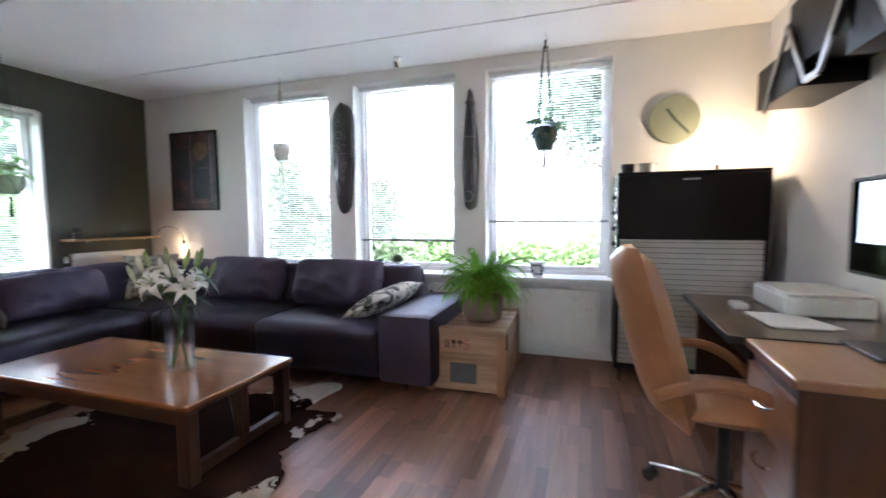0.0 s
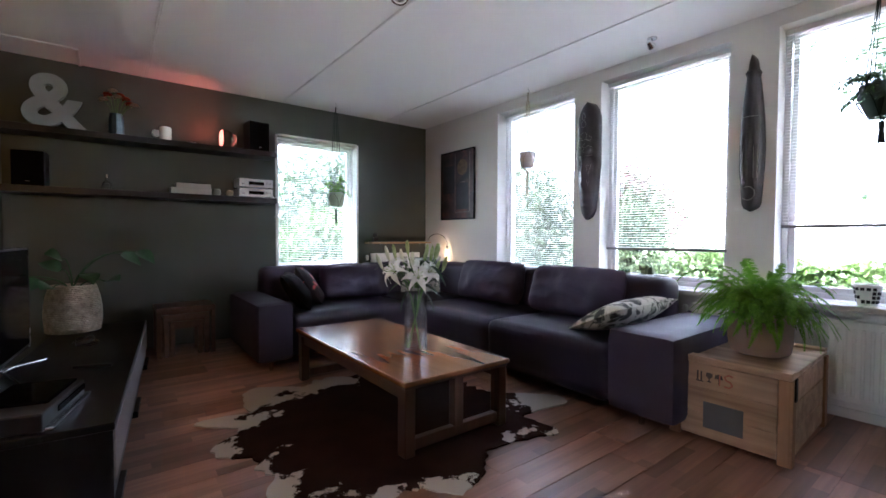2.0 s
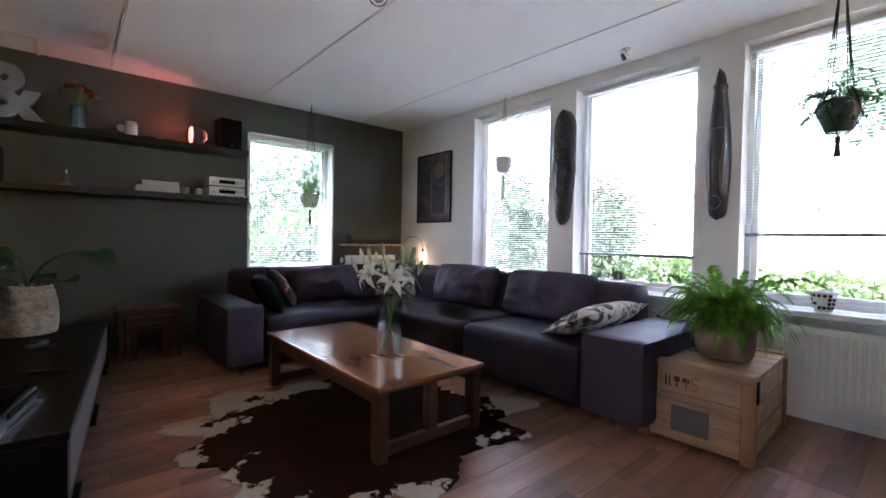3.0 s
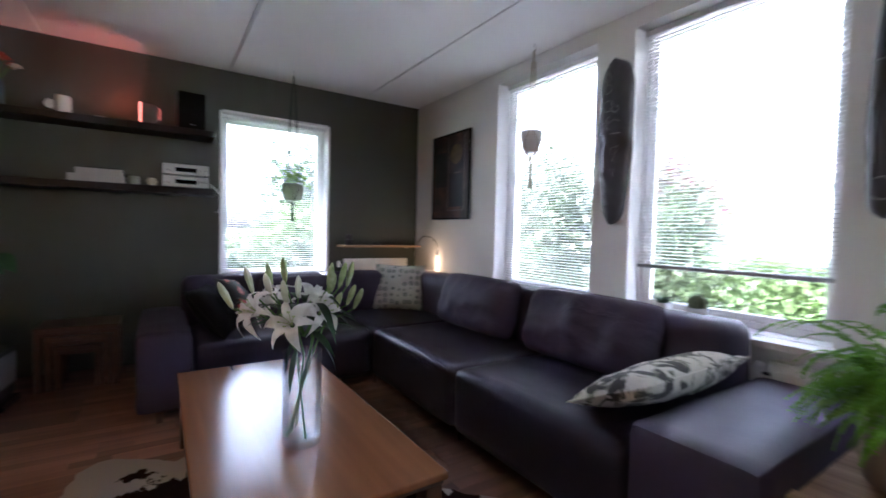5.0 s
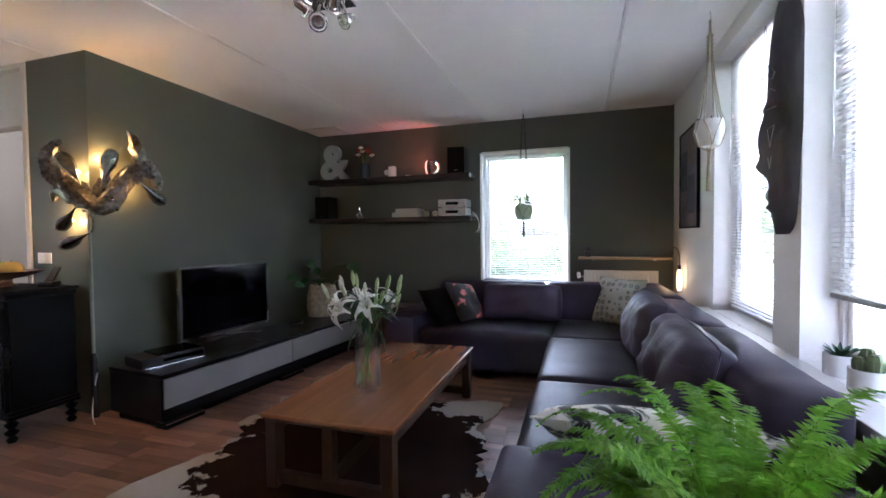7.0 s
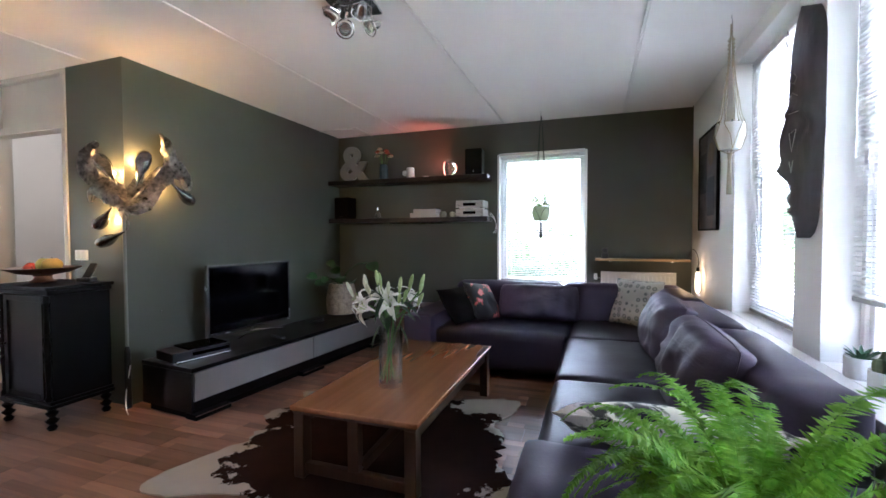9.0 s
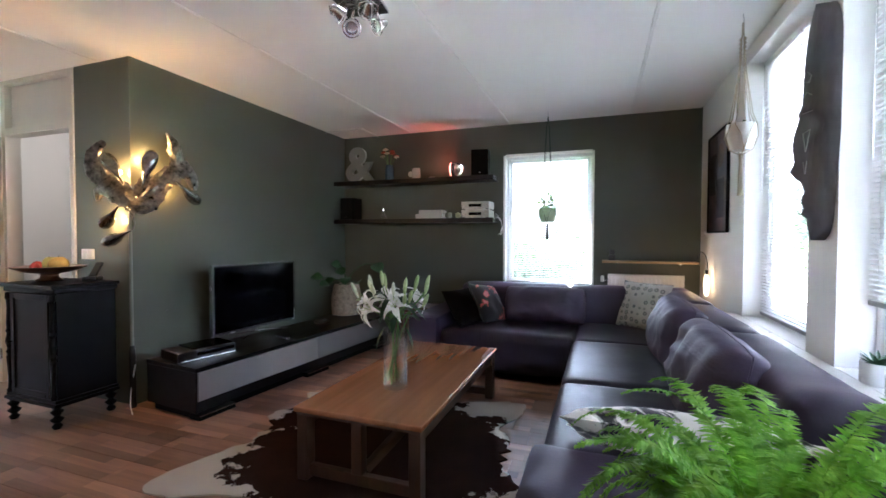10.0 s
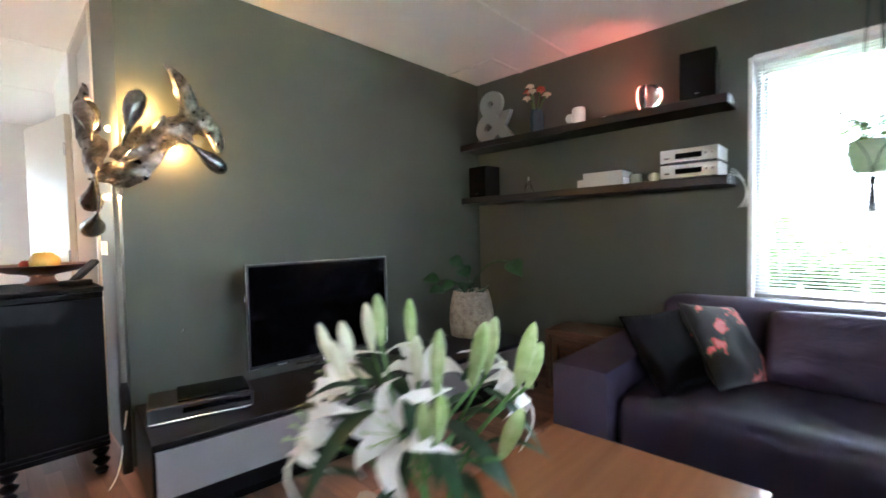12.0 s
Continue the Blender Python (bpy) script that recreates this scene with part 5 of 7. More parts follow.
# ---- hanging planters ----
def hanging_planter(x, y, pot_z, pot_r, pot_h, cord, potmat, label, plant, tassel, group="hanging planters", taper=0.75, knots=True):
    h = thing("hanging_planter", (x, y, H), label, "hanging planter", group)
    zt, zb = pot_z + pot_h - H, pot_z - H
    bm = tube([(0, 0, 0.0), (0, 0, -0.02), (0.012, 0, -0.03), (0.016, 0, -0.045), (0.01, 0, -0.058), (0, 0, -0.062), (-0.01, 0, -0.056)], 0.0025, 6)
    part("ceiling_hook", bm, METAL, h, "steel ceiling hook")
    prof = [(0, zb), (pot_r * taper * 0.85, zb), (pot_r * taper, zb + pot_h * 0.08), (pot_r, zb + pot_h * 0.6), (pot_r * 0.97, zt), (pot_r * 0.9, zt), (pot_r * 0.88, zt - 0.02), (0, zt - 0.025)]
    part("pot", lathe(prof, 28), potmat, h, smooth=True)
    part("soil", lathe([(0, zt - 0.016), (pot_r * 0.88, zt - 0.018)], 16), SOIL, h)
    bm = bmesh.new()
    split = zt + (-0.06 - zt) * (0.55 if plant == "succulent" else 0.9)
    tube([(0, 0, -0.055), (0, 0, -0.11)], 0.007, 6, bm)
    part("cord_loop", bm, cord, h)
    for k in range(4):
        a = math.pi / 4 + k * math.pi / 2
        c, s = math.cos(a), math.sin(a)
        for off in (-0.18, 0.18):
            bm = bmesh.new()
            c2, s2 = math.cos(a + off), math.sin(a + off)
            tube([(0.004 * c, 0.004 * s, -0.10), (0.02 * c, 0.02 * s, split), (pot_r * 0.75 * c2, pot_r * 0.75 * s2, zt + 0.05), (pot_r * 1.03 * c2, pot_r * 1.03 * s2, zt - 0.01), (pot_r * 1.05 * math.cos(a + off * 3.2), pot_r * 1.05 * math.sin(a + off * 3.2), zb + pot_h * 0.5), (pot_r * taper * 1.0 * math.cos(a + off * 4.2), pot_r * taper * 1.0 * math.sin(a + off * 4.2), zb + 0.004), (0, 0, zb - 0.03)], 0.0028 if knots else 0.002, 5, bm)
            part("cord", bm, cord, h)
        if knots:
            bm = bmesh.new()
            tube([((0.012 + 0.006 * (j % 2)) * c, (0.012 + 0.006 * (j % 2)) * s, -0.14 + (split + 0.16) * j / 14) for j in range(15)], [0.003 + 0.002 * (j % 2) for j in range(15)], 5, bm)
            part("knotted_braid", bm, cord, h)
    bm = tube([(0, 0, zb - 0.02), (0, 0, zb - 0.055)], [0.012, 0.012], 8)
    for k in range(10):
        a = k * 0.63
        r = 0.010
        tube([(r * 0.6 * math.cos(a), r * 0.6 * math.sin(a), zb - 0.05), (r * math.cos(a + 0.5), r * math.sin(a + 0.5), zb - 0.05 - tassel * 0.5), (r * 1.3 * math.cos(a + 0.2), r * 1.3 * math.sin(a + 0.2), zb - 0.05 - tassel)], 0.003, 4, bm)
    part("tassel", bm, cord, h)
    rng = random.Random(int(x * 100))
    if plant == "trailing":
        lime = x < -4
        for i in range(30):
            a = i * 2.39996 + rng.uniform(-0.3, 0.3)
            L = rng.uniform(0.07, 0.17) * (1.0 if lime else 1.25)
            up = rng.uniform(-0.05, 0.19) if lime else rng.uniform(-0.10, 0.14)
            d = Vector((math.cos(a), math.sin(a), 0))
            p = bezier(d * 0.02 + Vector((0, 0, zt - 0.01)), d * L * 0.3 + Vector((0, 0, zt + 0.05 + max(0, up) * 0.7)), d * L * 0.7 + Vector((0, 0, zt + 0.03 + up)), d * L * 1.1 + Vector((0, 0, zt + up - 0.03)), 14)
            bm = tube(p[::2], 0.0011, 4)
            for j in range(3, 14):
                dd = (p[j] - p[j - 1]).normalized()
                for s in (-1, 1):
                    side = (dd.cross(Vector((0.1, 0.2, 1))).normalized() * s + Vector((rng.uniform(-0.4, 0.4), rng.uniform(-0.4, 0.4), rng.uniform(-0.4, 0.6)))).normalized()
                    leaf_shape(bm, p[j], side + dd * 0.6, (0.2, 0, 1), rng.uniform(0.022, 0.038), 0.015, 3, 0.3)
            part("sprig", bm, LEAF if lime else MIDLEAF, h)
    else:
        bm = bmesh.new()
        for i in range(40):
            a = i * 2.39996
            r = pot_r * 0.75 * math.sqrt(i / 40)
            leaf_shape(bm, (r * math.cos(a), r * math.sin(a), zt - 0.012), (math.cos(a) * 0.6, math.sin(a) * 0.6, 1), (0, 0, 1), rng.uniform(0.02, 0.035), 0.014, 3, 0.1)
        part("succulent", bm, DARKLEAF, h)
    return h


GREENGLASS = leaf_mat("pale_green_pot", (0.5, 0.58, 0.42), (0.62, 0.68, 0.52), 0.3, 0.6)
DARKPOT = mat("dark_green_pot", (0.04, 0.065, 0.05), 0.45, var=0.2, scale=12, bump=0.2)
hanging_planter(-4.31, 3.375, 1.43, 0.095, 0.15, DARKCORD, GREENGLASS, "green potted plant hanging in dark cord before the small window", "trailing", 0.14, knots=False)
hanging_planter(-2.635, 4.70, 1.79, 0.08, 0.155, CORD, CERAMIC, "white ribbed pot with a succulent in a cream macrame hanger", "succulent", 0.22)
hanging_planter(-0.06, 4.52, 1.72, 0.095, 0.17, DARKCORD, DARKPOT, "dark green pot with a bushy plant in a dark macrame hanger", "trailing", 0.08, taper=0.62)


# ---- carved masks on the pillars ----
def mask(x, z0, z1, w, top_round, label, engraved):
    m = thing("carved_mask", (x, YN - 0.002, z0), label, "wall mask", "carved wooden masks", 180)
    hgt = z1 - z0
    bm = bmesh.new()
    n, k = 44, 14
    grid = []
    for j in range(n + 1):
        t = j / n
        if top_round:
            half = w / 2 * (0.52 + 0.48 * min(1, t / 0.45) ** 0.8) * max(0.0, 1 - max(0, (0.10 - t) / 0.10) ** 2) ** 0.5 * max(0.0, 1 - max(0, (t - 0.82) / 0.18) ** 2) ** 0.5
        else:
            half = w / 2 * (1 - 0.28 * max(0, (0.38 - t) / 0.38) ** 1.4 - 0.62 * max(0, (t - 0.38) / 0.55) ** 1.7) * max(0.0, 1 - max(0, (0.06 - t) / 0.06) ** 2.2) ** 0.5
            half = max(half, w * 0.17) if 0.1 < t < 0.97 else half
            half += w * 0.07 * math.exp(-((t - 0.885) / 0.012) ** 2)
            half *= max(0.0, 1 - max(0, (t - 0.96) / 0.04) ** 2) ** 0.5
        half = max(half, 0.002)
        row = []
        for i in range(k + 1):
            u = 2 * i / k - 1
            y = 0.075 * max(0.0, 1 - u * u) ** 0.6 * math.sin(math.pi * (0.1 + 0.8 * t)) ** 0.5 + 0.012 * math.sqrt(max(0, 1 - u ** 6))
            if top_round:
                y += 0.045 * math.exp(-(u / 0.25) ** 2) * (math.exp(-((t - 0.40) / 0.13) ** 2) + 0.8 * math.exp(-((t - 0.29) / 0.03) ** 2))
                y -= 0.03 * math.exp(-((abs(u) - 0.5) / 0.22) ** 2) * math.exp(-((t - 0.48) / 0.05) ** 2)
                y += 0.03 * math.exp(-(u / 0.5) ** 2) * (math.exp(-((t - 0.17) / 0.015) ** 2) + math.exp(-((t - 0.12) / 0.015) ** 2))
                y += 0.02 * math.exp(-((t - 0.545) / 0.02) ** 2) * math.exp(-((abs(u) - 0.45) / 0.4) ** 2)
            else:
                y += 0.018 * math.exp(-(u / 0.2) ** 2) * math.exp(-((t - 0.36) / 0.16) ** 2)
                y += 0.010 * (1 if 0.14 < t < 0.5 and 0.35 < abs(u) < 0.6 else 0)
                y += 0.014 * math.exp(-((t - 0.65) / 0.008) ** 2) + 0.02 * math.exp(-((t - 0.88) / 0.01) ** 2)
            row.append(bm.verts.new((u * half, y, t * hgt)))
        grid.append(row)
    for j in range(n):
        for i in range(k):
            bm.faces.new((grid[j][i], grid[j + 1][i], grid[j + 1][i + 1], grid[j][i + 1]))
    edge = [r[0] for r in grid] + [r[-1] for r in reversed(grid)]
    back = [bm.verts.new((v.co.x, 0.0, v.co.z)) for v in edge]
    for i in range(len(edge)):
        j = (i + 1) % len(edge)
        bm.faces.new((edge[i], back[i], back[j], edge[j]))
    part("carving", bm, EBONY, m, smooth=True)
    if engraved:
        bm = bmesh.new()
        def line(pts, r=0.0018):
            tube([(x, 0.094 + 0.022 * (1 - (x / 0.1) ** 2) - 0.012, z * hgt) for x, z in pts], r, 4, bm)
        for zc, r in ((0.80, 0.026), (0.70, 0.034)):
            line([(r * math.cos(a), zc + r * 0.95 * math.sin(a)) for a in [i * math.pi / 8 for i in range(17)]])
        for sd in (-1, 1):
            line([(0.0, 0.90), (sd * 0.02, 0.865), (0.0, 0.83)])
            line([(sd * 0.03, 0.67), (sd * 0.06, 0.655), (sd * 0.075, 0.68), (sd * 0.055, 0.70)])
            line([(sd * 0.02, 0.60), (sd * 0.05, 0.62), (sd * 0.08, 0.60)])
            line([(sd * 0.025, 0.535), (sd * 0.085, 0.535)])
            line([(sd * 0.075, 0.46), (sd * 0.03, 0.45), (sd * 0.05, 0.37), (sd * 0.075, 0.46)])
            line([(sd * 0.06, 0.33), (sd * 0.05, 0.28), (sd * 0.035, 0.33)])
        for k in range(4):
            line([(-0.012 + 0.024 * (k % 2), 0.64 - 0.02 * k), (0.012 - 0.024 * (k % 2), 0.62 - 0.02 * k)])
        tagged(part("engraving", bm, CHALK, m, "pale engraved lines"), kind="stuff")
    else:
        bm = tube([(0.040 * math.cos(a), 0.078 + 0.006 * math.sin(a), 0.115 * hgt + 0.046 * math.sin(a)) for a in [radians(60 + i * 20) for i in range(14)]], 0.0035, 5)
        for sd in (-1, 1):
            tube([(sd * 0.03, 0.085, 0.42 * hgt), (sd * 0.032, 0.09, 0.30 * hgt), (sd * 0.03, 0.086, 0.21 * hgt)], 0.0025, 4, bm)
            tube([(sd * 0.052, 0.076, 0.42 * hgt), (sd * 0.054, 0.08, 0.30 * hgt), (sd * 0.05, 0.076, 0.21 * hgt)], 0.0025, 4, bm)
            tube([(0, 0.094, 0.60 * hgt), (sd * 0.05, 0.080, 0.60 * hgt)], 0.0022, 4, bm)
        part("engraving", bm, CHALK, m, "pale carved crescent")
    return m


mask(-2.035, 1.255, 2.335, 0.245, True, "tall rounded dark wood mask with a carved face", True)
mask(-0.742, 1.275, 2.345, 0.155, False, "tall narrow pointed dark wood mask on the pillar", False)


# ---- framed picture ----
def picture():
    p = thing("picture", (-3.965, YN - 0.002, 1.75), "dark brown abstract picture in a thin black frame", "picture", rz=180)
    w, h = 0.335, 0.44
    m = bpy.data.materials.new("abstract_painting")
    m.use_nodes = True
    nt = m.node_tree
    b = nt.nodes["Principled BSDF"]
    b.inputs["Roughness"].default_value = 0.35
    tc = nt.nodes.new("ShaderNodeTexCoord")
    sp = nt.nodes.new("ShaderNodeSeparateXYZ")
    nt.links.new(tc.outputs["Object"], sp.inputs[0])
    n = nt.nodes.new("ShaderNodeTexNoise")
    n.inputs["Scale"].default_value = 5
    n.inputs["Detail"].default_value = 6
    nt.links.new(tc.outputs["Object"], n.inputs["Vector"])
    r = nt.nodes.new("ShaderNodeValToRGB")
    e = r.color_ramp.elements
    e[0].position, e[0].color = 0.35, (0.018, 0.013, 0.016, 1)
    e[1].position, e[1].color = 0.7, (0.16, 0.06, 0.035, 1)
    x = e.new(0.52)
    x.color = (0.06, 0.03, 0.028, 1)
    nt.links.new(n.outputs["Fac"], r.inputs[0])
    nt.links.new(r.outputs[0], b.inputs["Base Color"])
    part("canvas", boxm(-w + 0.014, w - 0.014, 0.004, 0.014, -h + 0.014, h - 0.014), m, p)
    STRIPE = mat("brushed_pale_paint", (0.17, 0.13, 0.12), 0.5, var=0.5, scale=20)
    GOLD = mat("brushed_ochre_paint", (0.14, 0.085, 0.035), 0.5, var=0.5, scale=15)
    DUSK = mat("dark_painted_block", (0.03, 0.024, 0.032), 0.5, var=0.5, scale=9)
    bm = bmesh.new()
    box(bm, 0.035, 0.047, 0.0145, 0.0155, -0.34, 0.40)
    box(bm, -0.25, -0.238, 0.0145, 0.0155, -0.34, 0.40)
    box(bm, -0.237, 0.034, 0.0145, 0.0155, -0.35, -0.342)
    box(bm, -0.16, -0.06, 0.0145, 0.0155, 0.03, 0.037)
    part("painted_stripe", bm, STRIPE, p, "pale painted stripes")
    part("painted_disc", lathe([(0, 0.0145), (0.10, 0.0145), (0.10, 0.0155), (0, 0.0155)], 28, m=Matrix.Translation((-0.10, 0, 0.22)) @ Matrix.Rotation(radians(-90), 4, "X")), GOLD, p, "dim ochre disc")
    part("painted_block", boxm(0.055, 0.30, 0.0145, 0.0153, -0.1, 0.26), DUSK, p)
    part("painted_block", boxm(-0.22, 0.02, 0.0145, 0.0153, -0.31, 0.02), DUSK, p)
    bm = bmesh.new()
    for s in ((-w, -w + 0.016, -h, h), (w - 0.016, w, -h, h), (-w + 0.016, w - 0.016, -h, -h + 0.016), (-w + 0.016, w - 0.016, h - 0.016, h)):
        box(bm, s[0], s[1], 0, 0.024, s[2], s[3], 0.002)
    part("frame", bm, BLACKPAINT, p)


picture()


# ---- wall clock ----
def clock():
    c = thing("wall_clock", (0.888, YN - 0.002, 1.955), "large round pale green wall clock on the white wall", "clock", rz=180)
    FACE = mat("pale_green_dial", (0.3, 0.33, 0.24), 0.5, var=0.05, bump=0.05)
    R = Matrix.Rotation(radians(-90), 4, "X")
    part("face", lathe([(0, 0.0), (0.185, 0.0), (0.188, 0.012), (0.18, 0.028), (0.0, 0.028)], 48, m=R), FACE, c, smooth=True)
    bm = bmesh.new()
    for a, L, w in ((35, 0.10, 0.010), (222, 0.15, 0.008)):
        d = Vector((math.sin(radians(a)), 0, math.cos(radians(a))))
        vs = box(bm, -w, w, 0.031, 0.034, -0.02, L)
        bmesh.ops.transform(bm, matrix=Matrix.Rotation(radians(a), 4, "Y"), verts=vs)
    part("pointer", bm, DARKPOT, c, "dark green clock pointers")


clock()


# ---- nest of tables ----
def nest():
    for i, (w, d, h) in enumerate(((0.47, 0.36, 0.45), (0.36, 0.31, 0.38), (0.26, 0.26, 0.31))):
        t = thing("nest_table", (-4.36 + 0.012 * i, 1.875, 0), ("largest", "middle", "smallest")[i] + " dark brown table of a nest by the green wall", "side table", "nest of tables")
        part("tabletop", boxm(-d / 2, d / 2, -w / 2, w / 2, h - 0.035, h, 0.004), NESTWOOD, t)
        for sx in (-1, 1):
            for sy in (-1, 1):
                x, y = sx * (d / 2 - 0.024), sy * (w / 2 - 0.02)
                part("leg", boxm(x - 0.02, x + 0.02, y - 0.018, y + 0.018, 0, h - 0.035, 0.003), NESTWOOD, t)
        part("rail", boxm(d / 2 - 0.03, d / 2 - 0.016, -w / 2 + 0.038, w / 2 - 0.038, h - 0.065, h - 0.036, 0.002), NESTWOOD, t)


nest()


# ---- basket with a rubber plant ----
def basket():
    ROPE = mat("woven_basket_rope", (0.4, 0.34, 0.27), 0.9, var=0.2, scale=25, bump=1.0, fine=90, dirt=(0.24, 0.19, 0.14))
    b = thing("woven_basket", (-3.98, 1.10, 0.367), "round pale woven rope basket on the media bench", "basket")
    def rad(t):
        return 0.158 + 0.018 * math.sin(math.pi * (t * 0.85 + 0.12)) - 0.022 * t ** 3
    rows = 26
    bm = bmesh.new()
    n = 56
    grid = []
    hgt = 0.35
    for j in range(rows * 2 + 1):
        t = j / (rows * 2)
        r = rad(t) + (0.0035 if j % 2 else 0)
        grid.append([bm.verts.new(((r + 0.0012 * math.sin(i * 2.1 + j)) * math.cos(2 * math.pi * i / n), (r + 0.0012 * math.sin(i * 2.1 + j)) * math.sin(2 * math.pi * i / n), t * hgt)) for i in range(n)])
    slot = {i % n for c in (6, 34) for i in range(c - 2, c + 3)}
    for j in range(rows * 2):
        for i in range(n):
            if i in slot and 43 <= j < 47:
                continue
            bm.faces.new((grid[j][i], grid[j][(i + 1) % n], grid[j + 1][(i + 1) % n], grid[j + 1][i]))
    inner = []
    for j in (rows * 2, 30):
        t = j / (rows * 2)
        inner.append([bm.verts.new(((rad(t) - 0.01) * math.cos(2 * math.pi * i / n), (rad(t) - 0.01) * math.sin(2 * math.pi * i / n), t * hgt)) for i in range(n)])
    for i in range(n):
        k = (i + 1) % n
        bm.faces.new((grid[-1][i], grid[-1][k], inner[0][k], inner[0][i]))
        bm.faces.new((inner[0][i], inner[0][k], inner[1][k], inner[1][i]))
    bm.faces.new(inner[1])
    bm.faces.new(grid[0][::-1])
    part("weave", bm, ROPE, b)
    p = thing("rubber_plant", (-3.98, 1.10, 0.58), "dark round-leaved plant with bare curving stems in the woven basket", "plant")
    part("soil", lathe([(0, 0.075), (0.12, 0.07)], 16), SOIL, p)
    ends = [(0.03, -0.06, 0.33), (0.03, 0.40, 0.38), (0.12, 0.20, 0.16), (0.12, 0.08, 0.22), (-0.06, -0.08, 0.24), (0.0, -0.18, 0.17), (0.08, -0.28, 0.20), (-0.08, 0.30, 0.36), (0.2, -0.10, 0.14)]
    for i, (x, y, z) in enumerate(ends):
        s = tube(bezier((0.01 * i - 0.03, 0, 0.07), (0.02, 0.0, z * 0.6), (x * 0.5, y * 0.5, z + 0.06), (x, y, z), 8), 0.004, 6)
        part("stem", s, DARKLEAF, p)
        bm = bmesh.new()
        d = Vector((x, y, 0.05)).normalized()
        leaf_shape(bm, (x, y, z), d + Vector((0.5, 0, -0.5 if i % 2 else 0.25)), (0.6, 0.2, 0.8), 0.16, 0.13, 7, 0.4, 0.3)
        part("leaf", bm, DARKLEAF, p, smooth=True)


basket()


# ---- things on the shelves ----
def speaker(at, w, h, d, rz, label):
    s = thing("speaker", at, label, "speaker", "black bookshelf speakers", rz)
    part("cabinet", boxm(-d / 2, d / 2 - 0.012, -w / 2, w / 2, 0, h, 0.003), BLACKWOOD, s)
    part("grille", boxm(d / 2 - 0.012, d / 2, -w / 2 + 0.003, w / 2 - 0.003, 0.003, h - 0.003, 0.005), BLACKCLOTH, s)
    part("badge", boxm(d / 2, d / 2 + 0.001, -0.014, 0.014, 0.03, 0.035), METAL, s, "small bright badge")


speaker((-4.53, 2.58, 1.985), 0.20, 0.30, 0.2, 6, "black bookshelf speaker on the end of the upper shelf")
speaker((-4.53, 0.82, 1.495), 0.2, 0.28, 0.2, -5, "black bookshelf speaker in the dark end of the lower shelf")


def text_thing(body, size, depth):
    cu = bpy.data.curves.new("t", "FONT")
    cu.body, cu.size, cu.extrude, cu.align_x, cu.offset = body, size, depth, "CENTER", size * 0.028
    cu.bevel_depth = 0.002
    tmp = bpy.data.objects.new("t", cu)
    scene.collection.objects.link(tmp)
    me = bpy.data.meshes.new_from_object(tmp.evaluated_get(bpy.context.evaluated_depsgraph_get()))
    bpy.data.objects.remove(tmp)
    return me


amp_ob = thing("ampersand_sign", (-4.50, 0.965, 1.985), "pale grey free-standing ampersand on the upper black shelf", "decoration")
me = text_thing("&", 0.51, 0.022)
zmin = min(v.co.y for v in me.vertices)
zmax = max(v.co.y for v in me.vertices)
sc = 0.44 / (zmax - zmin)
me.transform(Matrix.Rotation(radians(90), 4, "Z") @ Matrix.Rotation(radians(90), 4, "X") @ Matrix.Diagonal((sc, sc, 1, 1)) @ Matrix.Translation((0, -zmin, 0)))
me.materials.append(PALESTONE)
o = new("letter", me)
o.parent = amp_ob

BLUEVASE = mat("blue_grey_glazed_vase", (0.07, 0.11, 0.14), 0.25, var=0.15, scale=12)
v = thing("flower_vase", (-4.52, 1.39, 1.985), "blue-grey fluted vase of red and cream flowers on the shelf", "vase")
bm = lathe([(0, 0), (0.05, 0), (0.055, 0.02), (0.055, 0.14), (0.045, 0.18), (0.05, 0.19), (0.042, 0.19), (0.0, 0.17)], 36)
for w in bm.verts:
    a = math.atan2(w.co.y, w.co.x)
    w.co.x *= 1 + 0.04 * math.cos(9 * a)
    w.co.y *= 1 + 0.04 * math.cos(9 * a)
part("body", bm, BLUEVASE, v, smooth=True)
fl = thing("shelf_flowers", (-4.52, 1.39, 2.14), "red, orange and cream flowers in the blue-grey vase", "flowers")
REDP = leaf_mat("red_petal", (0.35, 0.03, 0.02), (0.6, 0.12, 0.05), 0.6, 0.2)
CREAMP = leaf_mat("cream_petal", (0.6, 0.5, 0.36), (0.75, 0.68, 0.55), 0.6, 0.2)
for i, (y, z, x, mm) in enumerate(((-0.06, 0.19, 0.03, REDP), (-0.02, 0.22, 0.06, CREAMP), (0.03, 0.21, -0.02, REDP), (0.07, 0.17, 0.04, REDP), (0.13, 0.12, 0.06, CREAMP), (-0.09, 0.15, 0.0, CREAMP), (0.01, 0.17, 0.08, CREAMP), (0.10, 0.14, 0.0, REDP))):
    part("stem", tube(bezier((0, 0, -0.1), (x * 0.3, y * 0.2, 0.05), (x * 0.8, y * 0.7, z * 0.9), (x, y, z), 6), 0.0025, 5), STEM, fl)
    bm = bmesh.new()
    for k in range(14):
        a = k * 2.4
        leaf_shape(bm, (x, y, z - 0.01), (math.cos(a), math.sin(a), 1.4 - k * 0.1), (0, 0, 1), 0.048, 0.034, 3, 0.3, 0.5)
    part("flower", bm, mm, fl, smooth=True)

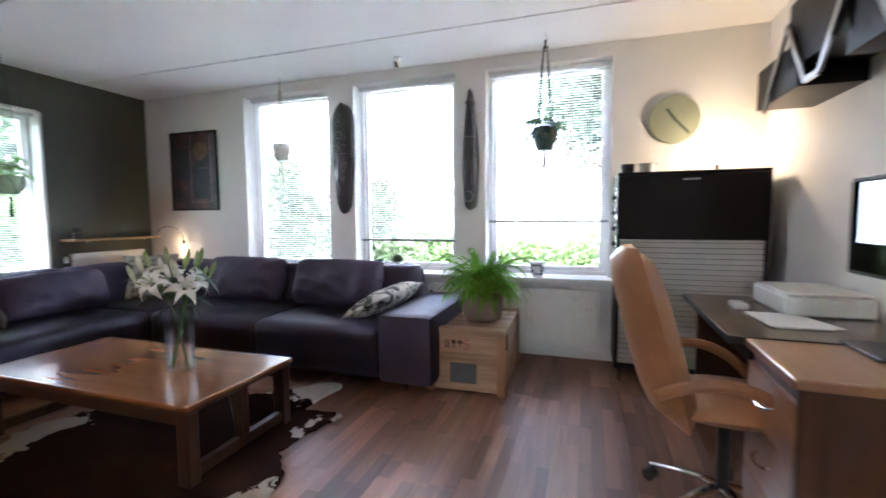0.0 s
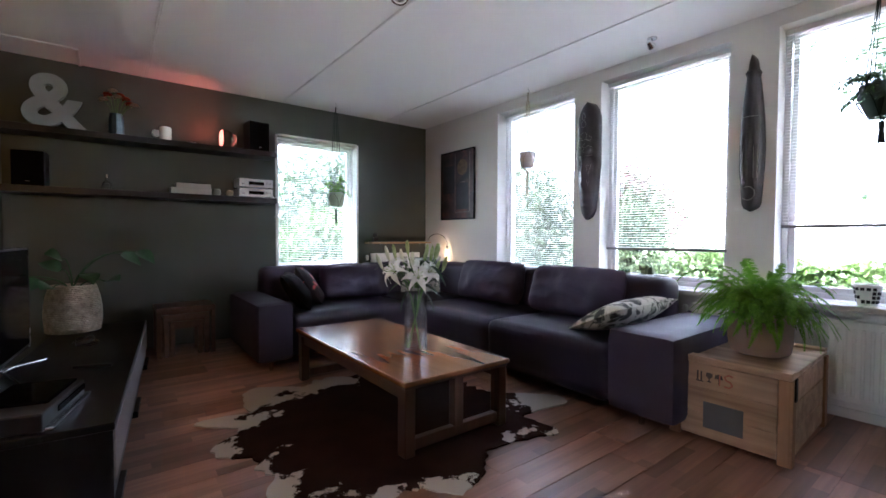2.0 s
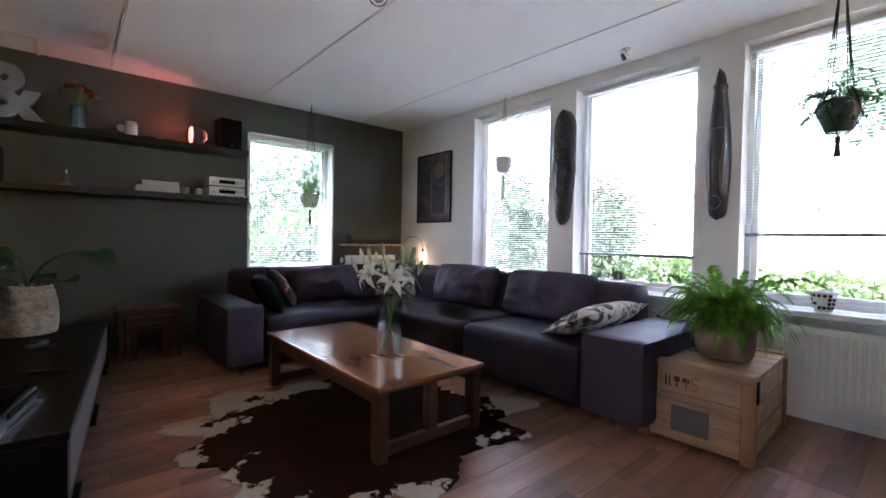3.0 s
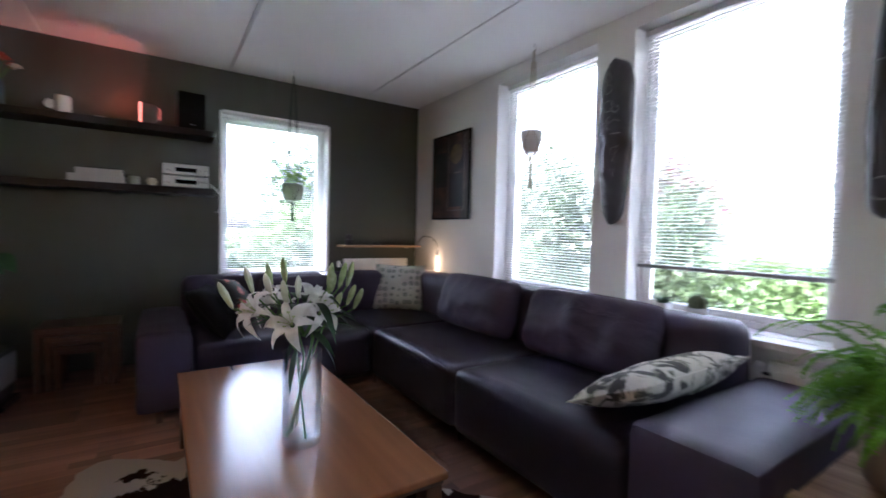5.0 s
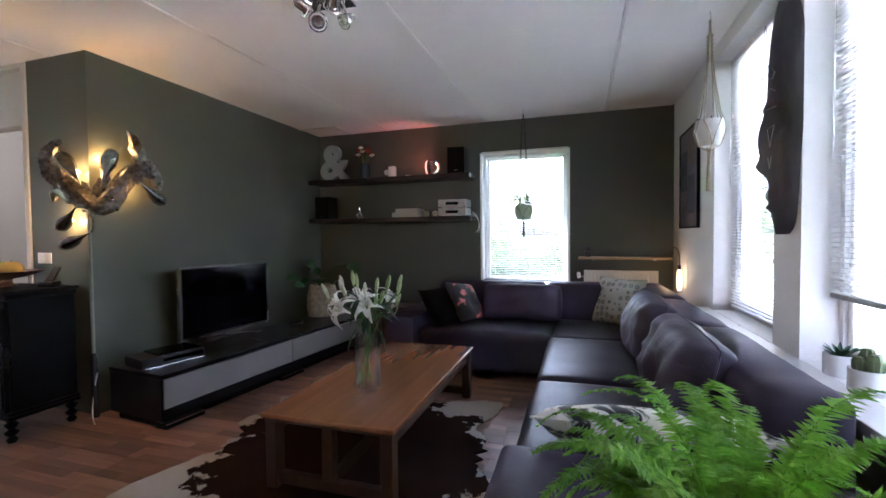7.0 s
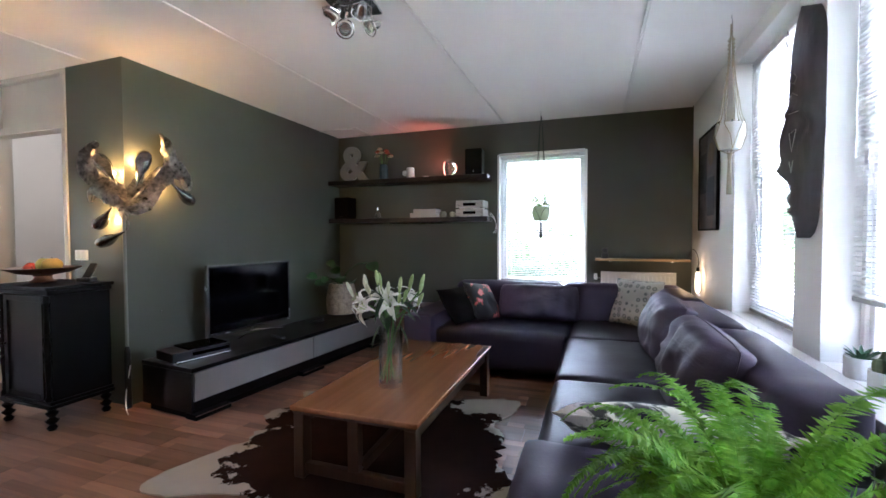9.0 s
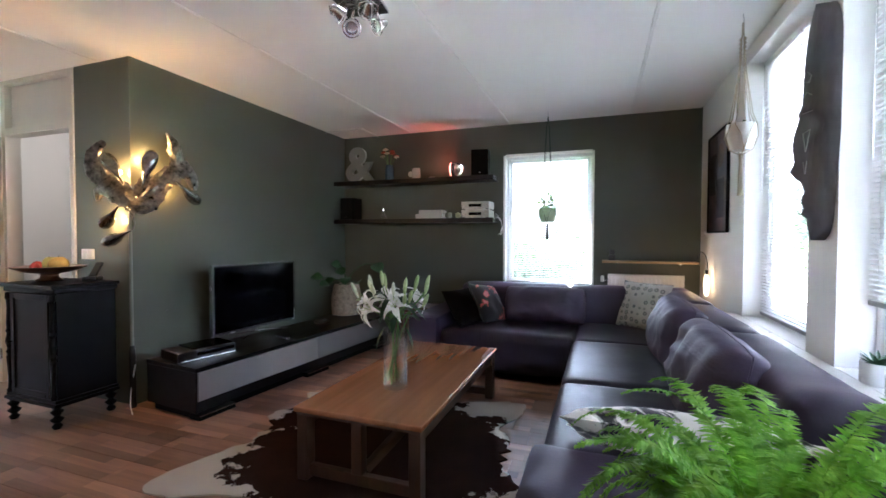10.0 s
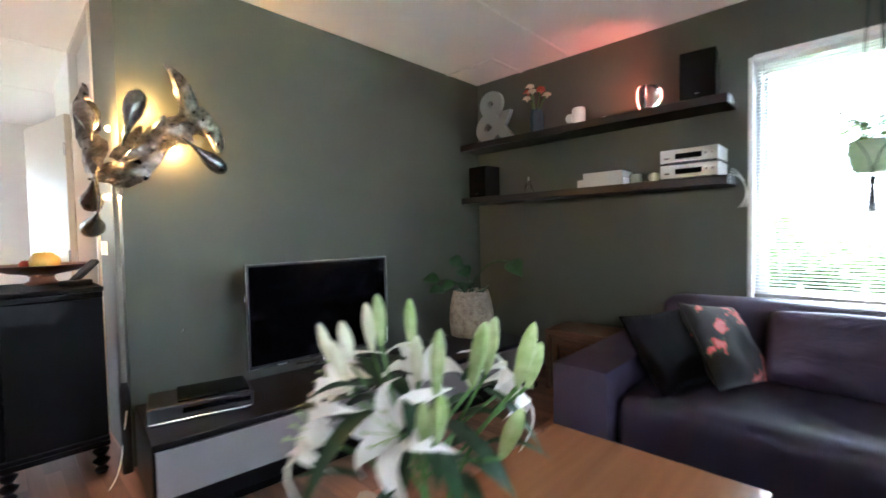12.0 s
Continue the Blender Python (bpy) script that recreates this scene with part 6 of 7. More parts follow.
m_ = thing("white_mug", (-4.52, 1.76, 1.985), "white ceramic mug with a large round handle on the upper shelf", "mug")
part("body", lathe([(0, 0), (0.04, 0), (0.043, 0.005), (0.043, 0.10), (0.036, 0.112), (0, 0.115)], 28), CERAMIC, m_, smooth=True)
part("handle", lathe([(0, -0.01), (0.028, -0.008), (0.03, 0), (0.028, 0.008), (0, 0.01)], 20, m=Matrix.Translation((0.0, -0.062, 0.055)) @ Matrix.Rotation(radians(90), 4, "Y")), CERAMIC, m_, smooth=True)
d_ = thing("white_dish", (-4.50, 1.98, 1.985), "small flat white dish on the upper shelf", "dish")
part("body", lathe([(0, 0), (0.03, 0), (0.042, 0.012), (0.038, 0.012), (0, 0.006)], 24), CERAMIC, d_, smooth=True)

m_.scale = (1.18, 1.18, 1.18)

# coloured lamp on the shelf
lp = thing("colour_lamp", (-4.49, 2.28, 1.985), "clear drum-shaped mood lamp glowing salmon red on the upper shelf", "lamp")
R_ = Matrix.Translation((0, 0.0, 0.075)) @ Matrix.Rotation(radians(90), 4, "X")
part("lens", lathe([(0, 0.045), (0.062, 0.045), (0.07, 0.036), (0.062, 0.034), (0, 0.034)], 28, m=R_), glow("salmon_light", (1.0, 0.2, 0.12), 0.16), lp, "glowing salmon front")
part("body", lathe([(0.0, -0.075), (0.03, -0.072), (0.055, -0.05), (0.068, -0.02), (0.07, 0.03), (0.06, 0.033), (0, 0.033)], 28, m=R_), glass("smoky_lamp_glass", (0.75, 0.75, 0.75), 0.05), lp, smooth=True)
part("base", boxm(-0.035, 0.035, -0.03, 0.03, 0.0, 0.012, 0.003), BLACKPLASTIC, lp)
lp.scale = (1.2, 1.2, 1.2)
li = bpy.data.lights.new("mood_light", "SPOT")
li.energy, li.color, li.spot_size, li.spot_blend, li.shadow_soft_size = 0.42, (1.0, 0.2, 0.12), radians(112), 1.0, 0.04
lo = new("mood_light", li)
lo.matrix_world = look((-4.50, 2.22, 2.06), (-4.66, 2.0, 2.36))

# lower shelf
AUDIO = mat("silver_audio_case", (0.5, 0.5, 0.49), 0.35, metal=0.3, var=0.04, bump=0.03)
for i, z in enumerate((1.495, 1.593)):
    a = thing("audio_unit", (-4.54, 2.545, z), ("lower" if i == 0 else "upper") + " silver compact audio unit with a dark display, on the shelf", "stereo", "silver audio units")
    part("case", boxm(-0.13, 0.125, -0.165, 0.165, 0.006, 0.09, 0.003), AUDIO, a)
    part("display", boxm(0.125, 0.127, -0.075, 0.075, 0.028, 0.062, 0.001), BLACKGLOSS, a, "dark display")
    for y in (0.10, 0.135):
        part("button", lathe([(0, 0.125), (0.008, 0.125), (0.008, 0.132), (0, 0.132)], 12, m=Matrix.Translation((0, y, 0.048)) @ Matrix.Rotation(radians(90), 4, "Y")), METAL, a)
    part("button", boxm(0.125, 0.129, -0.14, -0.11, 0.03, 0.04, 0.001), METAL, a)
    for x, y in ((-0.1, -0.14), (-0.1, 0.14), (0.1, -0.14), (0.1, 0.14)):
        part("foot", boxm(x - 0.01, x + 0.01, y - 0.01, y + 0.01, 0, 0.006), BLACKPLASTIC, a)
rc = thing("remote_control", (-4.50, 2.56, 1.684), "slim black remote control lying on the silver audio unit", "remote control", rz=80)
part("body", boxm(-0.08, 0.08, -0.022, 0.022, 0, 0.014, 0.004), BLACKPLASTIC, rc)
BOOKC = mat("pale_book_cover", (0.42, 0.42, 0.40), 0.5, var=0.05)
for z, w, t in ((1.495, 0.17, 0.055), (1.551, 0.145, 0.045)):
    bk = thing("book", (-4.53, 1.96 + (0.02 if z > 1.5 else 0), z), "thick pale grey book lying flat in a shelf pile", "book", "pale books")
    part("pages", boxm(-0.10, 0.097, -w + 0.004, w - 0.004, 0.004, t - 0.004), CERAMIC, bk)
    bm = bmesh.new()
    box(bm, -0.10, 0.10, -w, w, 0, 0.004)
    box(bm, -0.10, 0.10, -w, w, t - 0.004, t)
    box(bm, 0.097, 0.101, -w, w, 0.0, t)
    part("cover", bm, BOOKC, bk)
rc = thing("black_case", (-4.53, 2.0, 1.596), "thin black case on the pile of books", "case")
part("body", boxm(-0.07, 0.07, -0.1, 0.1, 0, 0.012, 0.003), BLACKPLASTIC, rc)
cn = thing("candle_glass", (-4.52, 2.185, 1.495), "small grey glass candle holder on the lower shelf", "candle holder")
part("body", lathe([(0, 0), (0.035, 0), (0.042, 0.02), (0.04, 0.065), (0.033, 0.07), (0.03, 0.02), (0, 0.02)], 20), mat("grey_green_glaze", (0.2, 0.22, 0.17), 0.3), cn, smooth=True)
hs = thing("heart_stone", (-4.51, 2.31, 1.495), "pale round stone ornament on the lower shelf", "ornament")
bm = lathe([(0, 0), (0.025, 0.006), (0.038, 0.035), (0.028, 0.062), (0, 0.07)], 16)
part("body", bm, mat("cream_stone", (0.42, 0.42, 0.3), 0.6), hs, smooth=True)
gl = thing("glass_bottle", (-4.50, 1.315, 1.495), "small clear glass bottle with a metal cap on the lower shelf", "bottle")
part("body", lathe([(0, 0), (0.038, 0), (0.04, 0.01), (0.035, 0.05), (0.013, 0.085), (0.012, 0.105), (0, 0.105)], 20), CLEAR, gl, smooth=True)
part("cap", lathe([(0, 0.105), (0.013, 0.105), (0.013, 0.135), (0, 0.135)], 14), CHROME, gl)
cb = thing("shelf_cables", (-4.60, 2.80, 1.30), "thin pale cables hanging from the end of the lower shelf", "cable")
bm = bmesh.new()
for k in range(3):
    tube(bezier((0.03 * k - 0.02, -0.06, 0.25 - 0.02 * k), (0.0, 0.03, 0.20), (0.03, 0.05, 0.05), (-0.02 + 0.02 * k, -0.02 + 0.02 * k, 0.0), 8), 0.003, 5, bm)
part("cable", bm, FRAME, cb)

# oak shelf ornament
oc = thing("stone_figure", (-4.60, 4.03, 1.02), "small dark stacked stone ornament on the oak shelf", "ornament")
part("body", boxm(-0.03, 0.03, -0.035, 0.035, 0, 0.06, 0.012, 3), EBONY, oc)
part("ring", boxm(-0.022, 0.022, -0.03, 0.03, 0.06, 0.115, 0.014, 3), EBONY, oc)

# lamp hanging at the end of the oak shelf
cl = thing("corner_lamp", (-4.12, 4.83, 0.85), "small bare tubular lamp on a black bracket in the corner", "lamp")
part("bulb", lathe([(0, -0.12), (0.012, -0.118), (0.022, -0.09), (0.024, 0.0), (0.018, 0.06), (0.01, 0.08), (0, 0.08)], 16), glow("warm_tube_light", (1.0, 0.66, 0.34), 0.16), cl, "glowing warm tube bulb", smooth=True)
part("socket", lathe([(0, 0.08), (0.014, 0.08), (0.014, 0.12), (0, 0.125)], 14), BLACKPLASTIC, cl)
part("cable", tube(bezier((0, 0, 0.12), (0.02, 0.02, 0.25), (-0.3, 0.0, 0.36), (-0.42, 0.0, 0.2), 12), 0.004, 6), BLACKPLASTIC, cl)
li = bpy.data.lights.new("corner_light", "POINT")
li.energy, li.color, li.shadow_soft_size = 0.07, (1.0, 0.62, 0.3), 0.03
lo = new("corner_light", li)
lo.location = (-4.17, 4.76, 0.9)

# ---- things on the media bench ----
def on_bench(x, y):
    """A point of the bench's top from its own axes."""
    p = pose(-1.745, 1.335, 0, 0, 0, -5.5) @ Vector((x, y, 0.3655))
    return tuple(p)


db = thing("media_player", on_bench(-0.24, -0.30), "black recorder box with a curved silver front edge on the bench", "player", rz=-14)
part("body", boxm(-0.215, 0.215, -0.13, 0.12, 0.006, 0.075, 0.006), BLACKPLASTIC, db)
part("lid", boxm(-0.20, 0.10, -0.12, 0.10, 0.0755, 0.088, 0.006), BLACKGLOSS, db)
part("front_strip", boxm(-0.20, 0.205, 0.12, 0.15, 0.004, 0.02, 0.004), METAL, db, "bright silver front edge")
part("display", boxm(-0.20, 0.08, 0.12, 0.128, 0.035, 0.06, 0.003), BLACKGLOSS, db)
rm = thing("remote_control", on_bench(-0.95, -0.18), "slim black remote control lying on the media bench", "remote control", rz=70)
part("body", boxm(-0.09, 0.09, -0.02, 0.02, 0, 0.016, 0.005), BLACKPLASTIC, rm)
gp = thing("game_controller", on_bench(-1.62, -0.30), "dark controller with a coiled cable on the media bench", "controller")
bm = tube(bezier((-0.07, -0.05, 0.02), (-0.06, 0.05, 0.04), (0.06, 0.05, 0.04), (0.07, -0.05, 0.02), 10), [0.016, 0.018, 0.02, 0.022, 0.022, 0.022, 0.022, 0.022, 0.02, 0.018, 0.016], 8)
part("body", bm, BLACKPLASTIC, gp, smooth=True)
part("cable", tube([(0.1 * math.cos(a * 0.5) * (1 - a * 0.02), 0.07 * math.sin(a * 0.5), 0.006 + 0.0006 * a) for a in range(28)], 0.003, 5), BLACKPLASTIC, gp)

# ---- things on the antique cabinet ----
fb = thing("fruit_bowl", (-1.53, 0.18, 0.9505), "wide brown footed bowl holding fruit on the antique cabinet", "bowl")
BOWLM = mat("brown_glazed_bowl", (0.14, 0.06, 0.035), 0.3, var=0.25, scale=15, bump=0.15)
part("dish", lathe([(0, 0.05), (0.06, 0.05), (0.14, 0.065), (0.215, 0.098), (0.222, 0.104), (0.21, 0.105), (0.13, 0.078), (0, 0.066)], 44), BOWLM, fb, smooth=True)
part("foot", lathe([(0, 0), (0.075, 0), (0.078, 0.006), (0.055, 0.02), (0.05, 0.04), (0.06, 0.05), (0, 0.05)], 30), mat("coppery_foot", (0.3, 0.13, 0.07), 0.3, metal=0.4), fb, smooth=True)
APPLE = mat("red_apple_skin", (0.5, 0.06, 0.04), 0.3, var=0.3, scale=18)
MELON = mat("yellow_melon_skin", (0.55, 0.36, 0.08), 0.5, var=0.15, scale=14, bump=0.2)
PEAR = mat("green_pear_skin", (0.42, 0.38, 0.09), 0.45, var=0.15, scale=14)
for x, y, r, e, mm, nm in ((0.02, -0.10, 0.036, 0.95, APPLE, "apple"), (-0.04, -0.06, 0.034, 0.95, APPLE, "apple"), (0.06, -0.05, 0.03, 0.95, APPLE, "apple"), (0.01, 0.02, 0.042, 1.2, PEAR, "pear"), (-0.01, 0.09, 0.062, 0.82, MELON, "melon")):
    fr = thing(nm, (-1.53 + x, 0.18 + y, 0.9505 + 0.07), "%s in the brown fruit bowl" % {"apple": "small shiny red apple", "pear": "green-yellow pear", "melon": "yellow melon"}[nm], nm, "fruit in the bowl")
    bm = lathe([(0, 0.004), (r * 0.5, 0.0), (r * 0.9, r * e * 0.5), (r, r * e), (r * 0.88, r * e * 1.5), (r * 0.45, r * e * 1.95), (0.004, r * e * 1.86)], 20)
    part("fruit", bm, mm, fr, smooth=True)
    part("stalk", tube([(0, 0, r * e * 1.84), (0.003, 0, r * e * 2.15)], 0.0018, 5), NESTWOOD, fr)
ph = thing("telephone", (-1.64, 0.47, 0.9505), "black cordless telephone leaning in its base on the antique cabinet", "telephone", rz=35)
part("base", boxm(-0.05, 0.06, -0.045, 0.045, 0, 0.03, 0.01, 3), BLACKPLASTIC, ph)
bm = boxm(-0.012, 0.012, -0.024, 0.024, 0, 0.16, 0.008, seg=3)
bmesh.ops.transform(bm, matrix=Matrix.Translation((0.02, 0, 0.022)) @ Matrix.Rotation(radians(-52), 4, "Y"), verts=bm.verts)
part("receiver", bm, BLACKPLASTIC, ph)
sw = thing("light_switch", (XC + 0.001, 0.14, 1.13), "white double light switch on the green corner wall", "light switch")
part("plate", boxm(0, 0.008, -0.073, 0.073, -0.04, 0.04, 0.003), FRAME, sw)
for y in (-0.035, 0.035):
    part("rocker", boxm(0.008, 0.013, y - 0.026, y + 0.026, -0.028, 0.028, 0.003), CERAMIC, sw)
wp = thing("wall_socket", (-2.07, YSW + 0.001, 0.672), "tiny bare cable end on the green wall by the television", "cable")
part("cable", tube([(0, 0, 0), (0.0, 0.02, 0.0), (0.012, 0.03, 0.006), (0.02, 0.028, 0.0)], 0.004, 6), METAL, wp)


# ---- sculptural corner lamp ----
def sculpture():
    s = thing("wall_lamp", (XC + 0.02, YSW + 0.04, 1.50), "sculpted silver leaf wall lamp with dark pods, lit warm", "wall lamp")

    def blade(pts, widths, thick=0.006, ripple=0.012, name="leaf_blade"):
        pts = [Vector(p) for p in pts]
        bm = bmesh.new()
        n = len(pts)
        rows = []
        for i, p in enumerate(pts):
            d = (pts[min(i + 1, n - 1)] - pts[max(i - 1, 0)]).normalized()
            out = Vector((0.7, 0.7, 0.0))
            side = d.cross(out).normalized()
            o = side.cross(d).normalized()
            w = widths[i]
            row = []
            for k in range(7):
                u = k / 3 - 1
                q = p + side * u * w * 1.3 * (1 + 0.3 * noise.noise(p * 22 + Vector((u, 0, 0)))) - o * (0.55 * w * u * u) + o * ripple * noise.noise(p * 14 + Vector((u * 2, 0, 0)))
                row.append(bm.verts.new(q))
            rows.append(row)
        for a, b in zip(rows, rows[1:]):
            for k in range(6):
                bm.faces.new((a[k], a[k + 1], b[k + 1], b[k]))
        r = bmesh.ops.solidify(bm, geom=bm.faces[:], thickness=thick)
        return part(name, bm, SILVERLEAF, s, smooth=True)

    def through_points(pts, per=4):
        """A smooth line through points."""
        p = [Vector(q) for q in pts]
        p = [p[0] * 2 - p[1]] + p + [p[-1] * 2 - p[-2]]
        out = []
        for k in range(1, len(p) - 2):
            for q in range(per):
                t = q / per
                out.append(0.5 * (2 * p[k] + (p[k + 1] - p[k - 1]) * t + (2 * p[k - 1] - 5 * p[k] + 4 * p[k + 1] - p[k + 2]) * t * t + (3 * p[k] - p[k - 1] - 3 * p[k + 1] + p[k + 2]) * t ** 3))
        return out + [p[-2]]

    def leaf(pts, w0, w1, w2, ripple=0.02):
        """A blade with widths at its start, middle and end."""
        line = through_points(pts)
        m = len(line) - 1
        blade(line, [max(0.004, (w0 * (1 - t) * (1 - 2 * t) + 4 * w1 * t * (1 - t) + w2 * t * (2 * t - 1))) * (1 + 0.15 * math.sin(9 * t + w1 * 90)) for t in [k / m for k in range(m + 1)]], ripple=ripple)
    # the body and its leaves along the wall with the television
    leaf([(0.08, 0.06, 0.0), (0.0, 0.09, 0.0), (-0.10, 0.10, 0.09), (-0.19, 0.09, 0.22), (-0.29, 0.09, 0.275)], 0.03, 0.058, 0.05, 0.03)
    leaf([(-0.24, 0.09, 0.27), (-0.33, 0.10, 0.29), (-0.41, 0.09, 0.25), (-0.46, 0.08, 0.15)], 0.045, 0.055, 0.012)
    leaf([(-0.27, 0.09, 0.25), (-0.295, 0.08, 0.36), (-0.285, 0.08, 0.45), (-0.25, 0.09, 0.52), (-0.20, 0.10, 0.565)], 0.04, 0.035, 0.006)
    leaf([(-0.29, 0.06, 0.30), (-0.32, 0.05, 0.38), (-0.32, 0.05, 0.44), (-0.30, 0.06, 0.49)], 0.02, 0.03, 0.008)
    leaf([(0.0, 0.12, 0.05), (-0.08, 0.12, 0.13), (-0.14, 0.12, 0.22), (-0.185, 0.12, 0.30)], 0.012, 0.036, 0.008)
    leaf([(0.02, 0.05, 0.07), (-0.045, 0.05, 0.16), (-0.10, 0.05, 0.25)], 0.02, 0.03, 0.006)
    # leaves round the corner
    leaf([(0.10, 0.12, 0.01), (0.10, 0.04, 0.06), (0.10, -0.05, 0.14), (0.09, -0.14, 0.20), (0.09, -0.18, 0.28)], 0.03, 0.05, 0.006, 0.025)
    leaf([(0.09, -0.14, 0.15), (0.09, -0.23, 0.23), (0.09, -0.265, 0.33), (0.09, -0.23, 0.41), (0.09, -0.15, 0.46)], 0.03, 0.05, 0.008)
    leaf([(0.10, 0.08, -0.01), (0.10, -0.01, 0.06), (0.10, -0.12, 0.10), (0.09, -0.22, 0.09), (0.08, -0.255, 0.03)], 0.02, 0.048, 0.008)
    leaf([(0.07, -0.17, 0.12), (0.05, -0.25, 0.10), (0.05, -0.29, 0.05)], 0.02, 0.03, 0.006)

    def pod(base, tip, r):
        base, tip = Vector(base), Vector(tip)
        d = tip - base
        L = d.length
        bm = lathe([(0.004, 0), (0.008, L * 0.12), (r * 0.4, L * 0.36), (r * 0.88, L * 0.58), (r, L * 0.74), (r * 0.84, L * 0.9), (r * 0.4, L * 0.985), (0, L)], 18)
        for v in bm.verts:
            v.co.x += 0.004 * noise.noise(v.co * 30)
        bmesh.ops.transform(bm, matrix=Matrix.Translation(base) @ d.to_track_quat("Z", "Y").to_matrix().to_4x4() @ Matrix.Diagonal((1, 0.8, 1, 1)), verts=bm.verts)
        part("pod", bm, STEELDARK, s, "dark polished pod", smooth=True)
    pod((-0.01, 0.09, 0.13), (-0.09, 0.10, 0.41), 0.062)
    pod((-0.27, 0.11, 0.20), (-0.475, 0.11, 0.04), 0.055)
    pod((0.10, 0.06, 0.14), (0.09, -0.15, 0.37), 0.055)
    pod((0.10, 0.13, -0.19), (0.09, -0.165, -0.285), 0.052)
    pod((0.09, -0.02, -0.02), (0.08, -0.20, -0.165), 0.05)
    bm = bmesh.new()
    tube(through_points([(0.126, 0.10, -0.04), (0.02, 0.11, -0.05), (-0.077, 0.11, 0.014), (-0.128, 0.11, 0.133), (-0.2, 0.11, 0.18), (-0.275, 0.11, 0.19)]), 0.006, 6, bm)
    tube(through_points([(0.09, -0.01, -0.01), (0.10, 0.09, -0.03), (0.10, 0.155, -0.095), (0.10, 0.165, -0.158), (0.10, 0.13, -0.19)]), 0.006, 6, bm)
    tube(bezier((0.0, 0.0, -0.02), (0.04, 0.05, -0.02), (0.06, 0.07, -0.03), (0.09, 0.09, -0.03), 8), 0.006, 6, bm)
    part("branch", bm, SILVERLEAF, s, smooth=True)
    part("wall_plate", boxm(-0.02, 0.02, -0.04, 0.0, -0.10, 0.06, 0.004), SILVERLEAF, s)
    warm = glow("warm_bulb", (1.0, 0.6, 0.22), 1.6)
    for p, e in (((0.012, -0.10, 0.24), 0.36), ((-0.115, -0.015, 0.35), 0.28), ((0.012, -0.18, -0.10), 0.38), ((-0.26, -0.015, 0.16), 0.3)):
        part("bulb", lathe([(0, -0.014), (0.008, -0.01), (0.011, 0.002), (0.007, 0.014), (0, 0.017)], 12, m=Matrix.Translation(p)), warm, s, "glowing warm bulb", smooth=True)
        L = bpy.data.lights.new("lamp_light", "POINT")
        L.energy, L.color, L.shadow_soft_size = e, (1.0, 0.5, 0.14), 0.015
        lo = new("lamp_light", L)
        lo.location = Vector((XC + 0.02, YSW + 0.04, 1.50)) + Vector(p) + Vector((0.026 if p[0] > 0 else 0, 0.028 if p[0] < 0 else 0, 0))
    c = thing("corner_pipe", (XC + 0.03, YSW + 0.03, 0), "grey cable pipe down the wall corner with a white cable", "pipe")
    part("pipe", tube([(0, 0, 0.0), (0, 0, 1.44)], 0.012, 10), mat("grey_green_pipe", (0.2, 0.2, 0.17), 0.4), c)
    part("sleeve", lathe([(0.0, 0), (0.024, 0), (0.022, 0.42), (0.014, 0.46), (0, 0.46)], 14), BLACKPLASTIC, c)
    part("cable", tube(bezier((0.0, 0.03, 0.32), (0.02, 0.0, 0.12), (-0.1 + 0.12, -0.02, -0.0), (0.1, 0.14, 0.005), 14), 0.004, 6), FRAME, c, "white cable")


sculpture()

# ---- ceiling spotlights ----
def spots():
    s = thing("ceiling_spotlight", (-1.74, 2.62, H), "steel ceiling spotlight with four swivelling chrome heads, unlit", "ceiling light", rz=8)
    part("plate", boxm(-0.13, 0.13, -0.13, 0.13, -0.018, 0, 0.003), METAL, s)
    for i, (x, y, a, tilt) in enumerate(((-0.085, -0.085, 200, 58), (0.085, -0.085, -40, 70), (-0.085, 0.085, 140, 62), (0.085, 0.085, 30, 66))):
        M = Matrix.Translation((x, y, -0.10)) @ Matrix.Rotation(radians(a), 4, "Z") @ Matrix.Rotation(radians(tilt), 4, "Y")
        part("arm", tube([(x * 0.7, y * 0.7, -0.01), (x, y, -0.05)], 0.007, 8), CHROME, s)
        sh = part("spot_head", lathe([(0.0, 0.05), (0.018, 0.048), (0.024, 0.035), (0.026, 0.01), (0.036, -0.022), (0.038, -0.03), (0.031, -0.03), (0.026, -0.015), (0, -0.012)], 20, m=M), METAL, s, smooth=True)
        part("ring", tube([(M @ Vector((0.052 * math.cos(t), 0.052 * math.sin(t), -0.02))) for t in [k * math.pi / 10 for k in range(21)]], 0.0045, 6, cap=False), CHROME, sh)
        part("fork", tube([M @ Vector(p) for p in ((0.0, 0.052, -0.02), (0, 0.05, 0.03), (0, 0.0, 0.062), (0, -0.05, 0.03), (0, -0.052, -0.02))], 0.003, 6), CHROME, sh)
        part("lens", lathe([(0, -0.011), (0.024, -0.014)], 16, m=M), BLACKGLOSS, sh)
    d = thing("ceiling_spot", (-1.325, 4.61, H), "small single chrome ceiling spot near the windows, unlit", "ceiling light")
    part("plate", lathe([(0, 0), (0.035, 0), (0.035, -0.01), (0, -0.01)], 20), METAL, d)
    part("arm", tube([(0, 0, -0.01), (0.0, -0.01, -0.04)], 0.006, 8), CHROME, d)
    M = Matrix.Translation((0.0, -0.02, -0.055)) @ Matrix.Rotation(radians(60), 4, "X")
    part("spot_head", lathe([(0.0, 0.04), (0.018, 0.035), (0.032, -0.02), (0.028, -0.02), (0, 0.0)], 18, m=M), CHROME, d, smooth=True)


spots()


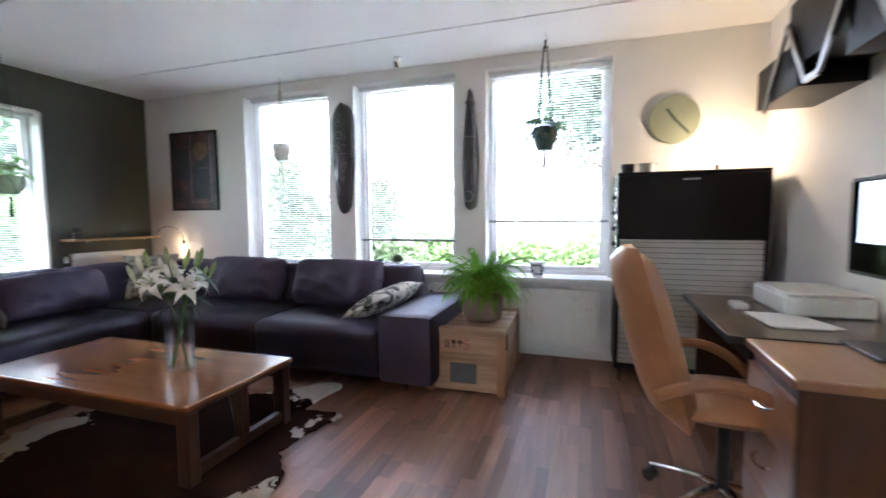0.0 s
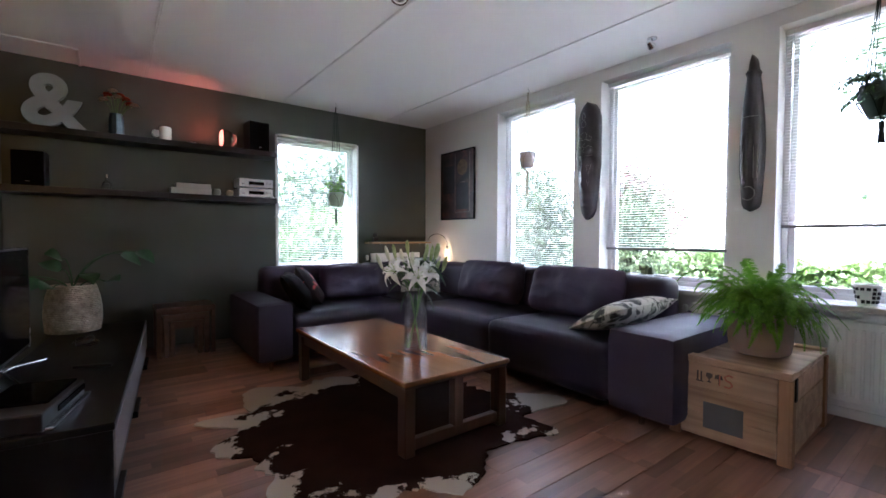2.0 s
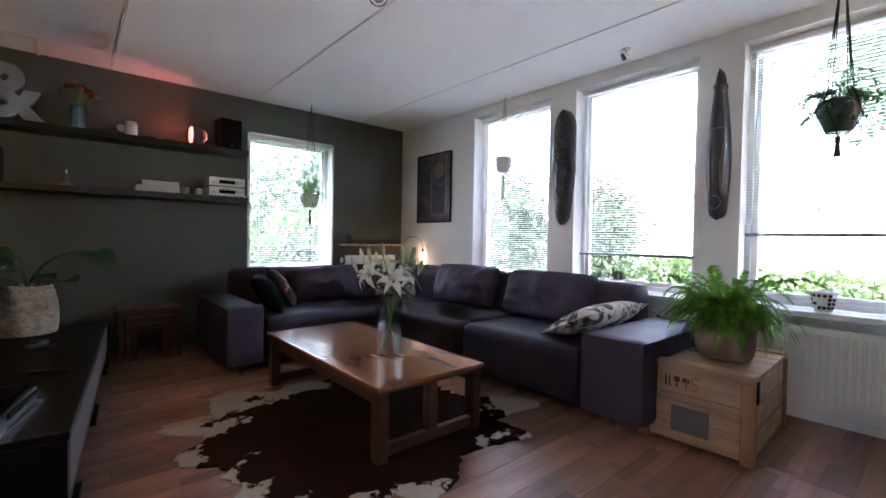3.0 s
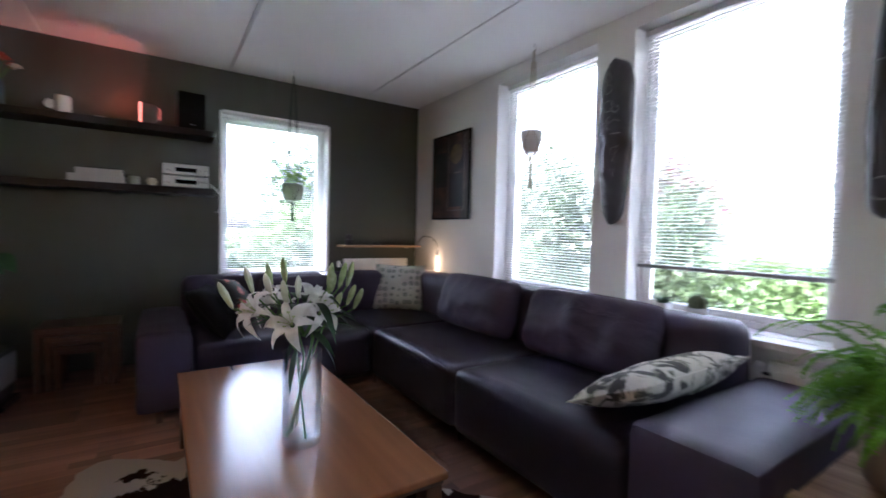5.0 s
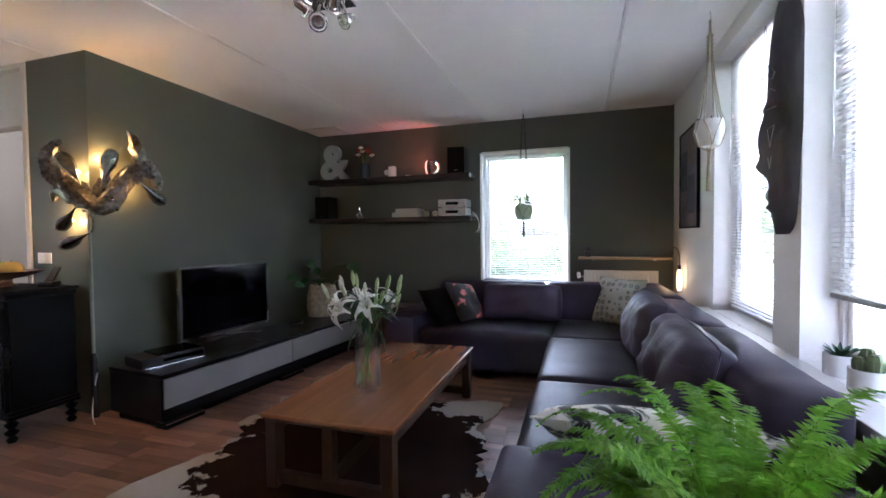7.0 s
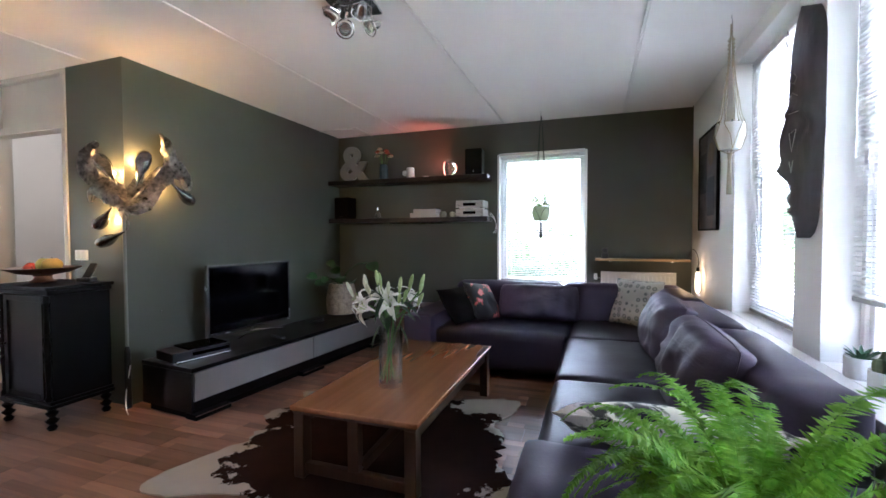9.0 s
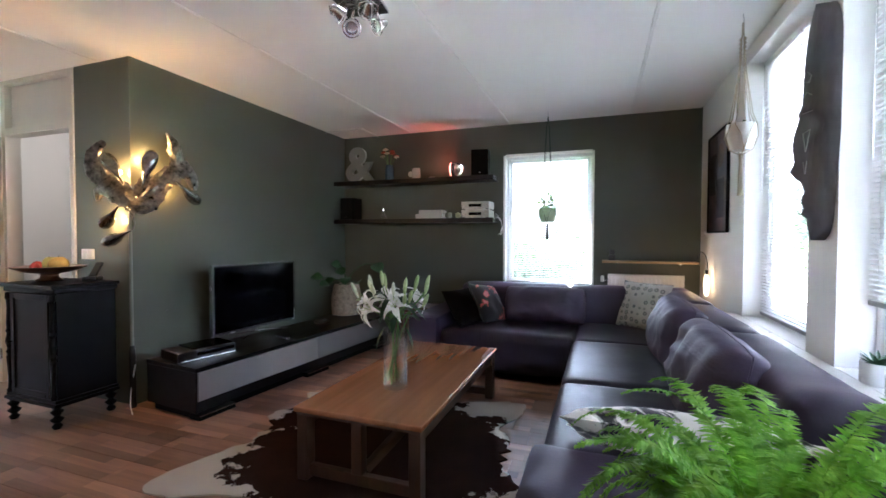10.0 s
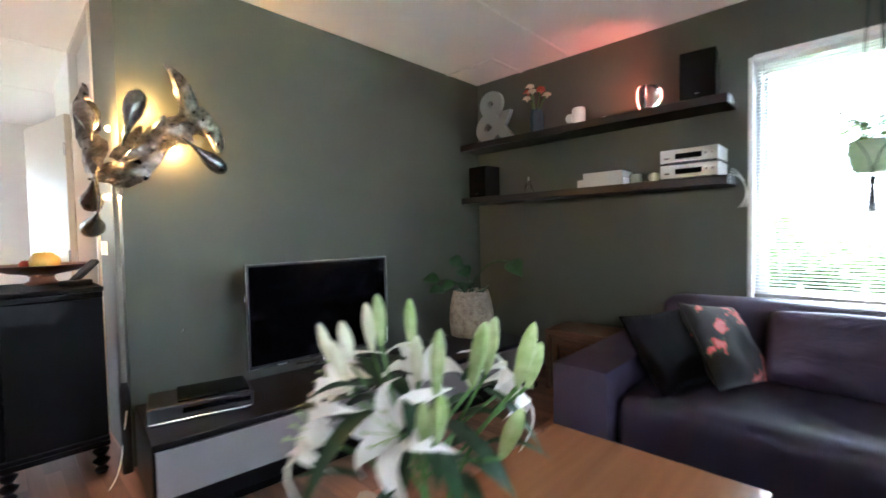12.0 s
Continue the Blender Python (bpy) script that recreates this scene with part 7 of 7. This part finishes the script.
# ---- sill plants ----
def sill_pot(at, r, h, label, kind):
    p = thing("cactus_pot" if kind != "mosaic" else "mosaic_pot", at, label, "plant pot", "pots on the window board")
    if kind == "mosaic":
        part("pot", lathe([(0, 0), (r * 0.7, 0), (r * 0.72, 0.01), (r, h * 0.85), (r * 1.12, h * 0.87), (r * 1.12, h), (r * 0.98, h), (r * 0.95, h - 0.02), (0, h - 0.02)], 28), CERAMIC, p)
        TILE = mat("dark_mosaic_tile", (0.03, 0.028, 0.032), 0.15)
        rng = random.Random(3)
        for j in range(4):
            for i in range(14):
                if rng.random() < 0.35:
                    continue
                t = (j + 0.5) / 4 * 0.8
                rr = r * (0.72 + 0.28 * t / 0.85) + 0.002
                bm = boxm(-0.0015, 0.002, -0.009, 0.009, -0.010, 0.010, 0.001)
                bmesh.ops.transform(bm, matrix=Matrix.Rotation(2 * math.pi * i / 14, 4, "Z") @ Matrix.Translation((rr, 0, h * t + 0.012)), verts=bm.verts)
                part("mosaic_tile", bm, TILE, p)
        part("soil", lathe([(0, h - 0.018), (r * 0.94, h - 0.018)], 16), SOIL, p)
        bm = bmesh.new()
        for i in range(20):
            a = i * 2.4
            leaf_shape(bm, (0.03 * math.cos(a), 0.03 * math.sin(a), h - 0.018), (math.cos(a), math.sin(a), 0.7), (0, 0, 1), 0.04, 0.01, 3)
        part("seedling", bm, DARKLEAF, p)
        return
    part("pot", lathe([(0, 0), (r * 0.92, 0), (r, 0.006), (r, h), (r * 0.92, h), (r * 0.9, h - 0.015), (0, h - 0.015)], 32), CERAMIC, p, smooth=True)
    part("soil", lathe([(0, h - 0.012), (r * 0.9, h - 0.012)], 16), SOIL, p)
    if kind == "cactus":
        CACT = mat("grey_green_cactus", (0.12, 0.15, 0.07), 0.6, var=0.2, scale=20, bump=0.5)
        for k, (x, y, rr, hh) in enumerate(((0, 0, 0.022, 0.09), (0.032, 0.005, 0.02, 0.075), (-0.03, 0.008, 0.02, 0.07), (0.005, -0.03, 0.018, 0.06), (0.0, 0.03, 0.018, 0.07))):
            bm = lathe([(rr * 0.7, 0), (rr, hh * 0.3), (rr * 1.05, hh * 0.7), (rr * 0.7, hh * 0.95), (0, hh)], 24)
            for v in bm.verts:
                a = math.atan2(v.co.y, v.co.x)
                v.co.x *= 1 + 0.12 * math.cos(8 * a)
                v.co.y *= 1 + 0.12 * math.cos(8 * a)
            bmesh.ops.transform(bm, matrix=Matrix.Translation((x, y, h - 0.015)), verts=bm.verts)
            part("cactus", bm, CACT, p)
    else:
        rng = random.Random(8)
        for i in range(22):
            a = i * 2.4
            bm = bmesh.new()
            leaf_shape(bm, (0.012 * math.cos(a), 0.012 * math.sin(a), h - 0.015), (math.cos(a) * 0.8, math.sin(a) * 0.8, rng.uniform(0.5, 1.6)), (0, 0, 1), rng.uniform(0.05, 0.09), 0.016, 4, 0.15, 0.5)
            part("leaf", bm, DARKLEAF, p)


sill_pot((-1.70, 4.93, SILL), 0.055, 0.085, "white pot with a spiky aloe on the window board", "aloe")
sill_pot((-1.49, 4.91, SILL), 0.055, 0.085, "white pot with a ribbed cactus on the window board", "cactus")
sill_pot((-0.14, 4.85, SILL), 0.062, 0.125, "black and white mosaic pot on the window board", "mosaic")

# ---- desk things ----
mn = thing("monitor", (1.24, 2.86, 0.7505), "black computer monitor with a bright page, on the desk", "monitor", rz=180)
part("housing", boxm(-0.02, 0.02, -0.27, 0.27, 0.24, 0.60, 0.006), BLACKPLASTIC, mn)
part("screen", boxm(0.02, 0.022, -0.255, 0.255, 0.255, 0.585), BLACKGLOSS, mn)
part("page", boxm(0.022, 0.0235, -0.20, 0.2, 0.36, 0.58), glow("screen_page", (0.85, 0.92, 1.0), 0.08), mn, "bright page on the screen")
part("stand", tube([(-0.01, 0, 0.0), (-0.01, 0, 0.26)], 0.02, 10), BLACKPLASTIC, mn)
part("foot", boxm(-0.1, 0.1, -0.12, 0.12, 0, 0.012, 0.004), BLACKPLASTIC, mn)
pr = thing("printer", (1.30, 3.62, 0.7505), "flat white printer on the desk against the wall", "printer")
part("body", boxm(-0.17, 0.17, -0.21, 0.21, 0.0, 0.09, 0.012, 3), CERAMIC, pr)
part("lid", boxm(-0.16, 0.16, -0.2, 0.2, 0.09, 0.105, 0.005), CERAMIC, pr)
pp = thing("paper_stack", (1.10, 3.30, 0.7505), "white papers lying loose on the desk", "paper", rz=6)
PAPER = mat("white_paper", (0.75, 0.75, 0.74), 0.8, var=0.02)
for i, (a, dx) in enumerate(((0, 0), (7, 0.02), (-5, -0.01))):
    bm = boxm(-0.105, 0.105, -0.1485, 0.1485, 0.0008 * i * 3, 0.0008 * i * 3 + 0.002)
    bmesh.ops.transform(bm, matrix=Matrix.Translation((dx, 0, 0)) @ Matrix.Rotation(radians(a), 4, "Z"), verts=bm.verts)
    part("sheet", bm, PAPER, pp)
ms = thing("computer_mouse", (0.99, 3.56, 0.7505), "white rounded computer mouse on the desk", "mouse")
bm = soft_bm(-0.035, 0.035, -0.055, 0.055, 0, 0.032, r=0.015, res=0.01, wrinkle=0)
part("body", bm, CERAMIC, ms, smooth=True)

# zigzag rack on the desk wall
zr = thing("wall_rack", (XE, 3.6, 1.95), "black wall rack with a bent brushed-steel zigzag band above the desk", "shelf")
for y0, y1, z0, z1 in ((0.02, 0.55, -0.12, 0.10), (-0.45, 0.14, -0.02, 0.30), (-0.95, -0.40, -0.12, 0.14)):
    part("box", boxm(-0.28, -0.002, y0, y1, z0, z1, 0.003), BLACKWOOD, zr)
zz = [(0.40, -0.16), (0.12, 0.20), (-0.10, -0.12), (-0.22, -0.12), (-0.48, 0.26), (-0.70, -0.1)]
bm = bmesh.new()
for (ya, za), (yb, zb) in zip(zz, zz[1:]):
    d = Vector((0, yb - ya, zb - za))
    up_ = Vector((0, -d.z, d.y)).normalized() * 0.012
    q = []
    for x in (-0.30, -0.286):
        for p in (Vector((x, ya, za)) - up_, Vector((x, yb, zb)) - up_, Vector((x, yb, zb)) + up_ * 1.5, Vector((x, ya, za)) + up_ * 1.5):
            q.append(bm.verts.new(p))
    for f in ((0, 1, 2, 3), (7, 6, 5, 4), (0, 4, 5, 1), (1, 5, 6, 2), (2, 6, 7, 3), (3, 7, 4, 0)):
        bm.faces.new([q[i] for i in f])
part("band", bm, METAL, zr, "brushed steel zigzag band")

# on top of the office cabinet
tl = thing("table_lamp", (1.14, 4.66, 1.5205), "small glowing lamp with a dark foot on the office cabinet", "lamp")
part("base", lathe([(0, 0), (0.05, 0), (0.045, 0.015), (0.012, 0.03), (0.01, 0.06), (0, 0.06)], 18), BLACKPAINT, tl)
part("bulb", lathe([(0, 0.06), (0.018, 0.065), (0.03, 0.095), (0.024, 0.125), (0, 0.135)], 18), glow("warm_globe", (1.0, 0.72, 0.4), 1.2), tl, "glowing warm globe", smooth=True)
li = bpy.data.lights.new("cabinet_light", "POINT")
li.energy, li.color, li.shadow_soft_size = 0.45, (1.0, 0.66, 0.34), 0.03
lo = new("cabinet_light", li)
lo.location = (1.14, 4.62, 1.68)
for x, r, h, mm, lb in ((0.545, 0.05, 0.08, BLACKPLASTIC, "small black pot on the office cabinet"), (0.68, 0.055, 0.08, CERAMIC, "small white pot with a low green plant on the office cabinet")):
    p = thing("small_pot", (x, 4.64, 1.5205), lb, "plant pot")
    part("pot", lathe([(0, 0), (r * 0.8, 0), (r, h), (r * 0.9, h), (r * 0.85, h - 0.015), (0, h - 0.015)], 24), mm, p, smooth=True)
    if mm is CERAMIC:
        bm = bmesh.new()
        for i in range(24):
            a = i * 2.4
            leaf_shape(bm, (0, 0, h - 0.015), (math.cos(a), math.sin(a), 0.6), (0, 0, 1), 0.09, 0.02, 4, 0.4)
        part("plant", bm, DARKLEAF, p)
gr = thing("bead_garland", (0.445, 4.42, 1.45), "black and white bead garland hanging beside the office cabinet", "garland")
for i in range(13):
    z = -0.05 - i * 0.055
    part("bead", lathe([(0, z - 0.02), (0.012, z - 0.014), (0.016, z), (0.012, z + 0.014), (0, z + 0.02)], 10), BLACKPLASTIC if i % 2 else CERAMIC, gr)
part("string", tube([(0, 0, 0.03), (0, 0, -0.75)], 0.0015, 4), CORD, gr)
part("nail", tube([(0.0, 0.0, 0.03), (0.03, 0.0, 0.032)], 0.003, 6), METAL, gr)

# ---- kitchen glimpse ----
kc = thing("kitchen_cabinet", (-2.6, -3.2, 0), "tall grey striped kitchen cabinet beyond the hall door", "cabinet")
GREYK = mat("grey_kitchen_front", (0.24, 0.24, 0.25), 0.4, var=0.08)
part("body", boxm(-0.9, 0.5, -0.75, -0.12, 0.08, 1.42, 0.003), GREYK, kc)
for i in range(5):
    x = -0.88 + i * 0.275
    part("door", boxm(x, x + 0.27, -0.12, -0.10, 0.1, 1.40, 0.003), GREYK, kc)
part("worktop", boxm(-0.92, 0.52, -0.76, -0.08, 1.42, 1.45, 0.003), BLACKPAINT, kc)
part("plinth", boxm(-0.88, 0.48, -0.74, -0.16, 0, 0.08), BLACKPAINT, kc)
for i, x in enumerate((-0.1, 0.12, 0.3)):
    j = thing("glass_jar", (-2.6 + x, -3.55, 1.4505), "clear glass storage jar on the kitchen cabinet", "jar", "kitchen jars")
    part("jar", lathe([(0, 0), (0.05, 0), (0.055, 0.01), (0.055, 0.15), (0.045, 0.17), (0.04, 0.17), (0.048, 0.15), (0.048, 0.01), (0, 0.008)], 20), CLEAR, j, smooth=True)
    part("lid", lathe([(0, 0.17), (0.05, 0.17), (0.05, 0.19), (0, 0.195)], 20), METAL, j)


# ---- outdoors ----
GRASS = mat("lawn", (0.07, 0.12, 0.03), 0.9, var=0.3, scale=1.5, bump=0.6, fine=40)
# pinkish paving, paled beyond its own tone to bounce light onto the ceiling
PAVE = mat("pale_pink_bounce_paving", (0.7, 0.67, 0.64), 0.8, var=0.15, scale=3, bump=0.3)
BRICK = mat("pale_render_facade", (0.75, 0.73, 0.7), 0.8, var=0.08, scale=1)
FARPANE = mat("reflecting_far_pane", (0.3, 0.32, 0.34), 0.15)
ROOF = mat("grey_roof_tile", (0.12, 0.1, 0.1), 0.7, var=0.2, scale=3)
BARK = mat("bark", (0.1, 0.075, 0.055), 0.9, var=0.3, scale=12, bump=0.8, fine=30)
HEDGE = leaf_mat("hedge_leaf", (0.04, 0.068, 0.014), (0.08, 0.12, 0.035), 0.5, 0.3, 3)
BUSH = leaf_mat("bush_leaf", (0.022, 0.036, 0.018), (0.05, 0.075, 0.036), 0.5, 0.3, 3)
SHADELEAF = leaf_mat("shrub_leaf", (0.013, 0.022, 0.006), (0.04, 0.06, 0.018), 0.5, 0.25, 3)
REDLEAF = leaf_mat("copper_leaf", (0.05, 0.022, 0.022), (0.12, 0.05, 0.048), 0.5, 0.3, 3)
BLOSSOM = mat("white_blossom", (0.7, 0.7, 0.66), 0.7)


def sheet(name, x0, x1, y0, y1, z, material):
    return tagged(part(name, boxm(x0, x1, y0, y1, z - 0.05, z), material), kind="structure")


bm = bmesh.new()
big = 600
for a in ((-big, -5.2, -big, big), (1.9, big, -big, big), (-5.2, 1.9, 5.25, big), (-5.2, 1.9, -big, -4.2)):
    vs = [bm.verts.new((x, y, -0.20)) for x, y in ((a[0], a[2]), (a[1], a[2]), (a[1], a[3]), (a[0], a[3]))]
    bm.faces.new(vs)
tagged(part("ground", bm, GRASS), kind="structure")
# the strip next to the house is added as a reflector
sheet("pavement", -30, 30, 4.98, 9.4, -0.14, PAVE)
tagged(part("kerb", boxm(-30, 30, 9.4, 9.52, -0.2, -0.1, 0.01), PALESTONE), kind="structure")


def leaves(name, n, place, size, material, parent, seed, label=""):
    """Many small leaves as one mesh; place(rng) gives a point."""
    rng = np.random.default_rng(seed)
    c = place(rng, n)
    d = rng.normal(size=(n, 3))
    d /= np.linalg.norm(d, axis=1)[:, None]
    e = np.cross(d, rng.normal(size=(n, 3)))
    e /= np.linalg.norm(e, axis=1)[:, None]
    s = (size * rng.uniform(0.6, 1.3, n))[:, None]
    v = np.empty((n, 4, 3))
    v[:, 0], v[:, 1], v[:, 2], v[:, 3] = c - d * s, c - e * s * 0.45, c + d * s, c + e * s * 0.45
    me = bpy.data.meshes.new(name)
    me.from_pydata(v.reshape(-1, 3).tolist(), [], np.arange(4 * n).reshape(-1, 4).tolist())
    me.materials.append(material)
    o = new(name, me)
    o.parent = parent
    return tagged(o, label)


def clumps(centre, radii, k, seed, spread=0.34):
    """Points in uneven clumps that fill a rough crown."""
    r0 = np.random.default_rng(seed)
    u = r0.normal(size=(k, 3))
    u /= np.linalg.norm(u, axis=1)[:, None]
    cc = u * np.array(radii) * r0.uniform(0.35, 0.95, k)[:, None]

    def place(rng, n):
        i = rng.integers(0, k, n)
        q = rng.normal(size=(n, 3)) * spread * np.array(radii) * 0.62
        return cc[i] + q + np.array(centre)
    return place


def tree(at, height, radii, material, label, seed, n=9000, size=0.05, k=40, name="tree", trunk=0.1):
    t = thing(name, at, label, "tree" if name == "tree" else "bush")
    bm = tube([(0, 0, 0), (0.02, 0.01, height * 0.3), (-0.03, 0.02, height * 0.6), (0, 0, height)], [trunk, trunk * 0.8, trunk * 0.6, trunk * 0.35], 9)
    rng = random.Random(seed)
    for i in range(8):
        a = i * 2.4
        z = height * rng.uniform(0.45, 0.9)
        tube([(0, 0, z), (math.cos(a) * radii[0] * 0.4, math.sin(a) * radii[1] * 0.4, z + radii[2] * 0.25), (math.cos(a) * radii[0] * 0.8, math.sin(a) * radii[1] * 0.8, z + radii[2] * 0.5)], [trunk * 0.35, trunk * 0.22, trunk * 0.08], 6, bm)
    part("trunk", bm, BARK, t)
    leaves("crown", n, clumps((0, 0, height), radii, k, seed), size, material, t, seed)
    return t


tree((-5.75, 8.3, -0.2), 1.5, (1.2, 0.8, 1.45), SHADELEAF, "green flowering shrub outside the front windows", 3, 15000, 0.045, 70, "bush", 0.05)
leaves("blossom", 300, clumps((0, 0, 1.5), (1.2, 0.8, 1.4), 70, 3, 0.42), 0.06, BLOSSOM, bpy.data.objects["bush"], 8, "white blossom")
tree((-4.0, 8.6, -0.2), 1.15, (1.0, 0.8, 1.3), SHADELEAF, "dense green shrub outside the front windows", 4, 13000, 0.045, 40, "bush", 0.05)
tree((-4.0, 9.1, -0.2), 2.05, (1.0, 0.7, 0.75), REDLEAF, "copper-leaved small tree behind the green shrub", 5, 5000, 0.045, 36, "tree", 0.07)
tree((0.9, 15.5, -0.2), 6.0, (2.3, 2.2, 2.9), BUSH, "tall green street tree beyond the hedge", 6, 13000, 0.13, 50, "tree", 0.2)
tree((7.5, 26, -0.2), 4.5, (3.5, 3.0, 3.2), BUSH, "distant green tree at the road", 17, 5000, 0.2, 40, "tree", 0.25)
for i, (y, h) in enumerate(((2.6, 0.9), (3.4, 0.75), (4.2, 1.0), (5.1, 1.3), (6.0, 1.5))):
    tree((-6.9 - 0.2 * (i % 2), y, -0.2), h, (0.75, 0.6, 0.62 + 0.1 * h), HEDGE, "bright green shrub outside the green wall's window", 20 + i, 6000, 0.05, 34, "bush", 0.04)
tree((-10.5, 6.0, -0.2), 2.4, (1.7, 1.6, 1.5), BUSH, "green garden tree beyond the shrubs", 31, 5000, 0.09, 36, "tree", 0.1)
hd = thing("hedge", (0, 10.6, -0.2), "long uneven green hedge across the road", "hedge")


def hedge_points(rng, n):
    x = rng.uniform(-16, 16, n)
    z = rng.uniform(0, 1, n) ** 0.7 * (0.95 + 0.12 * np.sin(x * 1.7) + 0.08 * np.sin(x * 5.1))
    y = rng.uniform(-0.5, 0.5, n) * (1.1 - 0.3 * z)
    return np.stack([x, y, z], axis=1)


leaves("foliage", 42000, hedge_points, 0.075, HEDGE, hd, 12)
bm = bmesh.new()
for i in range(60):
    x = -15.8 + i * 0.535
    tube([(x, 0, 0), (x + 0.03, 0.02, 0.75)], 0.012, 5, bm)
part("stem", bm, BARK, hd)


def house(at, w, d, h, label, rz=0):
    t = thing("house", at, label, "house", rz=rz)
    part("wall", boxm(-w / 2, w / 2, 0, d, 0, h), BRICK, t)
    bm = bmesh.new()
    v = [bm.verts.new(p) for p in ((-w / 2 - 0.4, -0.4, h), (w / 2 + 0.4, -0.4, h), (w / 2 + 0.4, d + 0.4, h), (-w / 2 - 0.4, d + 0.4, h), (-w / 2 - 0.4, d / 2, h + 2.6), (w / 2 + 0.4, d / 2, h + 2.6))]
    for f in ((0, 1, 5, 4), (2, 3, 4, 5), (0, 4, 3), (1, 2, 5), (3, 2, 1, 0)):
        bm.faces.new([v[i] for i in f])
    part("roof", bm, ROOF, t)
    n = int(w / 2.6)
    for fl in (0, 1):
        for i in range(n):
            x = -w / 2 + (i + 0.5) * w / n
            z = 0.9 + fl * 2.7
            wn = part("window", boxm(x - 0.65, x + 0.65, -0.06, -0.002, z, z + 1.25), FRAME, t)
            part("pane", boxm(x - 0.58, x + 0.58, -0.07, -0.061, z + 0.07, z + 1.18), FARPANE, wn)


house((-6, 42, -0.2), 26, 9, 5.4, "long pale terraced house across the green")
house((24, 38, -0.2), 16, 9, 5.4, "pale terraced house with a grey roof", -10)

# unseen fill light and lamp shade, added to brighten the hall behind the doorway
hl = bpy.data.lights.new("hall_fill_light", "POINT")
hl.energy, hl.color, hl.shadow_soft_size = 0.5, (1.0, 0.84, 0.66), 0.1
ho = new("hall_fill_light", hl)
ho.location = (-2.5, -0.7, 2.3)
pl = thing("added_hall_lamp", (-2.5, -0.7, H), "round white ceiling lamp added out of view in the hall", "lamp")
part("shade", lathe([(0, 0), (0.14, 0), (0.14, -0.04), (0.1, -0.09), (0, -0.11)], 24), CERAMIC, pl, smooth=True)

# ---- floor planks ----
def planks():
    rng = random.Random(4)
    w, gap = 0.192, 0.0012
    meshes = {}
    x = XW + 0.004
    while x < XE - 0.01:
        x1 = min(x + w, XE - 0.002)
        y = YS + 0.002 - rng.uniform(0, 1.2)
        while y < YN - 0.004:
            y0, y1 = max(y, YS + 0.002), min(y + 1.285, YN - 0.002)
            if y1 - y0 > 0.03:
                key = (round(x1 - x, 3), round(y1 - y0, 2))
                if key not in meshes:
                    bm = bmesh.new()
                    box(bm, 0, x1 - x - gap, 0, y1 - y0 - gap, -0.008, 0.0, 0.0007, 1)
                    me = bpy.data.meshes.new("plank")
                    bm.to_mesh(me)
                    bm.free()
                    me.materials.append(PLANK)
                    meshes[key] = me
                o = new("plank", meshes[key])
                o.location = (x, y0, 0)
                o.parent = FLOOR
            y += 1.285
        x += w


planks()
